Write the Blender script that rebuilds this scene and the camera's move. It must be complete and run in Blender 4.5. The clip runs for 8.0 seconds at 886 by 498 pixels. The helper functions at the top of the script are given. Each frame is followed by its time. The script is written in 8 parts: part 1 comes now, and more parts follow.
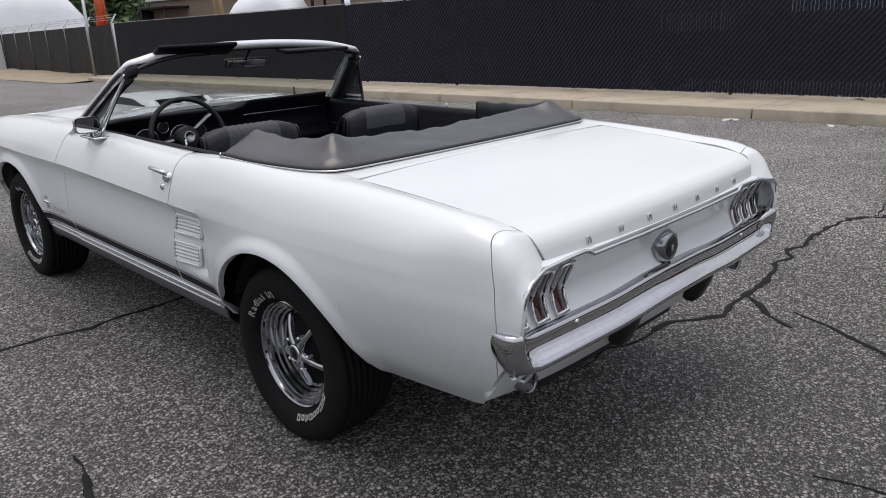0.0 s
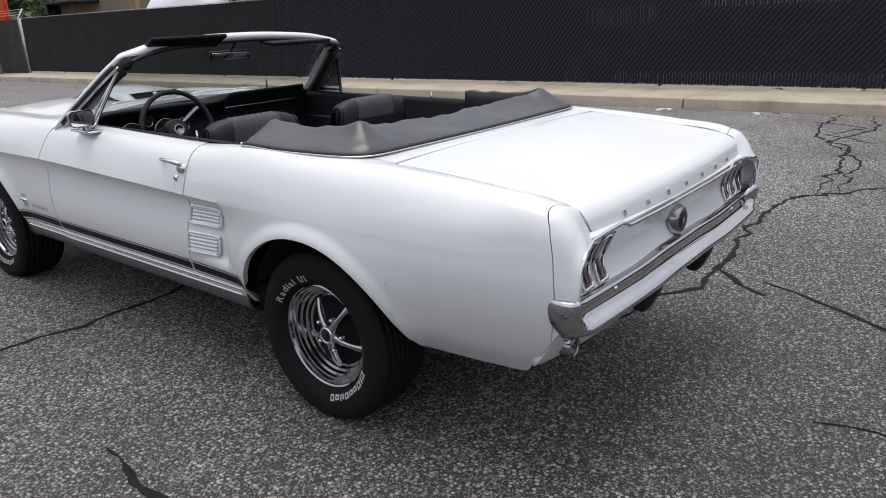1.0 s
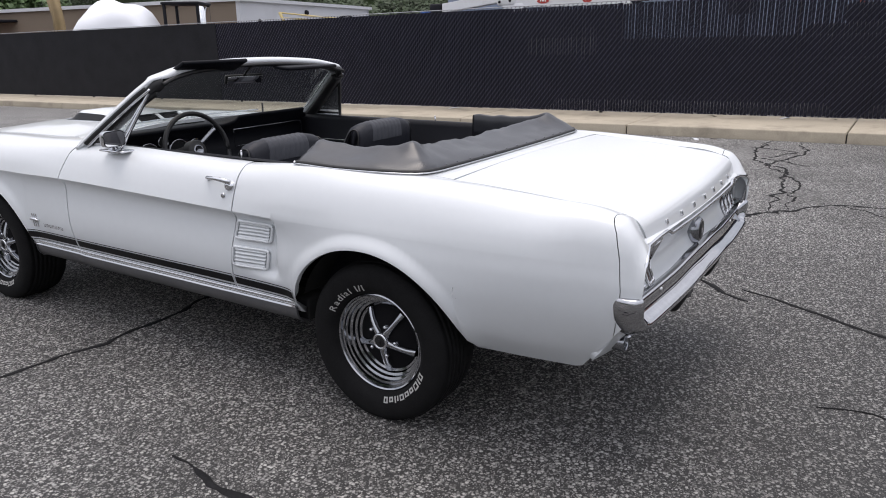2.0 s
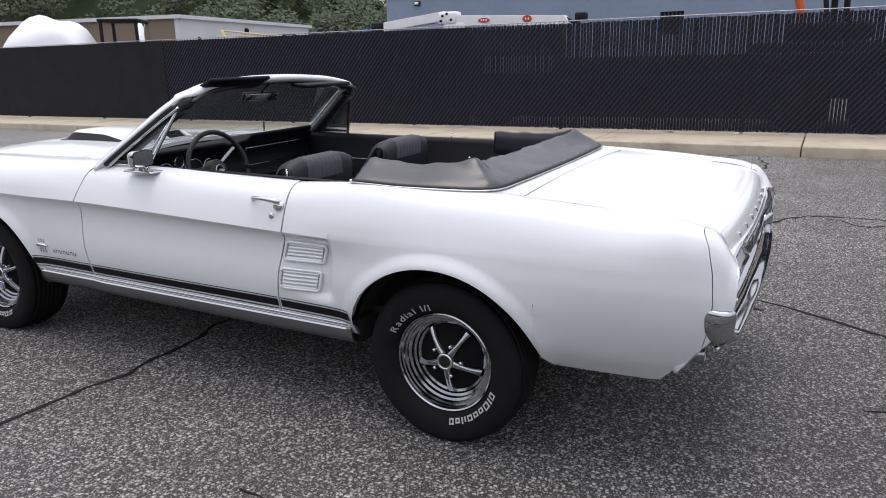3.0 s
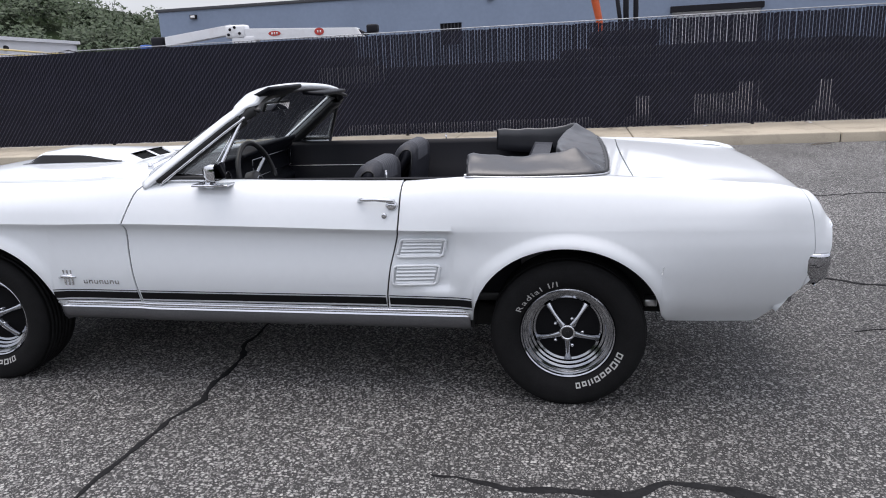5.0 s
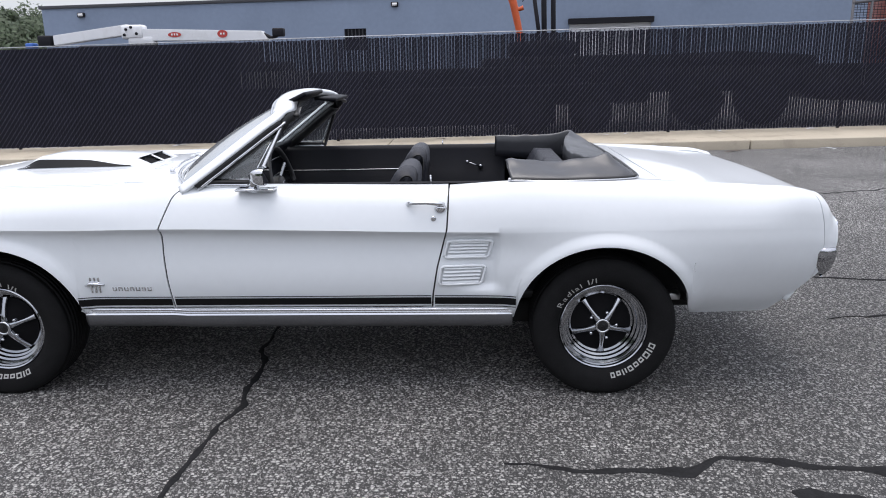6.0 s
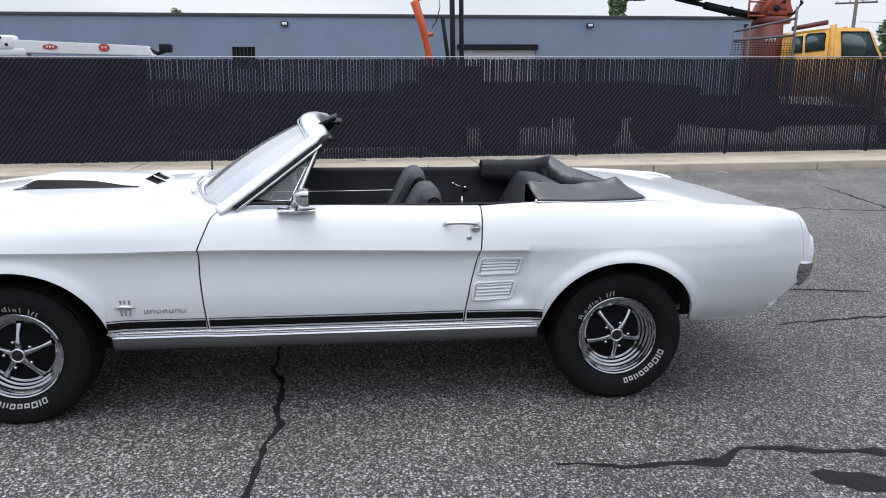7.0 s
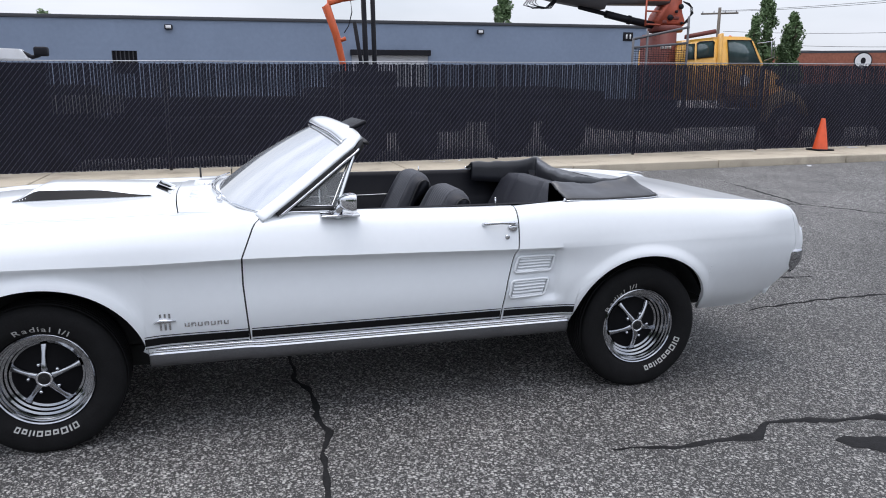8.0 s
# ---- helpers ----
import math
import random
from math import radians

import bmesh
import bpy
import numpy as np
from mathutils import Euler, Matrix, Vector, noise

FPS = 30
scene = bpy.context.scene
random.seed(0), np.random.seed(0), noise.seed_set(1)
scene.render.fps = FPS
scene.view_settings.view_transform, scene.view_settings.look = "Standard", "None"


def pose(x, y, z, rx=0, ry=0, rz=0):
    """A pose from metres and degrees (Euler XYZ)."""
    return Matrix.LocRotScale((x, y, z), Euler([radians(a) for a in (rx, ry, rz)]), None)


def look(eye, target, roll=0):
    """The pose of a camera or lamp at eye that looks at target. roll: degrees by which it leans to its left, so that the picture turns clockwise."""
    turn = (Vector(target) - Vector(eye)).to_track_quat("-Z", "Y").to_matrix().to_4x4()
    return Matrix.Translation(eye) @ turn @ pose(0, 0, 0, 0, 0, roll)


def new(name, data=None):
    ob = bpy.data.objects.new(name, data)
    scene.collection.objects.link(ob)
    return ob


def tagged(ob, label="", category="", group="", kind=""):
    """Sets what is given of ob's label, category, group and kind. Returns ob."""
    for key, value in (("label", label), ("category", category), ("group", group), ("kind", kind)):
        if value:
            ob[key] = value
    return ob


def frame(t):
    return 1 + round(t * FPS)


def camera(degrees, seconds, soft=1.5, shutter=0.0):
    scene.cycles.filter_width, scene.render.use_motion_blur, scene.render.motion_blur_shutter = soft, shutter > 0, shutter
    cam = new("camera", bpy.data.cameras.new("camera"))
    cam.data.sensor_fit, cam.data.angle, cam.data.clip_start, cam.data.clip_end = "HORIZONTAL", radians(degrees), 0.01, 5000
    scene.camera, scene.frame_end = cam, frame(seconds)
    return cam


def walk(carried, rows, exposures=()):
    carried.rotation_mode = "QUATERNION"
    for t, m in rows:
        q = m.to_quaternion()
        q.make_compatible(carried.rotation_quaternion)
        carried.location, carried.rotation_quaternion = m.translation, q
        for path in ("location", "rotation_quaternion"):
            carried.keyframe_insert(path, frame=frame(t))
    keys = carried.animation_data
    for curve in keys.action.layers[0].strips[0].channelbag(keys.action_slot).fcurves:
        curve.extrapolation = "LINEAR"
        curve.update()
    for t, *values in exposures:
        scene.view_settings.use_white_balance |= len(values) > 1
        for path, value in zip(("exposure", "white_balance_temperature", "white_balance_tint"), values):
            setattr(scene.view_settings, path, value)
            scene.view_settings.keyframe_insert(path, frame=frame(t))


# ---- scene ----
import collections

cam = camera(62.7, 8.0, soft=1.0)
PATH = [
    (0, (-2.078, -2.039, 1.424), (-0.734, -0.687, 0.818), -2.0),
    (0.5, (-2.269, -1.979, 1.423), (-0.874, -0.671, 0.837), -1.3),
    (1, (-2.416, -1.855, 1.421), (-0.937, -0.662, 0.797), -2.0),
    (1.5, (-2.653, -1.725, 1.423), (-1.09, -0.614, 0.857), -1.1),
    (2, (-2.859, -1.615, 1.445), (-1.245, -0.577, 0.881), -0.9),
    (2.2, (-2.906, -1.541, 1.444), (-1.276, -0.514, 0.908), -1.0),
    (3.3, (-3.197, -1.033, 1.445), (-1.449, -0.216, 0.92), -1.2),
    (3.5, (-3.305, -0.929, 1.456), (-1.532, -0.168, 0.932), -1.7),
    (4, (-3.42, -0.658, 1.447), (-1.603, 0.008, 0.944), -1.9),
    (4.5, (-3.514, -0.348, 1.439), (-1.654, 0.178, 0.928), -1.5),
    (4.7, (-3.59, -0.211, 1.435), (-1.709, 0.245, 0.931), -1.6),
    (5.8, (-3.889, 0.458, 1.456), (-1.959, 0.582, 0.946), -2.1),
    (6, (-3.899, 0.59, 1.464), (-1.963, 0.665, 0.969), -1.0),
    (6.5, (-3.979, 0.935, 1.461), (-2.042, 0.799, 0.983), 1.0),
    (7, (-4.045, 1.268, 1.497), (-2.11, 1.023, 1.056), 0.5),
    (7.5, (-3.965, 1.609, 1.496), (-2.058, 1.225, 1.028), -0.3),
    (8, (-3.965, 1.951, 1.484), (-2.087, 1.41, 1.059), 0.4),
]
walk(cam, [(t, look(eye, target, roll)) for t, eye, target, roll in PATH], exposures=[(0.0, -0.05, 6850, 14), (1.0, 0.1, 6800, 14), (2.0, 0.22, 6750, 15), (4.5, 0.4, 6600, 15), (6.0, 0.46, 6480, 14), (8.0, 0.44, 6350, 13)])

# ---- world, sun, exposure ----
world = bpy.data.worlds.new("overcast_sky")
scene.world = world
world.use_nodes = True
wn, wl = world.node_tree.nodes, world.node_tree.links
wn.clear()
w_out, w_bg = wn.new("ShaderNodeOutputWorld"), wn.new("ShaderNodeBackground")
w_sky, w_mix = wn.new("ShaderNodeTexSky"), wn.new("ShaderNodeMix")
w_co, w_map, w_noise, w_ramp = wn.new("ShaderNodeTexCoord"), wn.new("ShaderNodeMapping"), wn.new("ShaderNodeTexNoise"), wn.new("ShaderNodeValToRGB")
SUN_ELEV, SUN_ROT = radians(83), radians(26)
w_sky.sky_type, w_sky.sun_disc = "NISHITA", False
w_sky.sun_elevation, w_sky.sun_rotation = SUN_ELEV, SUN_ROT
w_sky.dust_density, w_sky.air_density = 2.0, 1.0
w_map.inputs["Scale"].default_value = (1.2, 1.2, 4.0)
w_noise.inputs["Scale"].default_value, w_noise.inputs["Detail"].default_value = 1.6, 6.0
w_ramp.color_ramp.elements[0].position, w_ramp.color_ramp.elements[0].color = 0.33, (0.47, 0.47, 0.47, 1)
w_ramp.color_ramp.elements[1].position, w_ramp.color_ramp.elements[1].color = 0.70, (0.97, 0.97, 0.97, 1)
w_mix.data_type = "RGBA"
w_mix.inputs[7].default_value = (8.6, 9.0, 9.6, 1)
w_bg.inputs["Strength"].default_value = 0.107
wl.new(w_co.outputs["Generated"], w_map.inputs["Vector"])
wl.new(w_map.outputs["Vector"], w_noise.inputs["Vector"])
wl.new(w_noise.outputs["Fac"], w_ramp.inputs["Fac"])
wl.new(w_ramp.outputs["Color"], w_mix.inputs["Factor"])
wl.new(w_sky.outputs["Color"], w_mix.inputs[6])
w_sep, w_rise, w_mul = wn.new("ShaderNodeSeparateXYZ"), wn.new("ShaderNodeMapRange"), wn.new("ShaderNodeMix")
w_rise.inputs["From Min"].default_value, w_rise.inputs["From Max"].default_value = -0.02, 0.75
w_rise.inputs["To Min"].default_value, w_rise.inputs["To Max"].default_value = 0.62, 1.41
w_mul.data_type, w_mul.blend_type = "RGBA", "MULTIPLY"
w_mul.inputs["Factor"].default_value = 1.0
wl.new(w_co.outputs["Generated"], w_sep.inputs["Vector"])
wl.new(w_sep.outputs["Z"], w_rise.inputs["Value"])
wl.new(w_mix.outputs[2], w_mul.inputs[6])
wl.new(w_rise.outputs["Result"], w_mul.inputs[7])
wl.new(w_mul.outputs[2], w_bg.inputs["Color"])
wl.new(w_bg.outputs["Background"], w_out.inputs["Surface"])

sun = new("sun", bpy.data.lights.new("sun", "SUN"))
sun.data.energy, sun.data.angle, sun.data.color = 1.2, radians(45), (1.0, 0.97, 0.92)
sun.matrix_world = look((1.0, 2.5, 20), (0, 0.5, 0))


# ---- materials ----
def material(name, color=(0.5, 0.5, 0.5), rough=0.5, metal=0.0, coat=0.0, spec=0.5, vary=0.0, scale=8.0, fine=120.0, bump=0.0, bump_scale=200.0, rough_vary=0.0, dirt=None, dirt_amount=0.0, dirt_scale=3.0, emit=0.0):
    """A surface with variation at two scales, a fine relief and optional blotches of dirt."""
    m = bpy.data.materials.new(name)
    m.use_nodes = True
    nodes, links = m.node_tree.nodes, m.node_tree.links
    b = nodes["Principled BSDF"]
    b.inputs["Roughness"].default_value, b.inputs["Metallic"].default_value = rough, metal
    b.inputs["Specular IOR Level"].default_value = spec
    b.inputs["Coat Weight"].default_value, b.inputs["Coat Roughness"].default_value = coat, 0.06
    b.inputs["Base Color"].default_value = (*color, 1)
    co = nodes.new("ShaderNodeTexCoord")
    socket = None
    if vary > 0:
        big, small, mixer, ramp = nodes.new("ShaderNodeTexNoise"), nodes.new("ShaderNodeTexNoise"), nodes.new("ShaderNodeMath"), nodes.new("ShaderNodeMapRange")
        big.inputs["Scale"].default_value, big.inputs["Detail"].default_value = scale, 4
        small.inputs["Scale"].default_value, small.inputs["Detail"].default_value = fine, 2
        mixer.operation = "ADD"
        links.new(co.outputs["Object"], big.inputs["Vector"])
        links.new(co.outputs["Object"], small.inputs["Vector"])
        links.new(big.outputs["Fac"], mixer.inputs[0])
        links.new(small.outputs["Fac"], mixer.inputs[1])
        links.new(mixer.outputs[0], ramp.inputs["Value"])
        ramp.inputs["From Min"].default_value, ramp.inputs["From Max"].default_value = 0.6, 1.4
        ramp.inputs["To Min"].default_value, ramp.inputs["To Max"].default_value = 1 - vary, 1 + vary
        mul = nodes.new("ShaderNodeMix")
        mul.data_type, mul.blend_type = "RGBA", "MULTIPLY"
        mul.inputs["Factor"].default_value = 1.0
        mul.inputs[6].default_value = (*color, 1)
        links.new(ramp.outputs["Result"], mul.inputs[7])
        socket = mul.outputs[2]
        if rough_vary > 0:
            rr = nodes.new("ShaderNodeMapRange")
            rr.inputs["From Min"].default_value, rr.inputs["From Max"].default_value = 0.3, 0.7
            rr.inputs["To Min"].default_value, rr.inputs["To Max"].default_value = max(0.02, rough - rough_vary), min(1, rough + rough_vary)
            links.new(big.outputs["Fac"], rr.inputs["Value"])
            links.new(rr.outputs["Result"], b.inputs["Roughness"])
    if dirt is not None:
        dn, dr, dm = nodes.new("ShaderNodeTexNoise"), nodes.new("ShaderNodeMapRange"), nodes.new("ShaderNodeMix")
        dn.inputs["Scale"].default_value, dn.inputs["Detail"].default_value, dn.inputs["Roughness"].default_value = dirt_scale, 8, 0.65
        dr.inputs["From Min"].default_value, dr.inputs["From Max"].default_value = 0.5, 0.72
        dr.inputs["To Max"].default_value = dirt_amount
        dm.data_type = "RGBA"
        dm.inputs[6].default_value = (*color, 1)
        dm.inputs[7].default_value = (*dirt, 1)
        links.new(co.outputs["Object"], dn.inputs["Vector"])
        links.new(dn.outputs["Fac"], dr.inputs["Value"])
        links.new(dr.outputs["Result"], dm.inputs["Factor"])
        if socket:
            links.new(socket, dm.inputs[6])
        socket = dm.outputs[2]
    if socket:
        links.new(socket, b.inputs["Base Color"])
    if bump > 0:
        bn, bb = nodes.new("ShaderNodeTexNoise"), nodes.new("ShaderNodeBump")
        bn.inputs["Scale"].default_value, bn.inputs["Detail"].default_value = bump_scale, 3
        bb.inputs["Strength"].default_value, bb.inputs["Distance"].default_value = bump, 0.004
        links.new(co.outputs["Object"], bn.inputs["Vector"])
        links.new(bn.outputs["Fac"], bb.inputs["Height"])
        links.new(bb.outputs["Normal"], b.inputs["Normal"])
    if emit > 0:
        b.inputs["Emission Color"].default_value, b.inputs["Emission Strength"].default_value = (*color, 1), emit
    return m


def glass(name, color=(0.9, 0.95, 0.93), clear=0.85, haze=0.085):
    """A thin pane: clear, with a mirror gloss that grows towards the edge-on view."""
    m = bpy.data.materials.new(name)
    m.use_nodes = True
    nodes, links = m.node_tree.nodes, m.node_tree.links
    nodes.clear()
    out, mx, fr = nodes.new("ShaderNodeOutputMaterial"), nodes.new("ShaderNodeMixShader"), nodes.new("ShaderNodeFresnel")
    tr, gl = nodes.new("ShaderNodeBsdfTransparent"), nodes.new("ShaderNodeBsdfGlossy")
    tr.inputs["Color"].default_value = (color[0] * clear, color[1] * clear, color[2] * clear, 1)
    gl.inputs["Roughness"].default_value = 0.02
    fr.inputs["IOR"].default_value = 1.5
    links.new(fr.outputs["Fac"], mx.inputs["Fac"])
    links.new(tr.outputs["BSDF"], mx.inputs[1])
    links.new(gl.outputs["BSDF"], mx.inputs[2])
    dust, film = nodes.new("ShaderNodeBsdfDiffuse"), nodes.new("ShaderNodeMixShader")
    dust.inputs["Color"].default_value = (0.5, 0.52, 0.53, 1)
    film.inputs["Fac"].default_value = haze
    links.new(mx.outputs["Shader"], film.inputs[1])
    links.new(dust.outputs["BSDF"], film.inputs[2])
    links.new(film.outputs["Shader"], out.inputs["Surface"])
    return m


def asphalt_material():
    """Old worn asphalt: pale stone chips in a dark binder, stains and a fine relief."""
    m = bpy.data.materials.new("worn_asphalt")
    m.use_nodes = True
    nodes, links = m.node_tree.nodes, m.node_tree.links
    b = nodes["Principled BSDF"]
    co = nodes.new("ShaderNodeTexCoord")
    chips, chips2 = nodes.new("ShaderNodeTexVoronoi"), nodes.new("ShaderNodeTexVoronoi")
    chips.inputs["Scale"].default_value, chips2.inputs["Scale"].default_value = 68, 150
    warp, wmix = nodes.new("ShaderNodeTexNoise"), nodes.new("ShaderNodeMix")
    warp.inputs["Scale"].default_value = 130
    wmix.data_type, wmix.blend_type = "RGBA", "ADD"
    wmix.inputs["Factor"].default_value = 0.008
    links.new(co.outputs["Object"], warp.inputs["Vector"])
    links.new(co.outputs["Object"], wmix.inputs[6])
    links.new(warp.outputs["Color"], wmix.inputs[7])
    cols = []
    for tex, seed_at in ((chips, 0.30), (chips2, 0.34)):
        links.new(wmix.outputs[2], tex.inputs["Vector"])
        sep, pick, edge, both = nodes.new("ShaderNodeSeparateColor"), nodes.new("ShaderNodeMapRange"), nodes.new("ShaderNodeMapRange"), nodes.new("ShaderNodeMath")
        links.new(tex.outputs["Color"], sep.inputs["Color"])
        links.new(sep.outputs[0], pick.inputs["Value"])
        pick.inputs["From Min"].default_value, pick.inputs["From Max"].default_value = seed_at, 1.0
        links.new(tex.outputs["Distance"], edge.inputs["Value"])
        edge.inputs["From Min"].default_value, edge.inputs["From Max"].default_value = 0.34, 0.56
        edge.inputs["To Min"].default_value, edge.inputs["To Max"].default_value = 1, 0
        both.operation = "MULTIPLY"
        links.new(pick.outputs["Result"], both.inputs[0])
        links.new(edge.outputs["Result"], both.inputs[1])
        cols.append(both.outputs[0])
    top = nodes.new("ShaderNodeMath")
    top.operation = "MAXIMUM"
    links.new(cols[0], top.inputs[0])
    links.new(cols[1], top.inputs[1])
    stain, sr = nodes.new("ShaderNodeTexNoise"), nodes.new("ShaderNodeMapRange")
    stain.inputs["Scale"].default_value, stain.inputs["Detail"].default_value, stain.inputs["Roughness"].default_value = 0.9, 8, 0.6
    links.new(co.outputs["Object"], stain.inputs["Vector"])
    links.new(stain.outputs["Fac"], sr.inputs["Value"])
    sr.inputs["From Min"].default_value, sr.inputs["From Max"].default_value = 0.3, 0.7
    sr.inputs["To Min"].default_value, sr.inputs["To Max"].default_value = 0.72, 1.22
    # the asphalt grows smoothly paler away from the parking strip, from x 1 to 4
    sep, far_tone, worn = nodes.new("ShaderNodeSeparateXYZ"), nodes.new("ShaderNodeMapRange"), nodes.new("ShaderNodeMath")
    far_tone.interpolation_type = "SMOOTHSTEP"
    far_tone.inputs["From Min"].default_value, far_tone.inputs["From Max"].default_value = 1.0, 4.0
    far_tone.inputs["To Min"].default_value, far_tone.inputs["To Max"].default_value = 1.0, 1.6
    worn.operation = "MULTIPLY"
    # uneven light put into the colour: the ground dims smoothly towards the car's rear
    rear_dim, dimmed = nodes.new("ShaderNodeMapRange"), nodes.new("ShaderNodeMath")
    rear_dim.interpolation_type = "SMOOTHSTEP"
    rear_dim.inputs["From Min"].default_value, rear_dim.inputs["From Max"].default_value = -1.6, 0.6
    rear_dim.inputs["To Min"].default_value, rear_dim.inputs["To Max"].default_value = 0.74, 1.06
    dimmed.operation = "MULTIPLY"
    links.new(sep.outputs["Y"], rear_dim.inputs["Value"])
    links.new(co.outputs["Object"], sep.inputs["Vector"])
    links.new(sep.outputs["X"], far_tone.inputs["Value"])
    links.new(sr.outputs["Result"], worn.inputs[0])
    links.new(far_tone.outputs["Result"], worn.inputs[1])
    mixc, mul = nodes.new("ShaderNodeMix"), nodes.new("ShaderNodeMix")
    mixc.data_type = mul.data_type = "RGBA"
    mixc.inputs[6].default_value, mixc.inputs[7].default_value = (0.027, 0.026, 0.026, 1), (0.56, 0.548, 0.525, 1)
    mul.blend_type = "MULTIPLY"
    mul.inputs["Factor"].default_value = 1
    links.new(top.outputs[0], mixc.inputs["Factor"])
    links.new(mixc.outputs[2], mul.inputs[6])
    links.new(worn.outputs[0], dimmed.inputs[0])
    links.new(rear_dim.outputs["Result"], dimmed.inputs[1])
    # a broad darker area with a soft ragged edge beside the parked car
    ring, spread, dark_area = nodes.new("ShaderNodeVectorMath"), nodes.new("ShaderNodeMapRange"), nodes.new("ShaderNodeMath")
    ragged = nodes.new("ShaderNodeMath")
    ring.operation, ragged.operation, dark_area.operation = "DISTANCE", "ADD", "MULTIPLY"
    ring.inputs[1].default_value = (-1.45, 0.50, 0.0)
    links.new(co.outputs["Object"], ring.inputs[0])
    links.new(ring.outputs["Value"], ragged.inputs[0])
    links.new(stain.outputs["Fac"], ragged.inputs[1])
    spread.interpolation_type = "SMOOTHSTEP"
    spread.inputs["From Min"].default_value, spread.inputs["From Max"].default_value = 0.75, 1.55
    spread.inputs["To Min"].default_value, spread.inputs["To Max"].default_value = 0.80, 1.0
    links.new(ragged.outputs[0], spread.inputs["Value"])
    links.new(dimmed.outputs[0], dark_area.inputs[0])
    links.new(spread.outputs["Result"], dark_area.inputs[1])
    links.new(dark_area.outputs[0], mul.inputs[7])
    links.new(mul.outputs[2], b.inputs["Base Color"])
    b.inputs["Roughness"].default_value = 0.75
    b.inputs["Specular IOR Level"].default_value = 0.6
    bp = nodes.new("ShaderNodeBump")
    bp.inputs["Strength"].default_value, bp.inputs["Distance"].default_value = 1.0, 0.010
    b.inputs["Diffuse Roughness"].default_value = 0.0
    links.new(top.outputs[0], bp.inputs["Height"])
    links.new(bp.outputs["Normal"], b.inputs["Normal"])
    return m


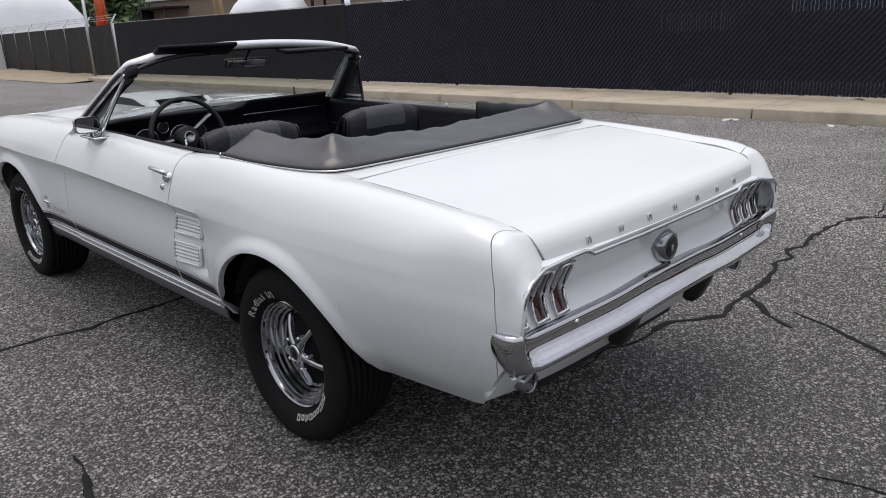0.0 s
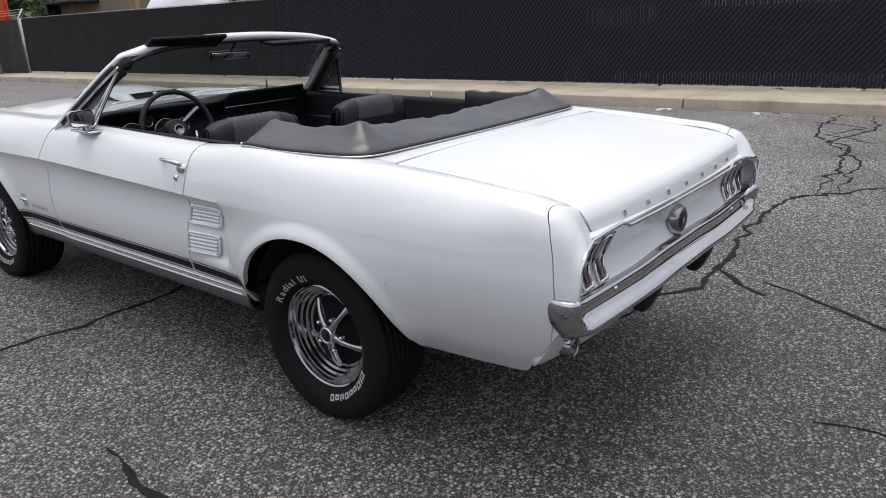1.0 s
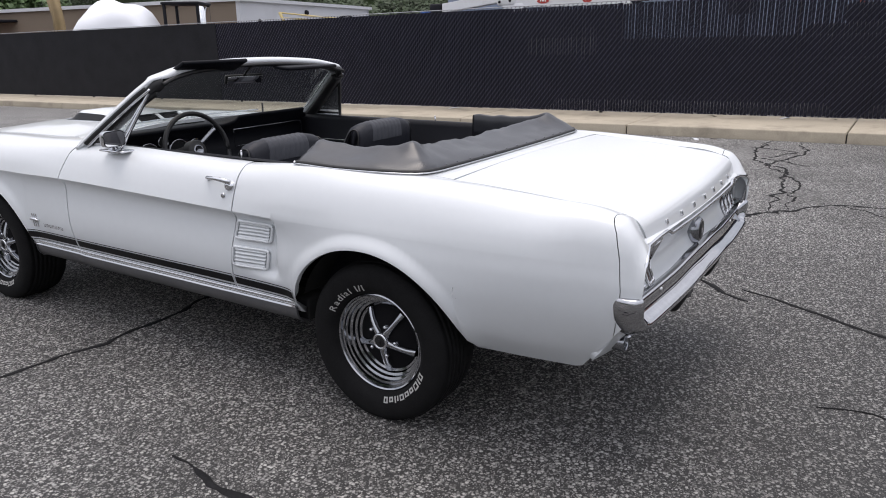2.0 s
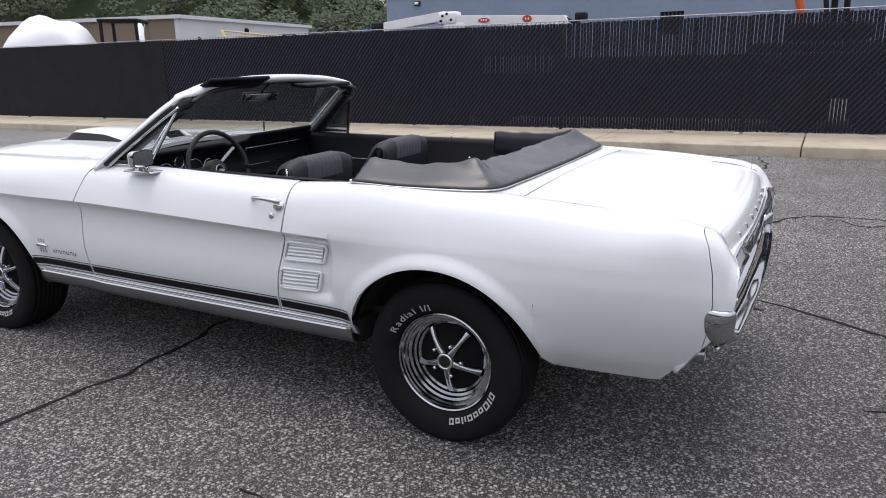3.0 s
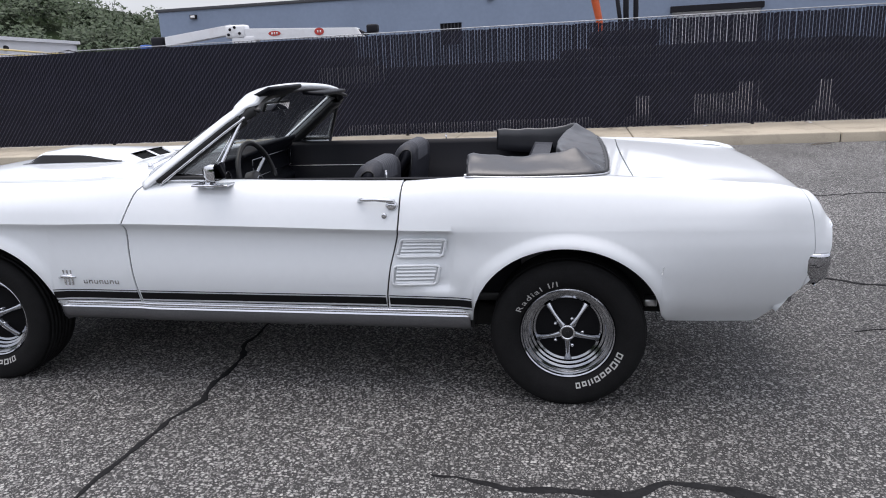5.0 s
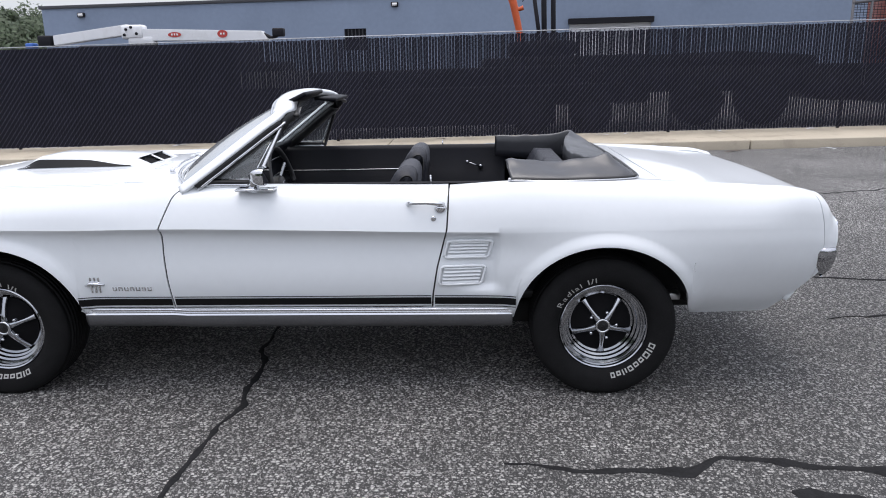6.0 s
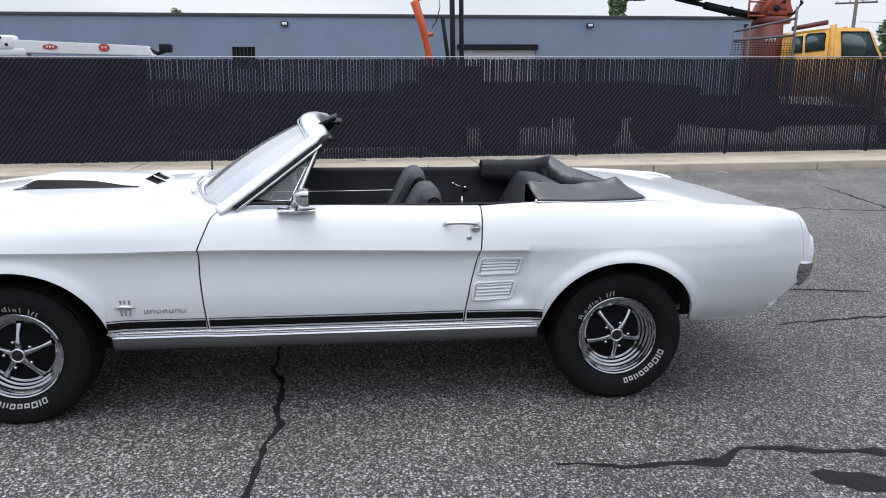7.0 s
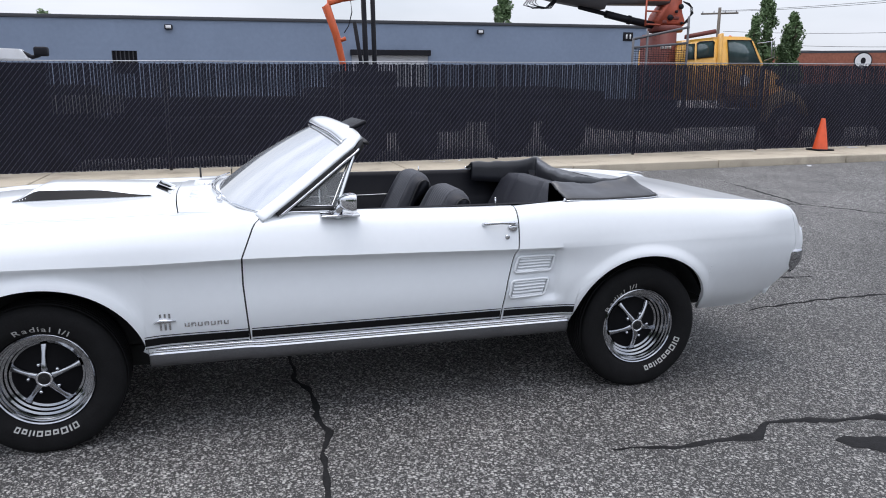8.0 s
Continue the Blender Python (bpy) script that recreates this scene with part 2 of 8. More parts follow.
M = {
    "paint": material("white_paint", (0.735, 0.763, 0.785), 0.34, 0, 0.75, vary=0.015, scale=2.0, fine=30, bump=0.02, bump_scale=60),
    "chrome": material("chrome", (0.66, 0.67, 0.69), 0.07, 1.0, vary=0.04, scale=14, fine=90, rough_vary=0.04),
    "bumper_chrome": material("aged_bumper_chrome", (0.50, 0.505, 0.525), 0.06, 1.0, vary=0.06, scale=9, fine=70, rough_vary=0.04),
    "steel": material("brushed_steel", (0.66, 0.66, 0.67), 0.34, 1.0, vary=0.06, scale=10),
    "vinyl": material("black_vinyl", (0.0045, 0.005, 0.008), 0.5, spec=0.16, vary=0.25, scale=6, fine=200, bump=0.25, bump_scale=400),
    "seat_vinyl": material("navy_black_seat_vinyl", (0.020, 0.021, 0.028), 0.5, spec=0.3, vary=0.25, scale=6, fine=200, bump=0.25, bump_scale=400),
    "rim": material("rim_chrome", (0.37, 0.38, 0.40), 0.11, 1.0, vary=0.06, scale=14, fine=90, rough_vary=0.05),
    "rocker_grey": material("dull_rocker_cover", (0.13, 0.13, 0.135), 0.45, 0.4, vary=0.15, scale=8),
    "seat_insert": material("grey_seat_insert", (0.064, 0.067, 0.078), 0.6, spec=0.25, vary=0.25, scale=6, fine=200, bump=0.25, bump_scale=400),
    "matt_black": material("matt_black", (0.006, 0.006, 0.007), 0.8, spec=0.12, vary=0.2),
    # chrome copy with shade put into its colour, for small fittings
    "dark_chrome": material("shaded_chrome", (0.30, 0.31, 0.33), 0.16, 1.0, vary=0.06, scale=14, fine=90),
    "boot_vinyl": material("boot_vinyl", (0.019, 0.020, 0.025), 0.33, spec=0.85, vary=0.2, scale=5, fine=60, bump=0.06, bump_scale=40, rough_vary=0.06),
    "trim": material("black_trim", (0.012, 0.012, 0.013), 0.5, vary=0.2),
    "rubber": material("tyre_rubber", (0.009, 0.009, 0.0095), 0.8, spec=0.15, vary=0.3, scale=20, fine=150, bump=0.15, bump_scale=150),
    "letter": material("raised_white_rubber", (0.42, 0.42, 0.41), 0.7, spec=0.2, vary=0.15, scale=40),
    "black_paint": material("satin_black", (0.01, 0.01, 0.011), 0.35, vary=0.1),
    "under": material("underbody", (0.012, 0.012, 0.012), 0.9, vary=0.3),
    "stripe": material("black_decal", (0.006, 0.006, 0.007), 0.45, spec=0.2, vary=0.1),
    "glass": glass("clear_glass", haze=0.20),
    "mirror": material("mirror_glass", (0.85, 0.86, 0.87), 0.015, 1.0),
    "red_lens": material("red_lens", (0.045, 0.006, 0.006), 0.12, 0, 0.6, vary=0.2, scale=60),
    "seam": material("seam_shadow_gap", (0.01, 0.01, 0.01), 0.9),
    "asphalt": asphalt_material(),
    "tar": material("crack_sealant", (0.015, 0.015, 0.016), 0.8, spec=0.12, vary=0.4, scale=12, fine=90, bump=0.5, bump_scale=120),
    "concrete": material("kerb_concrete", (0.42, 0.37, 0.29), 0.88, vary=0.16, scale=1.4, fine=60, bump=0.4, bump_scale=90, dirt=(0.16, 0.14, 0.11), dirt_amount=0.6, dirt_scale=1.6),
    "slat": material("fence_slat", (0.011, 0.011, 0.020), 0.55, spec=0.2, vary=0.3, scale=3, fine=30),
    "wire": material("coated_wire", (0.085, 0.085, 0.12), 0.45, 0.1, vary=0.2, scale=3),
    # the same wire with the slats' shade put into its colour
    "wire_shade": material("coated_wire_shaded", (0.02, 0.02, 0.03), 0.5, 0.1, vary=0.2, scale=3),
    "cab_glass": material("dark_cab_glass", (0.06, 0.095, 0.095), 0.05, 0, 0.6, vary=0.2, scale=3),
    "slew_red": material("worn_red_crane_paint", (0.42, 0.085, 0.045), 0.55, vary=0.2, scale=4, dirt=(0.14, 0.04, 0.03), dirt_amount=0.6),
    "boom_grey": material("grey_boom_paint", (0.10, 0.10, 0.11), 0.55, vary=0.2, scale=3),
    "crate_grey": material("dull_crate", (0.13, 0.13, 0.13), 0.7, vary=0.2, scale=3),
    "truck_rim": material("dull_truck_rim", (0.16, 0.16, 0.16), 0.6, 0.3, vary=0.2, scale=6),
    "galv": material("galvanised", (0.42, 0.43, 0.45), 0.4, 0.8, vary=0.15, scale=12),
    "screen": material("fence_fabric", (0.018, 0.0185, 0.022), 0.8, spec=0.15, vary=0.3, scale=2, fine=40),
    "dusty": material("dusty_fabric", (0.0110, 0.0105, 0.0100), 0.85, vary=0.3, scale=0.8, fine=20, dirt=(0.07, 0.065, 0.055), dirt_amount=0.35),
    "dirt": material("sandy_dirt", (0.30, 0.25, 0.18), 0.95, vary=0.25, scale=1.0, fine=25, bump=0.6, bump_scale=30, dirt=(0.12, 0.10, 0.08), dirt_amount=0.5),
    "blue_wall": material("blue_grey_painted_block", (0.205, 0.255, 0.345), 0.8, vary=0.07, scale=0.25, fine=4, dirt=(0.15, 0.185, 0.25), dirt_amount=0.35, dirt_scale=0.2),
    "roof_cap": material("dark_roof_trim", (0.045, 0.047, 0.055), 0.6, vary=0.15, scale=0.5),
    "tan_wall": material("tan_wall", (0.21, 0.165, 0.125), 0.85, vary=0.1, scale=0.4),
    "white_wall": material("white_siding", (0.62, 0.63, 0.66), 0.7, vary=0.06, scale=0.4, dirt=(0.45, 0.45, 0.46), dirt_amount=0.3, dirt_scale=0.5),
    "brick": material("red_brick_wall", (0.30, 0.11, 0.07), 0.85, vary=0.25, scale=0.5, fine=6),
    "white_gloss": material("white_machine_paint", (0.74, 0.75, 0.77), 0.4, vary=0.05, scale=1.0, dirt=(0.4, 0.38, 0.35), dirt_amount=0.3, dirt_scale=1.0),
    "tarp": material("white_shrink_wrap", (0.78, 0.80, 0.84), 0.45, vary=0.05, scale=1.0, bump=0.6, bump_scale=3),
    "orange": material("orange_machine_paint", (0.62, 0.11, 0.03), 0.5, vary=0.15, scale=3, dirt=(0.2, 0.05, 0.03), dirt_amount=0.5),
    "rust_red": material("faded_red_paint", (0.17, 0.042, 0.032), 0.6, vary=0.2, scale=3, dirt=(0.1, 0.03, 0.02), dirt_amount=0.5),
    "yellow": material("yellow_truck_paint", (0.74, 0.39, 0.06), 0.4, 0, 0.3, vary=0.12, scale=2, dirt=(0.35, 0.17, 0.03), dirt_amount=0.5),
    "machine_black": material("dirty_black_steel", (0.008, 0.008, 0.012), 0.65, spec=0.25, vary=0.3, scale=3),
    "digger": material("worn_digger_paint", (0.24, 0.17, 0.08), 0.6, vary=0.2, scale=3),
    "pale_yellow": material("pale_yellow_paint", (0.62, 0.50, 0.24), 0.5, vary=0.15, scale=3),
    "sign_red": material("sign_red", (0.45, 0.05, 0.04), 0.5, vary=0.05),
    "sign_white": material("sign_white", (0.75, 0.75, 0.75), 0.5, vary=0.05),
    "cone": material("cone_orange", (0.72, 0.10, 0.03), 0.5, vary=0.15, scale=8),
    "leaf": material("green_leaves", (0.085, 0.140, 0.055), 0.6, vary=0.5, scale=0.7, fine=6),
    # undergrowth colour kept dark to stand for shade between the crowns
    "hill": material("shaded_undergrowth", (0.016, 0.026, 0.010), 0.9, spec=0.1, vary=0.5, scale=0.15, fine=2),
    "leaf_dark": material("dark_green_leaves", (0.036, 0.060, 0.023), 0.65, vary=0.5, scale=0.12, fine=2),
    "bark": material("grey_bark", (0.09, 0.07, 0.05), 0.9, vary=0.3, scale=5),
    "pole_wood": material("weathered_pole", (0.14, 0.12, 0.10), 0.9, vary=0.2, scale=4),
    "blue_tarp": material("blue_plastic", (0.03, 0.12, 0.45), 0.5, vary=0.1),
    "yard": material("yard_gravel", (0.13, 0.12, 0.11), 0.95, vary=0.3, scale=0.5, fine=14, bump=0.5, bump_scale=40),
}


# ---- mesh helpers ----
def mesh_of(name, bm, mat, smooth=True):
    me = bpy.data.meshes.new(name)
    bm.normal_update()
    bm.to_mesh(me)
    bm.free()
    for p in me.polygons:
        p.use_smooth = smooth
    for q in (mat if isinstance(mat, (list, tuple)) else [mat]):
        me.materials.append(q)
    return me


def part(name, bm, mat, parent=None, label="", smooth=True, m=None):
    ob = new(name, mesh_of(name, bm, mat, smooth))
    if parent is not None:
        ob.parent = parent
    if m is not None:
        ob.matrix_basis = m
    if label:
        tagged(ob, label)
    return ob


def thing(name, bm, mat, label, category, smooth=True, m=None, group="", kind=""):
    return tagged(part(name, bm, mat, None, "", smooth, m), label, category, group, kind)


def hub_of(name, label, category, m=None, group="", kind=""):
    ob = new(name)
    ob.empty_display_size = 0.2
    if m is not None:
        ob.matrix_basis = m
    return tagged(ob, label, category, group, kind)


def box(bm, x0, x1, y0, y1, z0, z1, bevel=0.0, m=None):
    """A box from corner to corner, its edges rounded."""
    r = bmesh.ops.create_cube(bm, size=1.0)
    mat4 = Matrix.Translation(((x0 + x1) / 2, (y0 + y1) / 2, (z0 + z1) / 2)) @ Matrix.Diagonal((abs(x1 - x0), abs(y1 - y0), abs(z1 - z0), 1))
    bmesh.ops.transform(bm, matrix=mat4, verts=r["verts"])
    vs = r["verts"]
    if bevel > 0:
        es = list({e for v in vs for e in v.link_edges})
        g = bmesh.ops.bevel(bm, geom=es, offset=bevel, segments=2, affect="EDGES", profile=0.5)
        vs = list({v for f in g["faces"] for v in f.verts} | {v for v in vs if v.is_valid})
    if m is not None:
        bmesh.ops.transform(bm, matrix=m, verts=vs)
    return vs


def tube(bm, pts, r, sides=8, cap=True, closed=False, squash=None):
    """A round bar along points; r is a number or a list."""
    pts = [Vector(p) for p in pts]
    n = len(pts)
    rs = r if isinstance(r, (list, tuple)) else [r] * n
    rings = []
    up = Vector((0, 0, 1))
    for i, p in enumerate(pts):
        a, b = (pts[i - 1], pts[(i + 1) % n]) if closed else (pts[max(0, i - 1)], pts[min(n - 1, i + 1)])
        d = (b - a).normalized()
        s = d.cross(up)
        if s.length < 1e-3:
            s = d.cross(Vector((0, 1, 0)))
        s.normalize()
        u = s.cross(d).normalized()
        sq = squash or (1, 1)
        rings.append([bm.verts.new(p + rs[i] * (sq[0] * math.cos(k) * s + sq[1] * math.sin(k) * u)) for k in (2 * math.pi * j / sides for j in range(sides))])
    for i in range(n if closed else n - 1):
        a, b = rings[i], rings[(i + 1) % n]
        for j in range(sides):
            bm.faces.new((a[j], a[(j + 1) % sides], b[(j + 1) % sides], b[j]))
    if cap and not closed:
        bm.faces.new(rings[0][::-1])
        bm.faces.new(rings[-1])


def lathe(bm, profile, steps=48, m=None, arc=2 * math.pi):
    """Turns (radius, height) pairs about the x axis: height runs along x."""
    rings = []
    for k in range(steps):
        a = arc * k / steps
        rings.append([bm.verts.new((h, r * math.cos(a), r * math.sin(a))) for r, h in profile])
    fs = []
    for k in range(steps):
        a, b = rings[k], rings[(k + 1) % steps]
        for j in range(len(profile) - 1):
            fs.append(bm.faces.new((a[j], a[j + 1], b[j + 1], b[j])))
    if m is not None:
        bmesh.ops.transform(bm, matrix=m, verts=[v for r in rings for v in r])
    return fs


def grid(bm, rows, flip=False, closed_u=False):
    """Faces over rows of points."""
    vs = [[bm.verts.new(p) for p in row] for row in rows]
    nr = len(vs)
    for i in range(nr if closed_u else nr - 1):
        a, b = vs[i], vs[(i + 1) % nr]
        for j in range(len(a) - 1):
            q = (a[j], a[j + 1], b[j + 1], b[j])
            try:
                bm.faces.new(q[::-1] if flip else q)
            except ValueError:
                pass
    return vs


def rim_in(bm, depth, toward=None):
    """Folds a sheet's open border inwards, so that it has a visible thickness."""
    bm.normal_update()
    edges = [e for e in bm.edges if e.is_boundary]
    for e in edges:
        e.smooth = False
    nrm = {v: v.normal.copy() for e in edges for v in e.verts}
    g = bmesh.ops.extrude_edge_only(bm, edges=edges)
    for v in [q for q in g["geom"] if isinstance(q, bmesh.types.BMVert)]:
        near = min(nrm, key=lambda w: (w.co - v.co).length_squared)
        v.co -= depth * (nrm[near] if toward is None else Vector(toward))


def interp(xs, ys, x):
    return float(np.interp(x, xs, ys))


def smooth01(x):
    x = max(0.0, min(1.0, x))
    return x * x * (3 - 2 * x)


# ---- ground ----
KERB_X, FENCE_X, FALL = 7.9, 9.45, 0.013


def level(y):
    """The street's gentle fall along the fence."""
    return -FALL * max(-40.0, min(60.0, y))


def ground_z(x, y):
    return level(y) * smooth01((x - 2.0) / 5.5)


def build_ground():
    bm = bmesh.new()
    xs = [-1500, -300, -80, -25, -10, -5, -2.5, 0, 2, 2.8, 3.6, 4.4, 5.2, 6, 6.8, 7.5, 8.5, 12, 20, 40, 80, 200, 600, 1500]
    ys = [-1500, -300, -80, -40, -25, -15, -10, -6, -3, 0, 3, 6, 10, 15, 20, 30, 45, 60, 100, 300, 1500]
    grid(bm, [[(x, y, ground_z(x, y)) for y in ys] for x in xs], flip=True)
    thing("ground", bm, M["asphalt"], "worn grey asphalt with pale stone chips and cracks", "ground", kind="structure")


build_ground()


def crack(pts, w0, w1, seed, name="crack", wob=0.02, step=0.04):
    """A tar-filled crack: a thin wandering strip, ragged at its edges."""
    rnd = random.Random(seed)
    line = []
    for (a, b) in zip(pts[:-1], pts[1:]):
        a, b = Vector((*a, 0)), Vector((*b, 0))
        n = max(2, int((b - a).length / step))
        side = Vector((-(b - a).y, (b - a).x, 0)).normalized()
        for k in range(n):
            f = k / n
            line.append(a.lerp(b, f) + side * wob * noise.noise((a.x * 3 + f * (b - a).length * 6, seed * 7.3, 0)))
    line.append(Vector((*pts[-1], 0)))
    bm = bmesh.new()
    rows = []
    for k, p in enumerate(line):
        q, r = line[max(0, k - 1)], line[min(len(line) - 1, k + 1)]
        d = (r - q).normalized()
        s = Vector((-d.y, d.x, 0))
        f = k / max(1, len(line) - 1)
        w = (w0 + (w1 - w0) * f) * (0.45 + 1.1 * rnd.random() ** 1.6) * min(1, 6 * f + 0.15, 6 * (1 - f) + 0.15)
        z = ground_z(p.x, p.y)
        rows.append([(*(p + s * w * 1.1).xy, z + 0.0015), (*(p + s * w * 0.6).xy, z + 0.005), (*(p - s * w * 0.6).xy, z + 0.005), (*(p - s * w * 1.1).xy, z + 0.0015)])
    grid(bm, rows, flip=True)
    thing(name, bm, M["tar"], "dark tar sealant filling a crack in the asphalt", "crack sealant", kind="structure")


crack([(1.2, 1.72), (-0.34, 1.70), (-0.51, 1.63), (-0.78, 1.64), (-0.96, 1.60), (-1.2, 1.66), (-1.56, 1.67), (-1.9, 1.70), (-3.2, 1.62)], 0.010, 0.016, 1)
crack([(-1.44, 0.47), (-1.45, 0.34), (-1.49, 0.21), (-1.50, -0.20), (-1.39, -0.35), (-1.45, -0.65), (-1.50, -0.95), (-1.62, -1.5), (-1.6, -2.6)], 0.020, 0.030, 2)
crack([(-1.62, -0.52), (-1.70, -0.66), (-1.72, -0.8), (-1.68, -1.0)], 0.075, 0.06, 3, step=0.05)
crack([(0.2, -0.45), (0.98, -0.54), (1.16, -0.66), (1.50, -0.66), (1.75, -0.66), (2.32, -0.58), (2.83, -0.55), (3.33, -0.59), (3.56, -0.77), (4.02, -1.18), (4.1, -2.4)], 0.014, 0.020, 4, wob=0.07)
crack([(1.50, -0.66), (1.30, -0.85), (1.23, -0.99)], 0.014, 0.012, 5)
crack([(1.42, -0.92), (1.33, -1.14), (1.19, -1.38), (0.95, -1.8), (0.8, -2.6)], 0.014, 0.016, 6)
crack([(8.0, -0.06), (6.9, -0.02), (6.09, -0.15), (5.67, -0.54), (4.41, -0.68), (3.5, -0.7)], 0.018, 0.014, 7, wob=0.08)
crack([(7.9, -0.45), (6.76, -0.57), (5.8, -0.35), (4.9, -0.8), (4.2, -0.8), (3.6, -0.85)], 0.015, 0.012, 8, wob=0.08)
crack([(7.2, 0.1), (6.9, -0.5), (6.3, -0.2), (5.9, -0.75)], 0.013, 0.013, 9, wob=0.06)
crack([(4.02, -1.18), (3.77, -1.55), (3.9, -2.6), (4.35, -4.34), (4.09, -5.07), (4.02, -5.39), (6.2, -5.75)], 0.012, 0.018, 10, wob=0.08)
crack([(4.02, -5.39), (3.18, -5.91), (2.6, -7.5)], 0.018, 0.012, 11, wob=0.05)
crack([(0.13, -1.45), (0.16, -1.69), (0.21, -2.23), (0.20, -2.74), (0.3, -3.6)], 0.010, 0.016, 12, wob=0.05)
crack([(-0.5, 3.2), (0.2, 4.1), (1.1, 5.4), (2.4, 7.0)], 0.010, 0.014, 13, wob=0.06)


# ---- kerb, verge ----
def sloped(bm, x0, x1, y0, y1, z0, z1, bevel=0.0):
    vs = box(bm, x0, x1, y0, y1, z0, z1, bevel)
    for v in {v for v in vs if v.is_valid}:
        v.co.z += level(v.co.y)


def build_verge():
    pave = hub_of("pavement", "stained concrete verge strip with joints below the fence", "pavement", kind="structure")
    y = -42.0
    rnd = random.Random(4)
    while y < 25:
        length = 2.95 + rnd.uniform(-0.15, 0.1)
        bm = bmesh.new()
        sloped(bm, KERB_X, FENCE_X + 0.25, y + 0.008, y + length - 0.008, -0.25, 0.148 + rnd.uniform(-0.003, 0.003), 0.018)
        part("concrete_slab", bm, M["concrete"], pave)
        y += length
    bm = bmesh.new()
    sloped(bm, KERB_X + 0.03, FENCE_X + 0.2, -42, y - 0.1, -0.3, 0.12)
    part("joint_filler", bm, M["seam"], pave)


build_verge()


# ---- fence ----
def build_fence():
    top, y0, y1 = 1.83, -36.0, 26.4
    base = 0.17
    fence = hub_of("chain_link_fence", "black chain-link fence with dark privacy slats along the kerb", "fence")
    y, rnd = y0, random.Random(8)
    # upright slats, too fine and many to be counted
    verts, faces = [], []
    while y < y1:
        w, tilt = 0.0434 - 0.0055 * (1 - smooth01((y + 6.5) / 4.0)), rnd.uniform(-0.004, 0.004)
        b, t = level(y) + base + rnd.uniform(0, 0.02), level(y) + 0.15 + top - 0.035 + rnd.uniform(-0.012, 0.006)
        for dx in (-0.004, 0.004):
            for yy, zz in ((y, b), (y + w, b), (y + w + tilt, t), (y + tilt, t)):
                verts.append((FENCE_X + dx, yy, zz))
        k = len(verts) - 8
        faces += [(k, k + 1, k + 2, k + 3), (k + 7, k + 6, k + 5, k + 4), (k, k + 3, k + 7, k + 4), (k + 1, k + 5, k + 6, k + 2), (k + 3, k + 2, k + 6, k + 7), (k, k + 4, k + 5, k + 1)]
        y += 0.0505 + rnd.uniform(-0.002, 0.002)
    me = bpy.data.meshes.new("privacy_slats")
    me.from_pydata(verts, [], faces)
    me.materials.append(M["slat"])
    ob = new("privacy_slats", me)
    ob.parent = fence
    tagged(ob, "narrow upright black plastic slats", kind="stuff")
    # woven wires, leaning both ways; the rear set is coloured darker as if shaded
    for lean, dx, rad, key, lab in ((-1, -0.010, 0.0045, "wire", "dark vinyl-coated chain-link wire"), (1, 0.010, 0.0036, "wire_shade", "chain-link wire woven behind the slats, their shade put in its colour")):
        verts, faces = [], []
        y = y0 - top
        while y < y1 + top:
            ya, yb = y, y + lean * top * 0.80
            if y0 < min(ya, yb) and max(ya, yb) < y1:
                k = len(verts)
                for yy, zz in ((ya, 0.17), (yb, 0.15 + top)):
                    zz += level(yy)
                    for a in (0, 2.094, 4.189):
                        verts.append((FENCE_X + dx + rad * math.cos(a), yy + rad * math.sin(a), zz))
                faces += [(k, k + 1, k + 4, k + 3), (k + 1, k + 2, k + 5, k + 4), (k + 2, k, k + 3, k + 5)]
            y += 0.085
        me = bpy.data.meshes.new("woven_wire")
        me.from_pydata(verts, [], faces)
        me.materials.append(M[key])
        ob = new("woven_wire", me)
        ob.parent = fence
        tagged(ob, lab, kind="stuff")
    bm = bmesh.new()
    rows = []
    for y in np.linspace(12.6, y1 - 0.05, 60):
        rows.append([(FENCE_X - 0.018 + 0.006 * noise.noise((y * 1.7, z * 2.0, 3.3)), y, level(y) + z) for z in np.linspace(0.18, 0.15 + top - 0.02, 8)])
    grid(bm, rows, flip=True)
    part("screen_fabric", bm, M["screen"], fence, "black privacy fabric tied over the wire")
    bm = bmesh.new()
    grid(bm, [[(FENCE_X + 0.024, y, level(y) + 0.18), (FENCE_X + 0.024, y, level(y) + 0.15 + top - 0.03)] for y in np.linspace(4.8, 12.7, 12)], flip=True)
    part("backing_fabric", bm, M["screen"], fence, "black fabric behind the slats")
    # twisted top selvage
    bm = bmesh.new()
    tube(bm, [(FENCE_X, y, level(y) + 0.15 + top + 0.004 * (i % 2)) for i, y in enumerate(np.arange(y0, y1 + 0.1, 0.03))], 0.008, 5)
    part("top_selvage", bm, M["galv"], fence, "bare wire ends along the top edge")
    y = y0
    while y <= y1 + 0.1:
        bm = bmesh.new()
        tube(bm, [(FENCE_X + 0.05, y, level(y) - 0.1), (FENCE_X + 0.05, y, level(y) + 0.15 + top - 0.05)], 0.03, 10)
        part("post", bm, M["black_paint"], fence, "dark steel post")
        y += 3.0


build_fence()


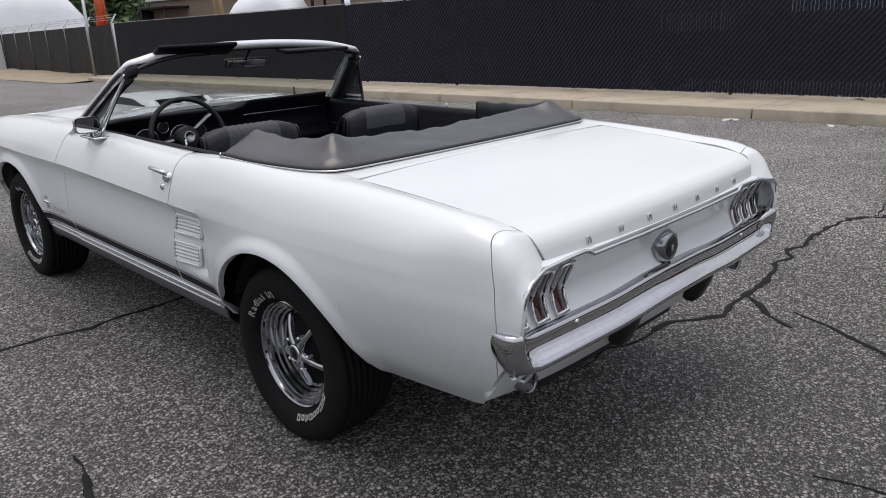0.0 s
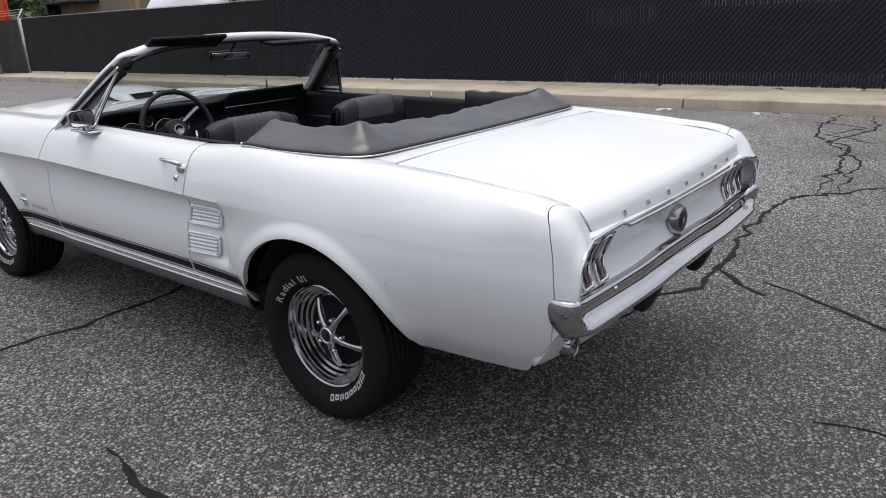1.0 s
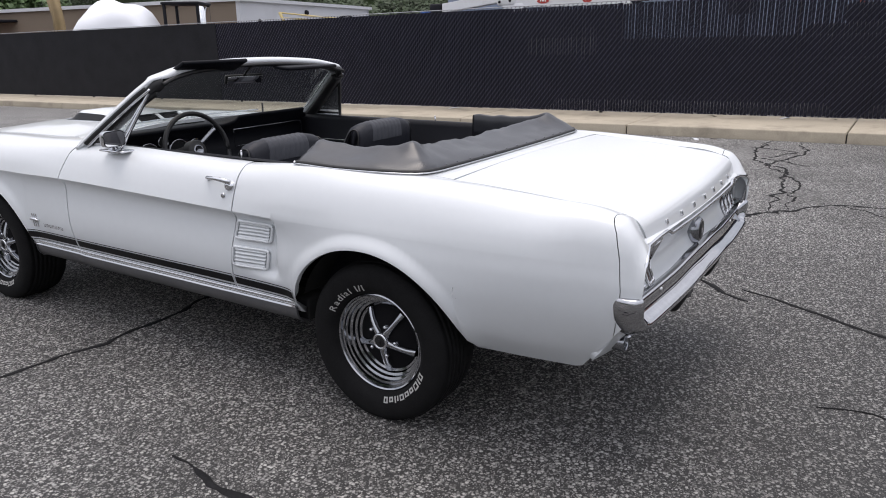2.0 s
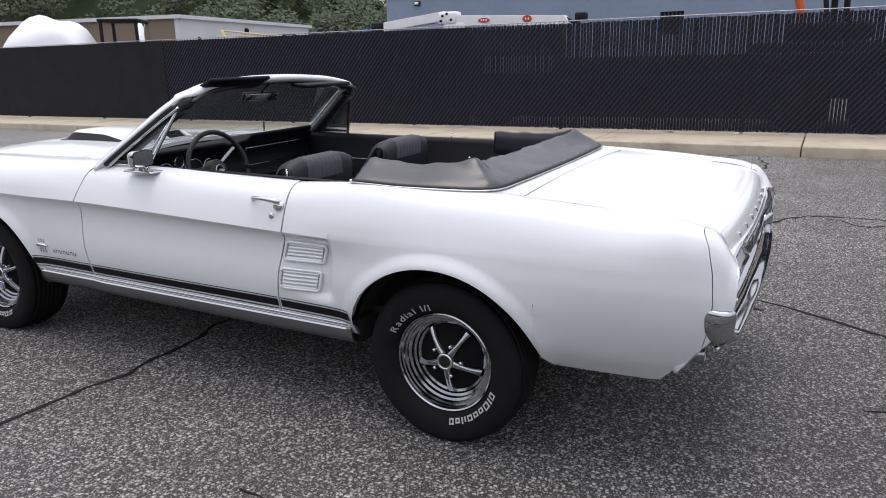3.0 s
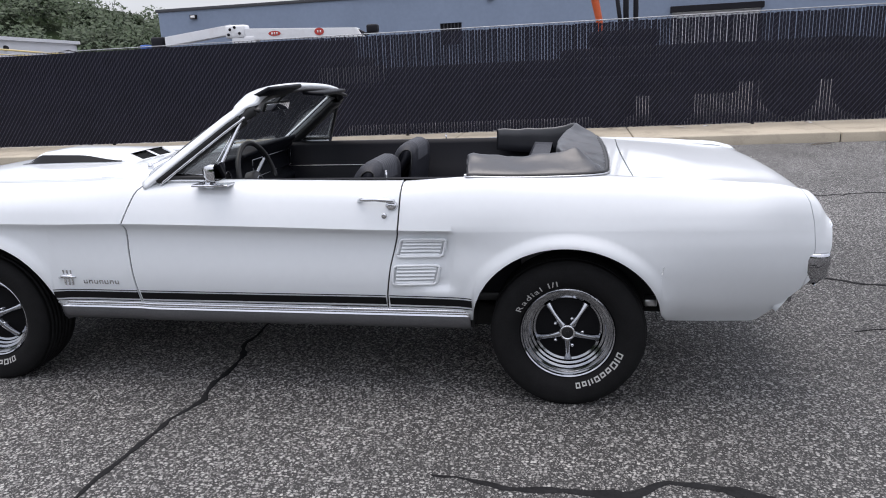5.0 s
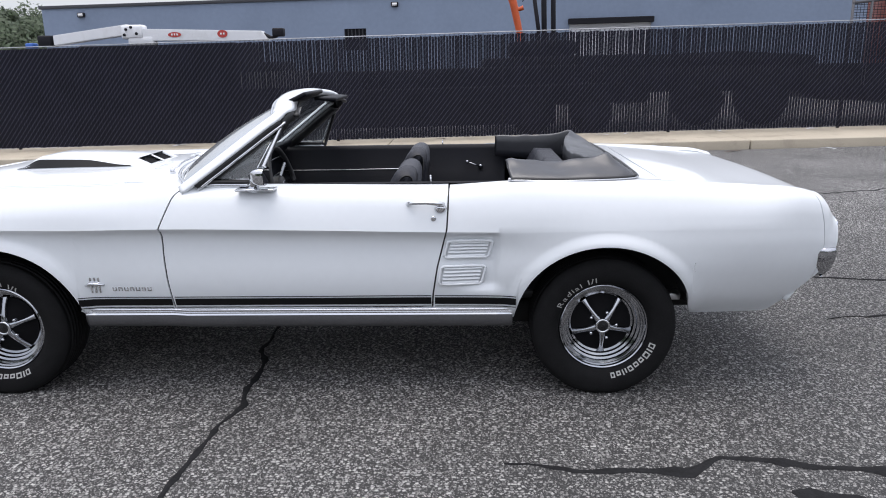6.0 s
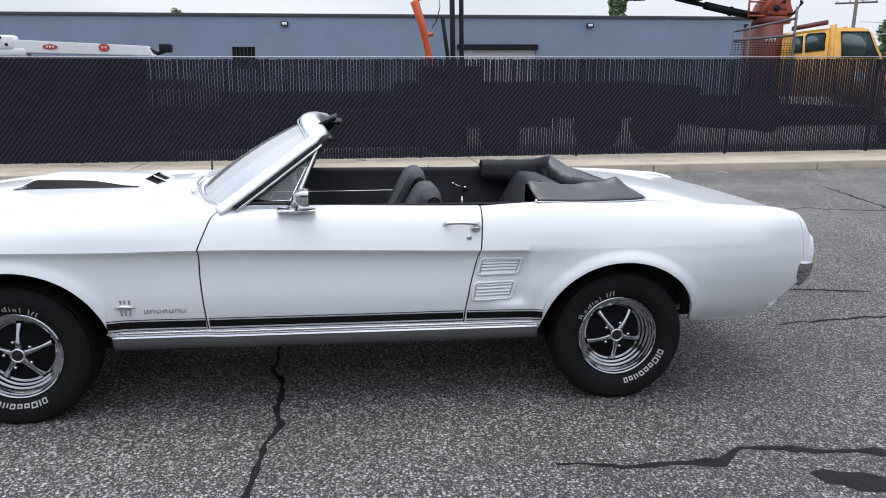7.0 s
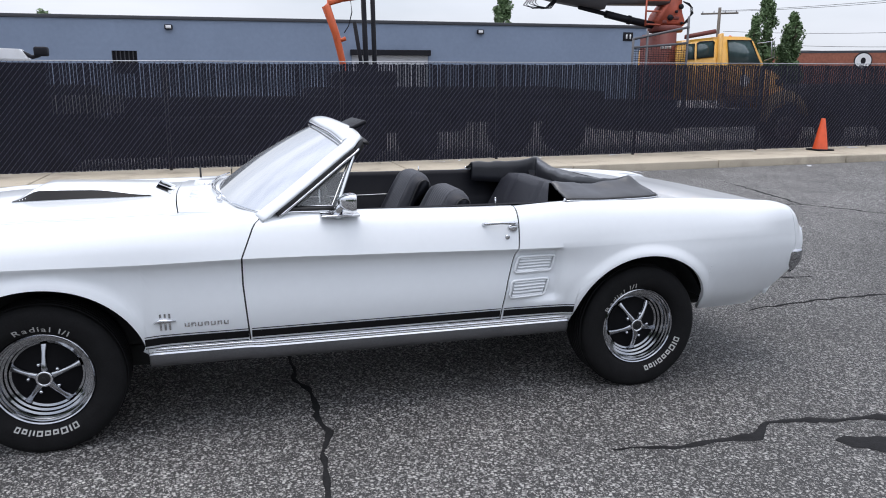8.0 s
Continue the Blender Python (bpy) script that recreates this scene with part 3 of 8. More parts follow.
# ---- the car ----
# half sections of the body, from the sill to the top inner edge, (half width, height)
BODY = [
    (3.50, [(0.66, 0.36), (0.73, 0.45), (0.79, 0.58), (0.81, 0.72), (0.825, 0.780), (0.80, 0.835), (0.75, 0.87), (0.70, 0.89), (0.55, 0.885)]),
    (3.20, [(0.74, 0.36), (0.80, 0.45), (0.845, 0.60), (0.85, 0.735), (0.866, 0.790), (0.84, 0.852), (0.79, 0.90), (0.72, 0.925), (0.585, 0.918)]),
    (2.75, [(0.80, 0.36), (0.865, 0.46), (0.885, 0.60), (0.868, 0.744), (0.882, 0.792), (0.86, 0.855), (0.81, 0.915), (0.735, 0.945), (0.60, 0.937)]),
    (2.35, [(0.79, 0.345), (0.835, 0.43), (0.857, 0.56), (0.850, 0.735), (0.877, 0.785), (0.855, 0.86), (0.81, 0.922), (0.745, 0.950), (0.60, 0.942)]),
    (1.92, [(0.79, 0.345), (0.835, 0.43), (0.857, 0.56), (0.843, 0.738), (0.876, 0.788), (0.855, 0.85), (0.82, 0.918), (0.77, 0.955), (0.60, 0.960)]),
    (1.30, [(0.79, 0.345), (0.835, 0.43), (0.857, 0.56), (0.842, 0.728), (0.877, 0.778), (0.857, 0.84), (0.827, 0.905), (0.785, 0.947), (0.60, 0.960)]),
    (0.70, [(0.79, 0.345), (0.835, 0.43), (0.857, 0.56), (0.845, 0.715), (0.877, 0.765), (0.860, 0.83), (0.832, 0.900), (0.79, 0.940), (0.735, 0.948)]),
    (0.35, [(0.79, 0.350), (0.850, 0.45), (0.873, 0.57), (0.872, 0.68), (0.880, 0.762), (0.864, 0.84), (0.834, 0.912), (0.795, 0.958), (0.755, 0.968)]),
    (0.00, [(0.80, 0.36), (0.870, 0.48), (0.888, 0.60), (0.886, 0.69), (0.877, 0.765), (0.858, 0.84), (0.822, 0.915), (0.765, 0.955), (0.68, 0.962)]),
    (-0.35, [(0.74, 0.350), (0.82, 0.46), (0.862, 0.58), (0.872, 0.68), (0.866, 0.765), (0.846, 0.84), (0.808, 0.909), (0.750, 0.947), (0.675, 0.941)]),
    (-0.65, [(0.69, 0.338), (0.77, 0.44), (0.828, 0.57), (0.850, 0.68), (0.848, 0.765), (0.830, 0.84), (0.792, 0.898), (0.735, 0.931), (0.667, 0.918)]),
    (-0.88, [(0.66, 0.340), (0.74, 0.45), (0.795, 0.57), (0.815, 0.68), (0.813, 0.757), (0.802, 0.836), (0.777, 0.887), (0.728, 0.904), (0.660, 0.8905)]),
    (-0.925, [(0.66, 0.346), (0.738, 0.453), (0.787, 0.57), (0.806, 0.677), (0.803, 0.750), (0.792, 0.822), (0.771, 0.868), (0.726, 0.887), (0.655, 0.871)]),
    (-0.955, [(0.66, 0.352), (0.734, 0.456), (0.780, 0.57), (0.797, 0.673), (0.794, 0.738), (0.784, 0.800), (0.764, 0.839), (0.720, 0.850), (0.640, 0.806)]),
    (-0.975, [(0.66, 0.357), (0.731, 0.459), (0.774, 0.57), (0.790, 0.670), (0.786, 0.727), (0.774, 0.776), (0.754, 0.809), (0.722, 0.819), (0.676, 0.802)]),
    (-1.000, [(0.66, 0.362), (0.729, 0.461), (0.770, 0.57), (0.785, 0.668), (0.782, 0.714), (0.775, 0.744), (0.762, 0.766), (0.750, 0.777), (0.742, 0.780)]),
]
_Y = np.array([s[0] for s in BODY])[::-1]
_P = np.array([s[1] for s in BODY])[::-1]
_T = np.gradient(_P, _Y, axis=0)


def section(y, inner=None):
    y = max(_Y[0], min(_Y[-1], y))
    i = min(len(_Y) - 2, max(0, int(np.searchsorted(_Y, y)) - 1))
    h = _Y[i + 1] - _Y[i]
    t = (y - _Y[i]) / h
    p = (2 * t**3 - 3 * t**2 + 1) * _P[i] + (t**3 - 2 * t**2 + t) * h * _T[i] + (-2 * t**3 + 3 * t**2) * _P[i + 1] + (t**3 - t**2) * h * _T[i + 1]
    if inner is not None:
        p = p.copy()
        p[8] = inner(y)
    return p


def along(p, v):
    """A point of a section at v from 0 (sill) to 8 (top inner edge); the crease is at 4."""
    lo, hi = (0, 4) if v < 4 else (4, 8)
    i = int(min(hi - 1, max(lo, math.floor(v))))
    t = v - i
    a, b = p[i], p[i + 1]
    ta = (p[i + 1] - p[i - 1]) / 2 if i > lo else (b - a)
    tb = (p[i + 2] - p[i]) / 2 if i + 1 < hi else (b - a)
    return (2 * t**3 - 3 * t**2 + 1) * a + (t**3 - 2 * t**2 + t) * ta + (-2 * t**3 + 3 * t**2) * b + (t**3 - t**2) * tb


def v_at(p, z):
    lo, hi = 0.0, 7.6
    for _ in range(22):
        mid = (lo + hi) / 2
        if along(p, mid)[1] < z:
            lo = mid
        else:
            hi = mid
    return lo


def skin(y, z, out=0.0, side=-1):
    """The place on the car's flank at that length and height, out metres proud of it."""
    p = section(y)
    v = v_at(p, z)
    a, b = along(p, max(0, v - 0.05)), along(p, min(7.9, v + 0.05))
    d = b - a
    n = Vector((d[1], 0, -d[0])).normalized()
    q = along(p, v)
    return Vector((side * (q[0] + flare(y, q[1]) - recess(y, q[1]) + n.x * out), y, q[1] + n.z * out))


REAR_ARCH, FRONT_ARCH = (0.007, 0.386, 0.343), (2.735, 0.400, 0.352)


def bottom_z(y):
    for c, a, h in (REAR_ARCH, FRONT_ARCH):
        if abs(y - c) < a:
            return 0.355 + h * math.sqrt(max(0.0, 1 - ((y - c) / a) ** 2))
    if y < -0.77:
        return 0.340 + (-0.77 - y) * 1.25
    return -1.0


def flare(y, z):
    """The rolled lip that stands proud round the wheel openings."""
    out = 0.0
    for c, a, h in (REAR_ARCH, FRONT_ARCH):
        d = (math.hypot((y - c) / a, (z - 0.355) / h) - 1) * 0.35
        if z > 0.36:
            out += 0.013 * (1 - smooth01((d - 0.004) / 0.058)) + 0.004 * (1 - smooth01(d / 0.16))
    return out


def recess(y, z):
    """The sunken bay behind the door that holds the side vents."""
    return 0.024 * smooth01((y - 0.448) / 0.046) * (1 - smooth01((y - 0.52) / 0.20)) * smooth01((z - 0.488) / 0.045) * (1 - smooth01((z - 0.742) / 0.020))


def flank(name, side, back, front, car, inner=None, label="", nu=40, dense=(), low=14):
    """One panel of the flank between two gaps, each a height-to-length rule."""
    us = sorted(set(list(np.linspace(0, 1, nu)) + list(dense)))
    ws = list(np.linspace(0, 0.5, low + 1)) + list(np.linspace(0.5, 1, 14))[1:]
    rows = []
    for u in us:
        row = []
        for w in ws:
            z = 0.36 + 0.6 * w
            for _ in range(3):
                y = back(z) + (front(z) - back(z)) * u
                p = section(y, inner)
                v0 = v_at(p, bottom_z(y)) if bottom_z(y) > 0 else 0.0
                v = v0 + (4 - v0) * w * 2 if w <= 0.5 else 4 + (w - 0.5) * 8
                q = along(p, v)
                z = q[1]
            row.append((side * (q[0] + flare(y, q[1]) - recess(y, q[1])), y, q[1]))
        rows.append(row)
    bm = bmesh.new()
    vs = grid(bm, rows, flip=side > 0)
    for a, b in zip(vs[:-1], vs[1:]):
        if a[low].co.y > 0.46:
            e = bm.edges.get((a[low], b[low]))
            e.smooth = False
    rim_in(bm, 0.022)
    return part(name, bm, M["paint"], car, label)


DOOR_FRONT = lambda z: interp([0.34, 0.42, 0.67, 0.79, 0.92, 0.965], [1.915, 1.92, 1.94, 1.94, 1.885, 1.835], z)
DOOR_REAR = lambda z: interp([0.34, 0.48, 0.60, 0.77, 0.86, 0.955], [0.765, 0.755, 0.735, 0.69, 0.684, 0.68], z)
GAP = 0.0036

car = hub_of("car", "white 1960s convertible with its black top folded under a boot cover", "car", Matrix.Translation((0.0204, 0, 0)) @ Matrix.Diagonal((1.0235, 1, 1, 1)))


def arch_us(y0, y1, arch):
    c, a, _ = arch
    out = []
    for k in range(41):
        y = c - a * math.cos(math.pi * k / 40) * 0.9998
        if y0 < y < y1:
            out.append((y - y0) / (y1 - y0))
    for y in (c - a - 0.002, c + a + 0.002):
        out.append((y - y0) / (y1 - y0))
    return [u for u in out if 0 < u < 1]


CAP_SEAM = lambda z: interp([0.50, 0.60, 0.68, 0.78, 0.86, 0.90], [-0.905, -0.928, -0.934, -0.925, -0.906, -0.884], z)
panels = {}
for side, nm in ((-1, "near"), (1, "far")):
    panels[nm, "fender"] = flank("front_fender", side, lambda z: DOOR_FRONT(z) + GAP, lambda z: 3.45, car, nu=46, dense=arch_us(1.92, 3.45, FRONT_ARCH))
    panels[nm, "door"] = flank("door", side, lambda z: DOOR_REAR(z) + GAP, lambda z: DOOR_FRONT(z) - GAP, car, inner=lambda y: (0.738, 0.9515 + 0.008 * smooth01((y - 0.7) / 0.8)), nu=36)
    panels[nm, "quarter"] = flank("quarter_panel", side, CAP_SEAM, lambda z: DOOR_REAR(z) - GAP, car, nu=64, dense=arch_us(-0.905, 0.70, REAR_ARCH) + list(np.linspace(0.845, 0.90, 12)), low=34)
    panels[nm, "cap"] = flank("quarter_extension", side, lambda z: -1.000 + 0.04 * smooth01((0.70 - z) / 0.2), lambda z: CAP_SEAM(z) - 0.0028, car, nu=14)


# black rubber behind the gaps
for side, nm in ((-1, "near"), (1, "far")):
    for line, top_z in ((DOOR_FRONT, 0.945), (DOOR_REAR, 0.945)):
        bm = bmesh.new()
        rows = []
        for z in np.linspace(0.36, top_z, 40):
            y = line(z)
            rows.append([skin(y + d, z, -0.007, side) for d in (-0.012, 0.0, 0.012)])
        grid(bm, rows, flip=side < 0)
        part("weatherstrip", bm, M["trim"], panels[nm, "door"], "black rubber weatherstrip")


def top_edge(y):
    q = section(y)[8]
    return q[0], q[1]


# deck lid: its outer edge in profile, rounding over to the tail panel
DECK = [(-0.262, 0.9455), (-0.35, 0.941), (-0.50, 0.931), (-0.65, 0.918), (-0.79, 0.905), (-0.86, 0.8955), (-0.90, 0.885), (-0.922, 0.873), (-0.937, 0.857), (-0.946, 0.838), (-0.952, 0.816), (-0.956, 0.800)]


def deck_at(s, f):
    """The deck at s across (-1 to 1) and f from its front to its tail edge."""
    x = f * (len(DECK) - 1)
    i = min(len(DECK) - 2, int(x))
    p0, p1, p2, p3 = (Vector(DECK[max(0, min(len(DECK) - 1, i + k))]) for k in (-1, 0, 1, 2))
    t = x - i
    q = 0.5 * (2 * p1 + (p2 - p0) * t + (2 * p0 - 5 * p1 + 4 * p2 - p3) * t * t + (3 * p1 - p0 - 3 * p2 + p3) * t**3)
    half = interp([0, 0.3, 0.6, 0.75, 0.88, 1], [0.673, 0.662, 0.652, 0.646, 0.634, 0.622], f)
    back = smooth01((-0.35 - q.x) / 0.5)
    dip = 0.007 * smooth01((-0.42 - q.x) / 0.25) * smooth01((q.x + 0.93) / 0.12) * (1 - abs(s) ** 6)
    return Vector((s * half, q.x - 0.026 * back * (1 - s * s) + (0.012 * (1 - s * s) if f < 0.02 else 0), q.y + 0.010 * (1 - s * s) * (1 - 0.8 * back) - dip))


def deck_z(x, y):
    e = top_edge(y)
    return e[1] + 0.005 * (1 - (x / e[0]) ** 2)


def sheet(name, y0, y1, x_of, z_of, mat, parent, nx=26, ny=24, depth=0.02, label="", bow=None):
    rows = []
    for i in range(ny + 1):
        row = []
        for j in range(nx + 1):
            s = -1 + 2 * j / nx
            f = i / ny
            ya, yb = (y0(s), y1(s))
            y = ya + (yb - ya) * f
            x = s * x_of(y)
            row.append((x, y, z_of(x, y)))
        rows.append(row)
    bm = bmesh.new()
    grid(bm, rows, flip=True)
    bm.normal_update()
    if sum(f.normal.z for f in bm.faces) < 0:
        bmesh.ops.reverse_faces(bm, faces=bm.faces)
    rim_in(bm, depth)
    return part(name, bm, mat, parent, label)


bm = bmesh.new()
grid(bm, [[deck_at(s, f) for s in np.linspace(-1, 1, 33)] for f in list(np.linspace(0, 0.5, 14)) + list(np.linspace(0.53, 1, 26))])
bm.normal_update()
if sum(f.normal.z for f in bm.faces) < 0:
    bmesh.ops.reverse_faces(bm, faces=bm.faces)
rim_in(bm, 0.02)
deck = part("deck_lid", bm, M["paint"], car)
tulip = sheet("tulip_panel", lambda s: -0.256 + 0.012 * (1 - s * s), lambda s: -0.10, lambda y: top_edge(y)[0] - 0.001, lambda x, y: deck_z(x, y) + 0.001, M["paint"], car, ny=6)


def hood_z(x, y):
    e = top_edge(y)
    s = abs(x) / e[0]
    return e[1] + 0.030 * (1 - s**2.4) - 0.05 * smooth01((y - 3.1) / 0.4) * 0.4


hood_back = lambda s: 2.236 - 0.034 * s * s
hood = sheet("hood", hood_back, lambda s: 3.452 + 0.05 * (1 - s**4), lambda y: top_edge(y)[0] - 0.004, hood_z, M["paint"], car, ny=30)
glass_base = lambda s: 2.06 - 0.215 * abs(s) ** 2.3
cowl = sheet("cowl", lambda s: glass_base(s) - 0.03, lambda s: hood_back(s) - 0.006, lambda y: max(0.605, 0.78 - 0.5 * max(0, y - 1.82)), lambda x, y: hood_z(min(0.6, abs(x)), max(y, 2.1)) + 0.004, M["paint"], car, ny=10)

# nose, plain, beyond what is seen
bm = bmesh.new()
rows = []
for v in np.linspace(0, 8, 17):
    q = along(section(3.45), v)
    rows.append([(s * q[0], 3.452 + 0.05 * (1 - s**4), q[1]) for s in np.linspace(-1, 1, 17)])
grid(bm, rows)
bmesh.ops.recalc_face_normals(bm, faces=bm.faces)
part("nose_panel", bm, M["paint"], car, smooth=False)

# hood scoop: blunt at the front, black flanks that taper to the rear, two rear mouths
def scoop_at(f):
    y = 2.955 - 0.628 * f
    h = (0.062 - 0.028 * f) * smooth01(f / 0.19) + 0.003
    w = 0.160 + 0.008 * smooth01(f / 0.4)
    return y, h, w


bm = bmesh.new()
rows = []
for f in list(np.linspace(0, 0.14, 8)) + list(np.linspace(0.18, 1, 16)):
    y, h, w = scoop_at(f)
    zb = hood_z(0, y)
    row = []
    for x, k in ((-w - 0.047, -0.012), (-w - 0.045, 0.004), (-w, h * 0.94), (-w * 0.85, h), (0, h * 1.04), (w * 0.85, h), (w, h * 0.94), (w + 0.045, 0.004), (w + 0.047, -0.012)):
        row.append((x, y, hood_z(x, y) + k if abs(x) > w else zb + k))
    rows.append(row)
grid(bm, rows)
bm.normal_update()
if sum(f.normal.z for f in bm.faces) < 0:
    bmesh.ops.reverse_faces(bm, faces=bm.faces)
scoop = part("hood_scoop", bm, M["paint"], hood, "white raised scoop with black flanks and two rear openings")
for s in (-1, 1):
    bm = bmesh.new()
    pa, pb = [], []
    for f in list(np.linspace(0.0, 0.14, 8)) + list(np.linspace(0.18, 0.97, 16)):
        y, h, w = scoop_at(f)
        base, top = Vector((w + 0.0455, hood_z(w + 0.045, y) + 0.005)), Vector((w + 0.002, hood_z(0, y) + h * 0.95))
        q = base.lerp(top, 0.76 - 0.66 * smooth01((f - 0.55) / 0.45))
        pa.append((s * (base.x + 0.001), y, base.y))
        pb.append((s * (q.x + 0.0015), y, q.y + 0.0015))
    grid(bm, [pa, pb], flip=s < 0)
    part("scoop_side", bm, M["stripe"], hood, "black-painted scoop flank")
    # rear mouth: a sloping dark opening between a cheek and the centre bar
    def mouth(x, f, sink):
        return (s * x, 2.328 - 0.072 * f + 0.25 * sink, hood_z(0, 2.33) + 0.036 - 0.034 * f - sink)

    bm = bmesh.new()
    grid(bm, [[mouth(x, f, 0.011) for x in (0.016, 0.09, 0.163)] for f in (0.0, 0.5, 0.95)], flip=s > 0)
    part("scoop_mouth", bm, M["matt_black"], hood, "dark rear opening of the scoop")
    for x0, x1, name in ((0.0, 0.014, "scoop_bar"), (0.152, 0.214, "scoop_cheek")):
        bm = bmesh.new()
        grid(bm, [[mouth(x0, f, 0.012), mouth(x0, f, 0.0), mouth((x0 + x1) / 2 if x0 else x1, f, 0.001), mouth(x1, f, 0.0 if x0 == 0 else 0.034 * (1 - f) + 0.006)] for f in (0.0, 0.35, 0.7, 1.04)], flip=s > 0)
        part(name, bm, M["paint"], hood)
    bm = bmesh.new()
    tube(bm, [mouth(x, 1.02, 0.0) for x in (0.0, 0.08, 0.17)], 0.004, 6)
    part("mouth_lip", bm, M["paint"], hood)

# dark tub below the skin: wheel wells, floor, bulkheads
bm = bmesh.new()
box(bm, -0.60, 0.60, 0.0, 3.40, 0.25, 0.36, 0.02)
box(bm, -0.62, 0.62, 2.15, 3.40, 0.36, 0.86, 0.02)
box(bm, -0.62, 0.62, -0.84, 0.02, 0.40, 0.88, 0.02)
box(bm, -0.77, 0.77, 0.40, 2.30, 0.30, 0.40, 0.01)
box(bm, -0.45, 0.45, -0.78, -0.28, 0.27, 0.42, 0.04)
tube(bm, [(-0.62, 0, 0.312), (0.62, 0, 0.312)], 0.05, 12)
box(bm, -0.64, 0.64, -0.80, -0.40, 0.36, 0.44, 0.02)
part("underbody", bm, M["under"], car, "dark floor pan and inner wheel wells")
for s in (-1, 1):
    bm = bmesh.new()
    box(bm, s * 0.66 - 0.03, s * 0.66 + 0.03, -0.372, -0.318, 0.392, 0.425, 0.006)
    part("spring_hanger", bm, M["steel"], car, "dull metal spring hanger")
    for c, a, h in (REAR_ARCH, FRONT_ARCH):
        bm = bmesh.new()
        ra, rb = [], []
        for k in range(25):
            th = math.pi * (k / 24)
            y, z = c - (a + 0.012) * math.cos(th), 0.345 + (h + 0.016) * math.sin(th)
            z = max(z, 0.43)
            ra.append((s * 0.80, y, z))
            rb.append((s * 0.60, y, z))
        grid(bm, [ra, rb], flip=s > 0)
        part("wheel_well", bm, M["under"], car)


# ---- wheels ----
HUB_Z = 0.312
WALL = [(0.300, 0.040), (0.285, 0.0455), (0.268, 0.0475), (0.248, 0.047), (0.230, 0.0435), (0.213, 0.034), (0.203, 0.020), (0.196, 0.006)]


def wall_out(r):
    """How far the tyre's outer wall stands out at that radius."""
    return interp([q[0] for q in WALL[::-1]], [q[1] for q in WALL[::-1]], r)


def glyph(text):
    """The built-in font's outline of one character, as points and faces of unit height."""
    cu = bpy.data.curves.new("glyph", "FONT")
    cu.body = text
    ob = new("glyph", cu)
    me = ob.evaluated_get(bpy.context.evaluated_depsgraph_get()).to_mesh()
    vs, fs = [v.co.xy.copy() for v in me.vertices], [tuple(p.vertices) for p in me.polygons]
    bpy.data.objects.remove(ob)
    return vs, fs


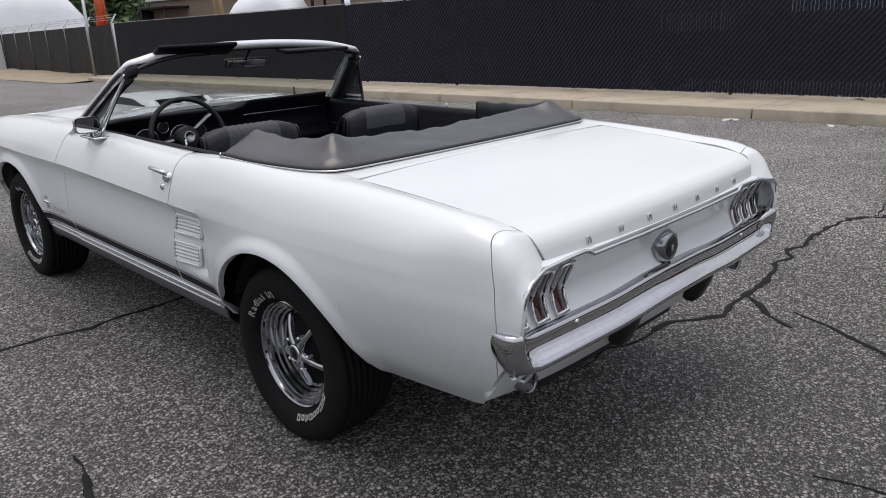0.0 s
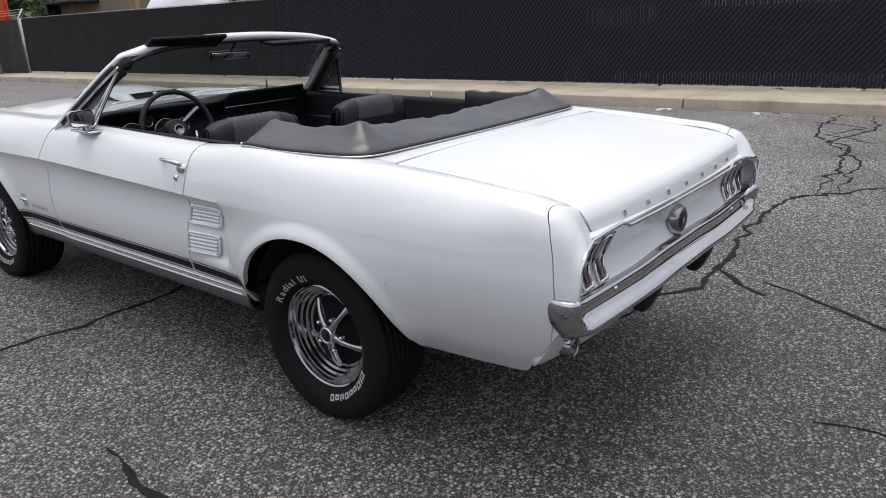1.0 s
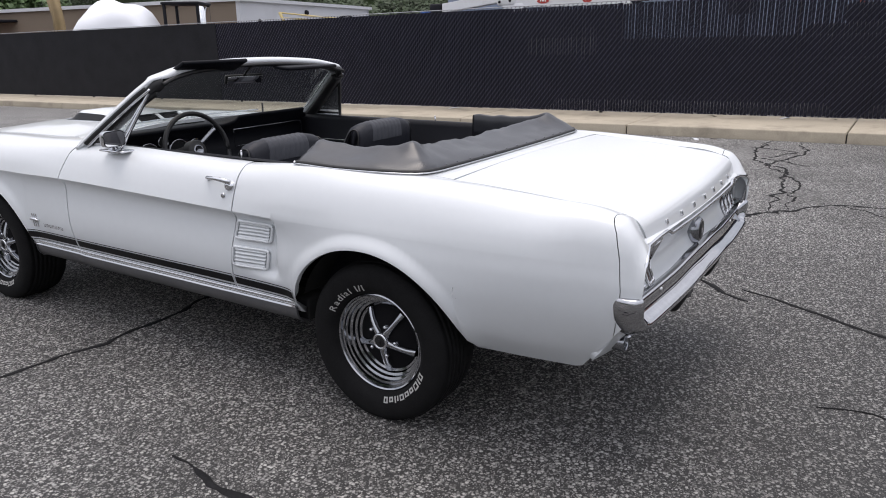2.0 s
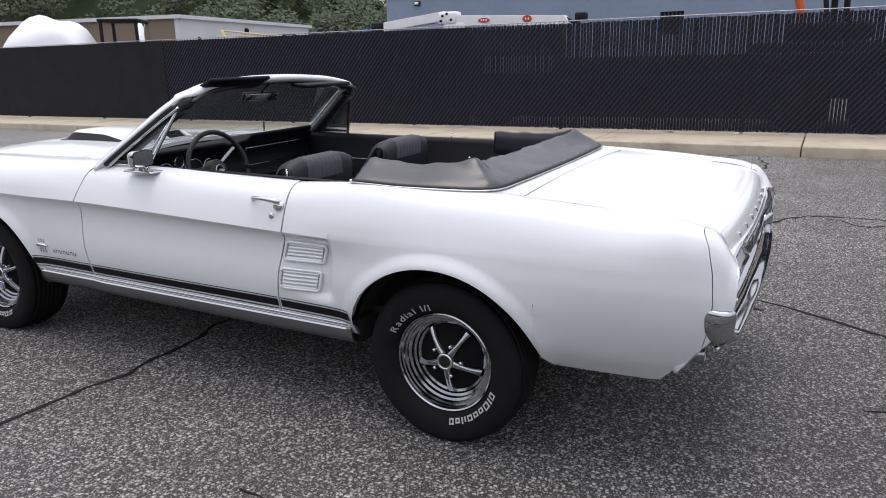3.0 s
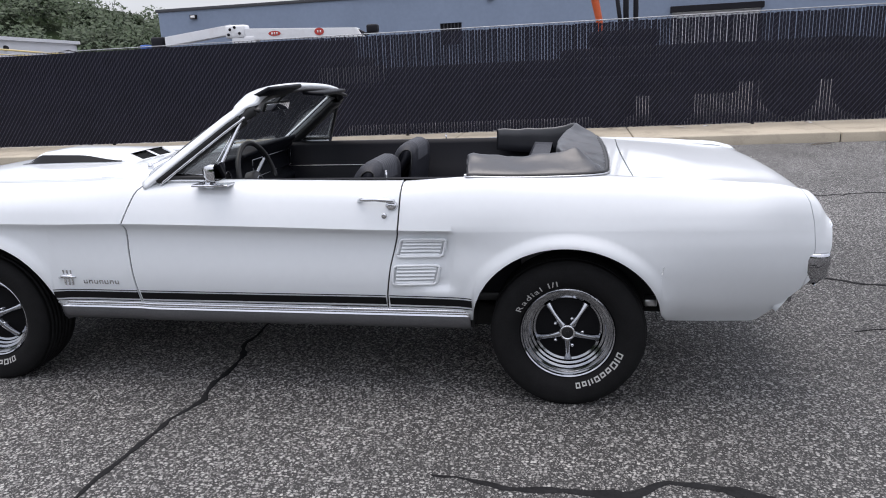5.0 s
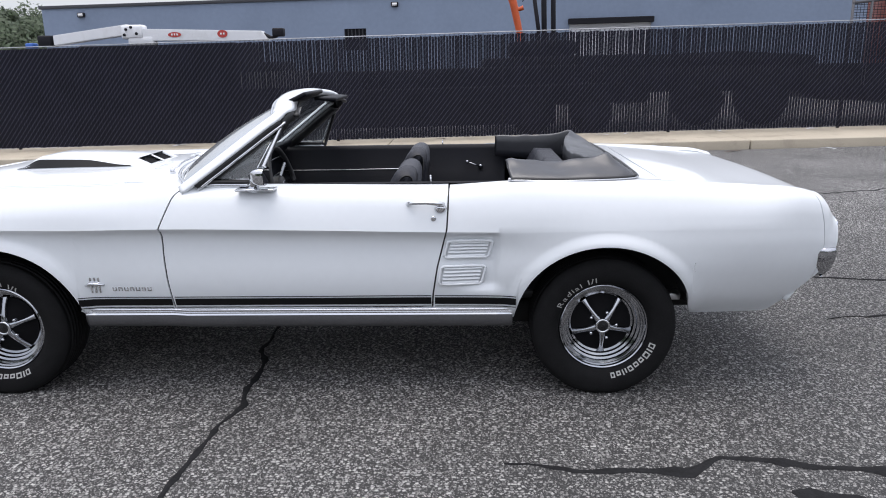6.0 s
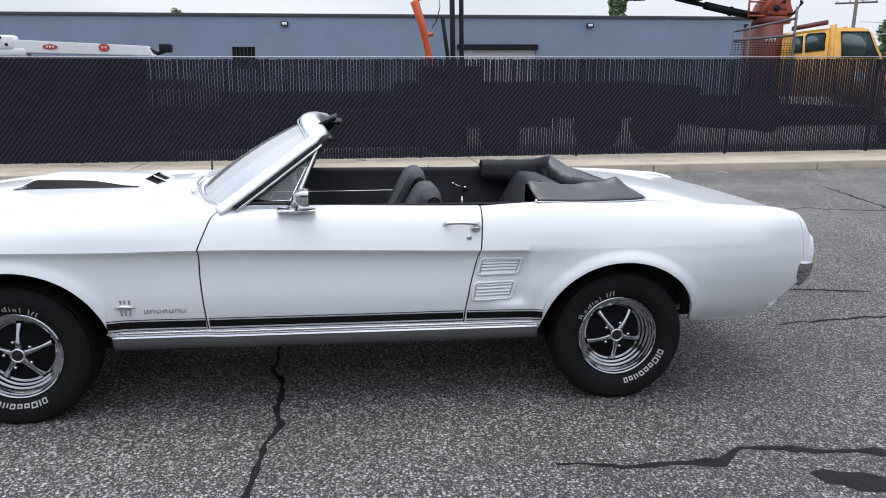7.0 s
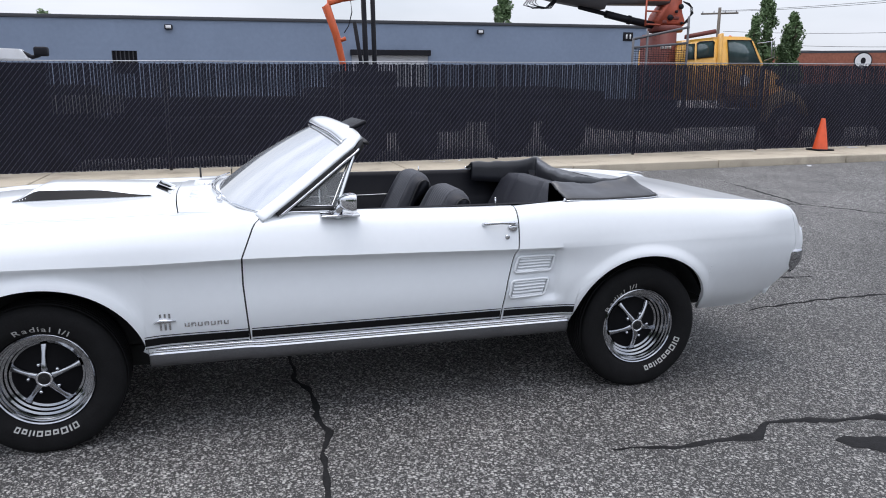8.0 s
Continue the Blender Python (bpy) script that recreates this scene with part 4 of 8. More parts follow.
def build_wheel(parent, x, y, side, spin=0.0, marks=0.0):
    """A five-spoke chrome wheel on a raised-letter tyre; its outer face looks along side."""
    still = Matrix.Translation((x, y, HUB_Z)) @ Matrix.Diagonal((side, 1, 1, 1))
    m = still @ Matrix.Rotation(spin, 4, "X")
    fl = (lambda b: bmesh.ops.reverse_faces(b, faces=b.faces)) if side < 0 else (lambda b: None)
    bm = bmesh.new()
    lathe(bm, [(0.196, -0.10), (0.200, 0.008), (0.199, 0.015), (0.194, 0.018), (0.189, 0.014), (0.186, 0.006), (0.180, 0.004), (0.178, -0.006), (0.171, -0.008), (0.169, -0.020), (0.160, -0.024), (0.157, -0.036), (0.148, -0.040), (0.144, -0.050), (0.134, -0.054), (0.130, -0.064), (0.05, -0.068)][::-1], 64)
    bmesh.ops.recalc_face_normals(bm, faces=bm.faces)
    bmesh.ops.transform(bm, matrix=m, verts=bm.verts)
    fl(bm)
    for e in bm.edges:
        a, b = (math.hypot(v.co.y - y, v.co.z - HUB_Z) for v in e.verts)
        if abs(a - b) < 1e-4 and abs(e.verts[0].co.x - e.verts[1].co.x) < 1e-4 and a > 0.12:
            e.smooth = False
    wheel = part("wheel", bm, M["rim"], parent, "polished rim ring")
    bm = bmesh.new()
    prof = [(0.197, -0.17), (0.23, -0.190), (0.27, -0.196), (0.300, -0.188), (0.314, -0.172), (0.320, -0.15)]
    for k in range(6):
        a = -0.135 + k * 0.024
        prof += [(0.3225, a), (0.3225, a + 0.017), (0.3145, a + 0.0175), (0.3145, a + 0.0235)]
    prof += [(0.320, 0.008), (0.314, 0.026)] + WALL
    lathe(bm, prof, 96)
    bmesh.ops.recalc_face_normals(bm, faces=bm.faces)
    bmesh.ops.transform(bm, matrix=m, verts=bm.verts)
    for v in bm.verts:
        if v.co.z < 0.05:
            v.co.x += side * 0.006 * (0.05 - v.co.z) / 0.05 if (v.co.x - x) * side > 0 else 0
        v.co.z = max(v.co.z, 0.001)
    part("tyre", bm, M["rubber"], wheel, "black tyre with raised white marks")
    # dark dish behind the spokes
    bm = bmesh.new()
    lathe(bm, [(0.134, -0.052), (0.110, -0.046), (0.075, -0.028), (0.045, -0.018), (0.001, -0.014)], 48)
    bmesh.ops.recalc_face_normals(bm, faces=bm.faces)
    bmesh.ops.transform(bm, matrix=m, verts=bm.verts)
    part("dish", bm, M["matt_black"], wheel, "satin black wheel centre")
    for k in range(5):
        bm = bmesh.new()
        a = -math.pi / 2 + 2 * math.pi * k / 5
        rows = []
        for f in np.linspace(0, 1, 9):
            r = 0.030 + 0.108 * f
            w = 0.0075 + 0.007 * (1 - f) ** 2 + 0.009 * f**4
            h = 0.000 - 0.036 * f**1.5
            rows.append([(-0.055, r, -w), (h - 0.006, r, -w), (h, r, -w * 0.55), (h + 0.001, r, 0), (h, r, w * 0.55), (h - 0.006, r, w), (-0.055, r, w)])
        grid(bm, rows)
        bmesh.ops.recalc_face_normals(bm, faces=bm.faces)
        bm.normal_update()
        if sum(f.normal.x for f in bm.faces) < 0:
            bmesh.ops.reverse_faces(bm, faces=bm.faces)
        bmesh.ops.transform(bm, matrix=m @ Matrix.Rotation(a - math.pi / 2, 4, "X"), verts=bm.verts)
        fl(bm)
        part("spoke", bm, M["rim"], wheel)
    for k in range(5):
        bm = bmesh.new()
        a = -math.pi / 2 + 2 * math.pi * (k + 0.5) / 5
        lathe(bm, [(0.0078, -0.03), (0.0078, -0.006), (0.005, -0.001), (0.001, 0.0)], 10, Matrix.Translation((0, 0.062 * math.cos(a), 0.062 * math.sin(a))))
        bmesh.ops.recalc_face_normals(bm, faces=bm.faces)
        bmesh.ops.transform(bm, matrix=m, verts=bm.verts)
        fl(bm)
        part("lug_nut", bm, M["chrome"], wheel)
    bm = bmesh.new()
    lathe(bm, [(0.034, -0.02), (0.034, 0.004), (0.031, 0.009), (0.026, 0.009), (0.024, 0.006), (0.001, 0.007)], 32)
    bmesh.ops.recalc_face_normals(bm, faces=bm.faces)
    bmesh.ops.transform(bm, matrix=m, verts=bm.verts)
    fl(bm)
    part("centre_cap", bm, M["chrome"], wheel)
    bm = bmesh.new()
    lathe(bm, [(0.024, 0.0065), (0.001, 0.0095)], 24)
    box(bm, 0.0105, 0.0125, -0.006, 0.006, -0.010, 0.010, 0.002)
    bmesh.ops.recalc_face_normals(bm, faces=bm.faces)
    bmesh.ops.transform(bm, matrix=m, verts=bm.verts)
    fl(bm)
    part("cap_centre", bm, M["black_paint"], wheel)
    # raised white marks on the near sidewalls: one plain word, the rest kept as plain shapes
    def mark(bm, theta, pts, faces):
        vs = []
        for lift in (0.0006, 0.0024):
            for u, v in pts:
                r = 0.2145 + v
                a = theta + u / 0.227
                vs.append(bm.verts.new((wall_out(r) + lift, r * math.cos(a), r * math.sin(a))))
        n = len(pts)
        rim = collections.Counter(e for q in faces for e in zip(q, q[1:] + q[:1]))
        for q in faces:
            bm.faces.new([vs[n + i] for i in q])
        for i, j in rim:
            if (j, i) not in rim:
                bm.faces.new((vs[i], vs[j], vs[n + j], vs[n + i]))

    def hoop(w, h, b):
        return [(0, 0), (w, 0), (w, h), (0, h), (b, b), (w - b, b), (w - b, h - b), (b, h - b)], [(0, 1, 5, 4), (1, 2, 6, 5), (2, 3, 7, 6), (3, 0, 4, 7)]

    def bar(w, h, lean=0.0):
        return [(0, 0), (w, 0), (w + lean, h), (lean, h)], [(0, 1, 2, 3)]

    if side < 0:
        runs = []
        at = 26.0
        for ch in "Radial":
            vs, fs = GLYPHS[ch]
            wide = max(q.x for q in vs)
            runs.append((at, [(q.x * 0.048, q.y * 0.034) for q in vs], fs))
            at += math.degrees((wide * 0.048 + 0.0075) / 0.227)
        for gap, shape in ((6.0, bar(0.0055, 0.025)), (1.6, bar(0.0050, 0.025, 0.009)), (4.0, bar(0.0055, 0.025))):
            at += gap
            runs.append((at, *shape))
            at += 1.4
        at = 198.0
        for shape in ((hoop(0.022, 0.025, 0.0050), bar(0.0070, 0.025), hoop(0.027, 0.025, 0.0055), hoop(0.022, 0.018, 0.0050), hoop(0.022, 0.018, 0.0050), hoop(0.022, 0.021, 0.0050), bar(0.006, 0.018), bar(0.006, 0.022), hoop(0.019, 0.018, 0.0050), hoop(0.019, 0.022, 0.0050))):
            runs.append((at, *shape))
            at += math.degrees((shape[0][1][0] + 0.0085) / 0.227)
        for at, pts, faces in runs:
            bm = bmesh.new()
            mark(bm, radians(at + marks), pts, faces)
            bmesh.ops.recalc_face_normals(bm, faces=bm.faces)
            bmesh.ops.transform(bm, matrix=still, verts=bm.verts)
            part("raised_mark", bm, M["letter"], wheel, smooth=False)
    return wheel


GLYPHS = {ch: glyph(ch) for ch in set("Radial")}
for y, spin, marks in ((0.0, radians(17), 0.0), (2.748, radians(-18), 41.0)):
    build_wheel(car, -0.805, y, -1, spin, marks)
    build_wheel(car, 0.805, y, 1, spin)

# ---- rocker mouldings and stripes ----
for s in (-1, 1):
    for nm, prof, mat, lab in (("rocker_moulding", [(0.409, 0.001), (0.407, 0.008), (0.402, 0.011), (0.397, 0.008), (0.394, 0.011), (0.389, 0.012), (0.386, 0.006)], "chrome", "ribbed bright rocker moulding"),
                               ("rocker_panel", [(0.386, 0.004), (0.380, 0.007), (0.352, 0.006), (0.332, 0.000), (0.314, -0.014), (0.308, -0.05)], "rocker_grey", "dull grey rocker cover")):
        bm = bmesh.new()
        rows = [[(s * (0.826 - 0.10 * max(0, 0.41 - z) + d) , y, z + (0.004 if y > 1.9 else 0)) for z, d in prof] for y in np.linspace(0.405, 2.335, 30)]
        grid(bm, rows, flip=s > 0)
        rim_in(bm, 0.008)
        part(nm, bm, M[mat], car, lab)
    for y0, y1 in ((0.392, 0.748), (0.764, 1.912), (1.926, 2.345)):
        for z0, z1 in ((0.470, 0.4740), (0.430, 0.464), (0.417, 0.4215)):
            bm = bmesh.new()
            grid(bm, [[skin(y, z, 0.0022, s) for z in (z0, (z0 + z1) / 2, z1)] for y in np.linspace(y0, y1, 14)], flip=s < 0)
            part("stripe", bm, M["stripe"], car, "black side stripe")

# ---- glasshouse ----
def ws_low(s):
    return Vector((0.772 * s, glass_base(s) - 0.02, 0.978 - 0.018 * s * s))


def ws_high(s):
    return Vector((0.645 * s, 1.505 - 0.085 * s * s, 1.308 - 0.062 * abs(s) ** 2.4))


bm = bmesh.new()
grid(bm, [[ws_low(s).lerp(ws_high(s), f) + Vector((0.016 * s * abs(s) ** 3, 0.02, 0.012)) * math.sin(math.pi * f) for s in np.linspace(-1, 1, 25)] for f in np.linspace(0, 1, 12)], flip=False)
windshield = part("windshield", bm, M["glass"], car, "clear raked windshield")
windshield.visible_shadow = False


def sweep(name, path, prof, mat, parent, label="", ring=True):
    """A profile (two offsets per point) carried along a path of (point, axis a, axis b)."""
    bm = bmesh.new()
    rows = [[p + a * u + b * w for u, w in prof] + ([p + a * prof[0][0] + b * prof[0][1]] if ring else []) for p, a, b in path]
    vs = grid(bm, rows)
    if ring:
        bmesh.ops.remove_doubles(bm, verts=bm.verts, dist=1e-5)
        bmesh.ops.holes_fill(bm, edges=[e for e in bm.edges if e.is_boundary], sides=40)
    bmesh.ops.recalc_face_normals(bm, faces=bm.faces)
    return part(name, bm, mat, parent, label)


UP, FWD, SIDE = Vector((0, 0, 1)), Vector((0, 1, 0)), Vector((1, 0, 0))
GLASS_N = Vector((0, 0.64, 0.77)).normalized()
HALF = [(-0.800, 1.850, 0.935), (-0.786, 1.765, 0.996), (-0.762, 1.675, 1.062), (-0.732, 1.580, 1.133), (-0.702, 1.490, 1.200), (-0.676, 1.430, 1.244), (-0.644, 1.424, 1.273), (-0.586, 1.440, 1.293), (-0.470, 1.462, 1.317), (-0.320, 1.484, 1.330), (-0.160, 1.496, 1.338), (0, 1.500, 1.340)]
LOOP = [Vector(q) for q in HALF] + [Vector((-x, y, z)) for x, y, z in HALF[-2::-1]]


def loop_at(f):
    x = f * (len(LOOP) - 1)
    i = min(len(LOOP) - 2, int(x))
    p0, p1, p2, p3 = (LOOP[max(0, min(len(LOOP) - 1, i + k))] for k in (-1, 0, 1, 2))
    t = x - i
    return 0.5 * (2 * p1 + (p2 - p0) * t + (2 * p0 - 5 * p1 + 4 * p2 - p3) * t * t + (3 * p1 - p0 - 3 * p2 + p3) * t**3)


def loop_frame(f):
    p = loop_at(f)
    d = (loop_at(min(1, f + 0.004)) - loop_at(max(0, f - 0.004))).normalized()
    w = GLASS_N.cross(d).normalized()
    if w.dot(p - Vector((0, 1.75, 1.12))) < 0:
        w = -w
    return p, w, GLASS_N


def wide(f):
    return smooth01((min(f, 1 - f) - 0.23) / 0.10)


def frame_sweep(name, f0, f1, n, prof, mat, parent, label=""):
    return sweep(name, [loop_frame(f) for f in np.linspace(f0, f1, n)], prof, mat, parent, label)


bm = bmesh.new()
rows = []
for f in np.linspace(0, 1, 89):
    q, w, g = loop_frame(f)
    k = wide(f)
    pillar = [(-0.062, 0.010), (-0.057, 0.024), (-0.040, 0.033), (-0.022, 0.031), (-0.004, 0.019), (0.011, 0.002), (0.014, -0.008), (0.002, -0.013), (-0.054, -0.006)]
    head = [(-0.046, -0.004), (-0.040, 0.008), (-0.020, 0.010), (0.0, 0.003), (0.024, -0.013), (0.040, -0.031), (0.040, -0.062), (0.016, -0.044), (-0.040, -0.020)]
    sec = [(a[0] + (b[0] - a[0]) * k, a[1] + (b[1] - a[1]) * k) for a, b in zip(pillar, head)]
    row = [q + w * u + g * v for u, v in sec]
    rows.append(row + [row[0]])
grid(bm, rows)
bmesh.ops.remove_doubles(bm, verts=bm.verts, dist=1e-5)
bmesh.ops.holes_fill(bm, edges=[e for e in bm.edges if e.is_boundary], sides=40)
bmesh.ops.recalc_face_normals(bm, faces=bm.faces)
header = part("windshield_frame", bm, M["paint"], car, "white windshield frame and header")
for f0, f1, n, up in ((0.02, 0.25, 22, 0.014), (0.25, 0.75, 44, 0.0), (0.75, 0.98, 22, 0.014)):
    frame_sweep("glass_bead", f0, f1, n, [(-0.066 + 0.006 * (up == 0), up), (-0.061 + 0.005 * (up == 0), 0.010 + up), (-0.049, 0.011 + up), (-0.047, 0.004 + up), (-0.056, -0.004 + up)], M["chrome"], header, "thin bright bead round the glass")
frame_sweep("header_seal", 0.285, 0.715, 44, [(-0.038, -0.022), (0.010, -0.050), (0.030, -0.080), (0.040, -0.078), (0.042, -0.064), (0.030, -0.058), (0.012, -0.046), (-0.030, -0.020)], M["trim"], header, "black rubber and trim inside the header")
for s in (-1, 1):
    bm = bmesh.new()
    rows = []
    for f in np.linspace(0.222, 0.292, 15):
        q, w, g = loop_frame(f if s < 0 else 1 - f)
        k = wide(f)
        back, deep = 0.040 * k, 0.021 + 0.041 * k
        sec = [(-0.010, -0.014 - 0.010 * k), (back + 0.001, -0.016 - 0.022 * k), (back + 0.004, -0.020 - 0.022 * k), (back + 0.004, -deep - 0.002), (back * 0.4, -deep - 0.030), (-0.030, -deep - 0.024)]
        row = [q + w * u + g * v for u, v in sec]
        rows.append(row + [row[0]])
    grid(bm, rows)
    bmesh.ops.remove_doubles(bm, verts=bm.verts, dist=1e-5)
    bmesh.ops.holes_fill(bm, edges=[e for e in bm.edges if e.is_boundary], sides=40)
    bmesh.ops.recalc_face_normals(bm, faces=bm.faces)
    part("corner_seal", bm, M["trim"], header, "black rubber corner seal")
    fa, fb = (0.030, 0.232) if s < 0 else (0.768, 0.970)
    pil = frame_sweep("pillar_trim", fa, fb, 22, [(-0.004, -0.040), (0.005, -0.040), (0.010, -0.035), (0.008, -0.028), (-0.002, -0.028)], M["chrome"], header, "bright drip moulding")
    frame_sweep("weather_seal", fa, fb - 0.014 * -s, 22, [(-0.030, -0.034), (-0.006, -0.032), (0.005, -0.027), (0.010, -0.020), (0.012, -0.0105), (-0.004, -0.015), (-0.030, -0.012)], M["trim"], header, "black rubber seal")
    frame_sweep("pillar_lining", fa, fb, 22, [(-0.060, -0.008), (-0.012, -0.016), (-0.010, -0.036), (-0.018, -0.056), (-0.044, -0.054), (-0.066, -0.026)], M["trim"], header, "black inner pillar cover")
for s in (-1, 1):
    # quarter light
    A, B, C = Vector((s * 0.773, 1.785, 0.962)), Vector((s * 0.776, 1.528, 0.960)), Vector((s * 0.654, 1.406, 1.246))
    bm = bmesh.new()
    bm.faces.new([bm.verts.new(v) for v in ((A, B, C) if s < 0 else (A, C, B))])
    bmesh.ops.subdivide_edges(bm, edges=bm.edges[:], cuts=2, use_grid_fill=True)
    vw = part("vent_window", bm, M["glass"], panels["near" if s < 0 else "far", "door"], "fixed triangular quarter light, chrome framed")
    vw.visible_shadow = False
    for p, q, r, mt in ((B, C, 0.0095, "chrome" if s < 0 else "trim"), (A, B, 0.008, "chrome"), (A + Vector((0, 0.006, 0.004)), C + Vector((0, 0.006, 0.0)), 0.010, "chrome" if s < 0 else "trim")):
        bm = bmesh.new()
        tube(bm, [p.lerp(q, f) for f in np.linspace(-0.01, 1.01, 6)], r, 8)
        part("vent_frame", bm, M[mt], panels["near" if s < 0 else "far", "door"])
    bm = bmesh.new()
    tube(bm, [A.lerp(C, f) + Vector((0, -0.020, -0.010)) for f in np.linspace(0.04, 0.90, 6)], 0.010, 8)
    tube(bm, [A.lerp(B, f) + Vector((0, 0, 0.014)) for f in np.linspace(0.10, 0.97, 6)], 0.009, 8)
    inner = [A.lerp(C, 0.12) + Vector((0, -0.034, -0.004)), A.lerp(C, 0.84) + Vector((0, -0.030, -0.022)), B.lerp(C, 0.80) + Vector((0, 0.014, 0)), B + Vector((0, 0.014, 0.026)), A.lerp(B, 0.2) + Vector((0, 0, 0.026))]
    part("vent_seal", bm, M["trim"], panels["near" if s < 0 else "far", "door"], "black rubber seal")
    bm = bmesh.new()
    tube(bm, inner, 0.0035, 6, closed=True)
    part("vent_bead", bm, M["chrome"], panels["near" if s < 0 else "far", "door"], "thin bright bead round the quarter light")

# ---- tail ----
def tail_y(x, z):
    return -0.962 - 0.022 * (1 - (x / 0.75) ** 2) + 0.048 * (1 - abs(2 * max(0, min(1, (z - 0.592) / 0.212)) - 1) ** 1.35)


bm = bmesh.new()
grid(bm, [[(x, tail_y(x, z), z) for z in np.linspace(0.575, 0.803, 14)] for x in np.linspace(-0.764, 0.764, 33)], flip=False)
bm.normal_update()
if sum(f.normal.y for f in bm.faces) > 0:
    bmesh.ops.reverse_faces(bm, faces=bm.faces)
rim_in(bm, 0.02)
tail = part("tail_panel", bm, M["paint"], car, "white concave tail panel")
HALF_TRIM = [(-0.756, -0.968, 0.612), (-0.766, -0.982, 0.68), (-0.769, -0.993, 0.735), (-0.763, -0.997, 0.766), (-0.738, -0.992, 0.785), (-0.66, -0.972, 0.797), (-0.56, -0.974, 0.803), (-0.492, -0.978, 0.806), (-0.474, -0.980, 0.802), (-0.458, -0.982, 0.792), (-0.44, -0.983, 0.790), (-0.20, -0.989, 0.789)]
bm = bmesh.new()
tube(bm, HALF_TRIM + [(-x, y, z) for x, y, z in HALF_TRIM[::-1]], 0.0066, 8)
part("tail_moulding", bm, M["chrome"], tail, "bright moulding round the tail panel")
for s in (-1, 1):
    for k in range(3):
        xc = s * (0.550 + 0.083 * k)
        col = [(xc, tail_y(xc, z) - 0.005, z) for z in (0.786, 0.770, 0.745, 0.718, 0.697, 0.676, 0.655, 0.640)]
        bm = bmesh.new()
        rows = []
        for (x, y, z) in col:
            rows.append([(x - 0.024, y + 0.012, z), (x - 0.020, y + 0.002, z), (x, y + 0.000, z), (x + 0.020, y + 0.002, z), (x + 0.024, y + 0.012, z)])
        grid(bm, rows)
        bm.normal_update()
        if sum(f.normal.y for f in bm.faces) > 0:
            bmesh.ops.reverse_faces(bm, faces=bm.faces)
        lamp = part("tail_lamp", bm, M["red_lens"], tail, "dark red upright lens in a bright bezel")
        bm = bmesh.new()
        left = [(x - 0.025, y - 0.004, z) for x, y, z in col]
        right = [(x + 0.025, y - 0.004, z) for x, y, z in col]
        tube(bm, left + right[::-1], 0.0056, 8, closed=True)
        part("bezel", bm, M["chrome"], lamp)
# fuel cap
fm = Matrix.Translation((0, -0.944, 0.692)) @ Matrix.Rotation(radians(-90), 4, "Z")
bm = bmesh.new()
lathe(bm, [(0.058, -0.02), (0.059, 0.006), (0.055, 0.016), (0.046, 0.028), (0.041, 0.032), (0.035, 0.032), (0.032, 0.028), (0.001, 0.029)], 40)
for a in (0, 2.094, 4.189):
    box(bm, 0.006, 0.022, 0.048, 0.061, -0.007, 0.007, 0.003, Matrix.Rotation(a + 0.5, 4, "X"))
bmesh.ops.recalc_face_normals(bm, faces=bm.faces)
bmesh.ops.transform(bm, matrix=fm, verts=bm.verts)
fuel = part("fuel_cap", bm, M["dark_chrome"], tail, "round bright fuel filler cap")
bm = bmesh.new()
lathe(bm, [(0.0345, 0.0305), (0.031, 0.0335), (0.001, 0.0345)], 28)
bmesh.ops.recalc_face_normals(bm, faces=bm.faces)
bmesh.ops.transform(bm, matrix=fm, verts=bm.verts)
part("cap_emblem", bm, M["black_paint"], fuel)
bm = bmesh.new()
box(bm, 0.033, 0.0362, -0.005, 0.005, -0.010, 0.010, 0.001)
bmesh.ops.transform(bm, matrix=fm, verts=bm.verts)
part("cap_mark", bm, M["steel"], fuel)
# spaced bright marks on the deck's rear fall, kept plain
for k in range(7):
    bm = bmesh.new()
    s0 = (-0.452 + 0.1505 * k) / 0.635
    p0, p1 = deck_at(s0, 0.870), deck_at(s0, 0.905)
    mk = Matrix.Translation(p0) @ Matrix.Rotation(math.atan2(p0.z - p1.z, p0.y - p1.y), 4, "X")
    box(bm, -0.0095, -0.0050, -0.0105, 0.0105, -0.004, 0.0055, 0.001, mk)
    box(bm, 0.0050, 0.0095, -0.0105, 0.0105, -0.004, 0.0055, 0.001, mk)
    if k % 2 == 0:
        box(bm, -0.0050, 0.0050, 0.0055, 0.0105, -0.004, 0.0055, 0.001, mk)
    part("badge_mark", bm, M["chrome"], deck)

# rear bumper, wrapping round both corners
def bumper_path(f):
    """Plan of the rear bumper from one tip to the other."""
    pts = [(-0.803, -0.915), (-0.812, -0.945), (-0.810, -0.975), (-0.790, -1.000), (-0.72, -1.014), (-0.36, -1.030), (0, -1.036)]
    pts += [(-x, y) for x, y in pts[-2::-1]]
    x = f * (len(pts) - 1)
    i = min(len(pts) - 2, int(x))
    p0, p1, p2, p3 = (Vector(pts[max(0, min(len(pts) - 1, i + k))]) for k in (-1, 0, 1, 2))
    t = x - i
    q = 0.5 * (2 * p1 + (p2 - p0) * t + (2 * p0 - 5 * p1 + 4 * p2 - p3) * t * t + (3 * p1 - p0 - 3 * p2 + p3) * t**3)
    return Vector((q.x, q.y, 0))


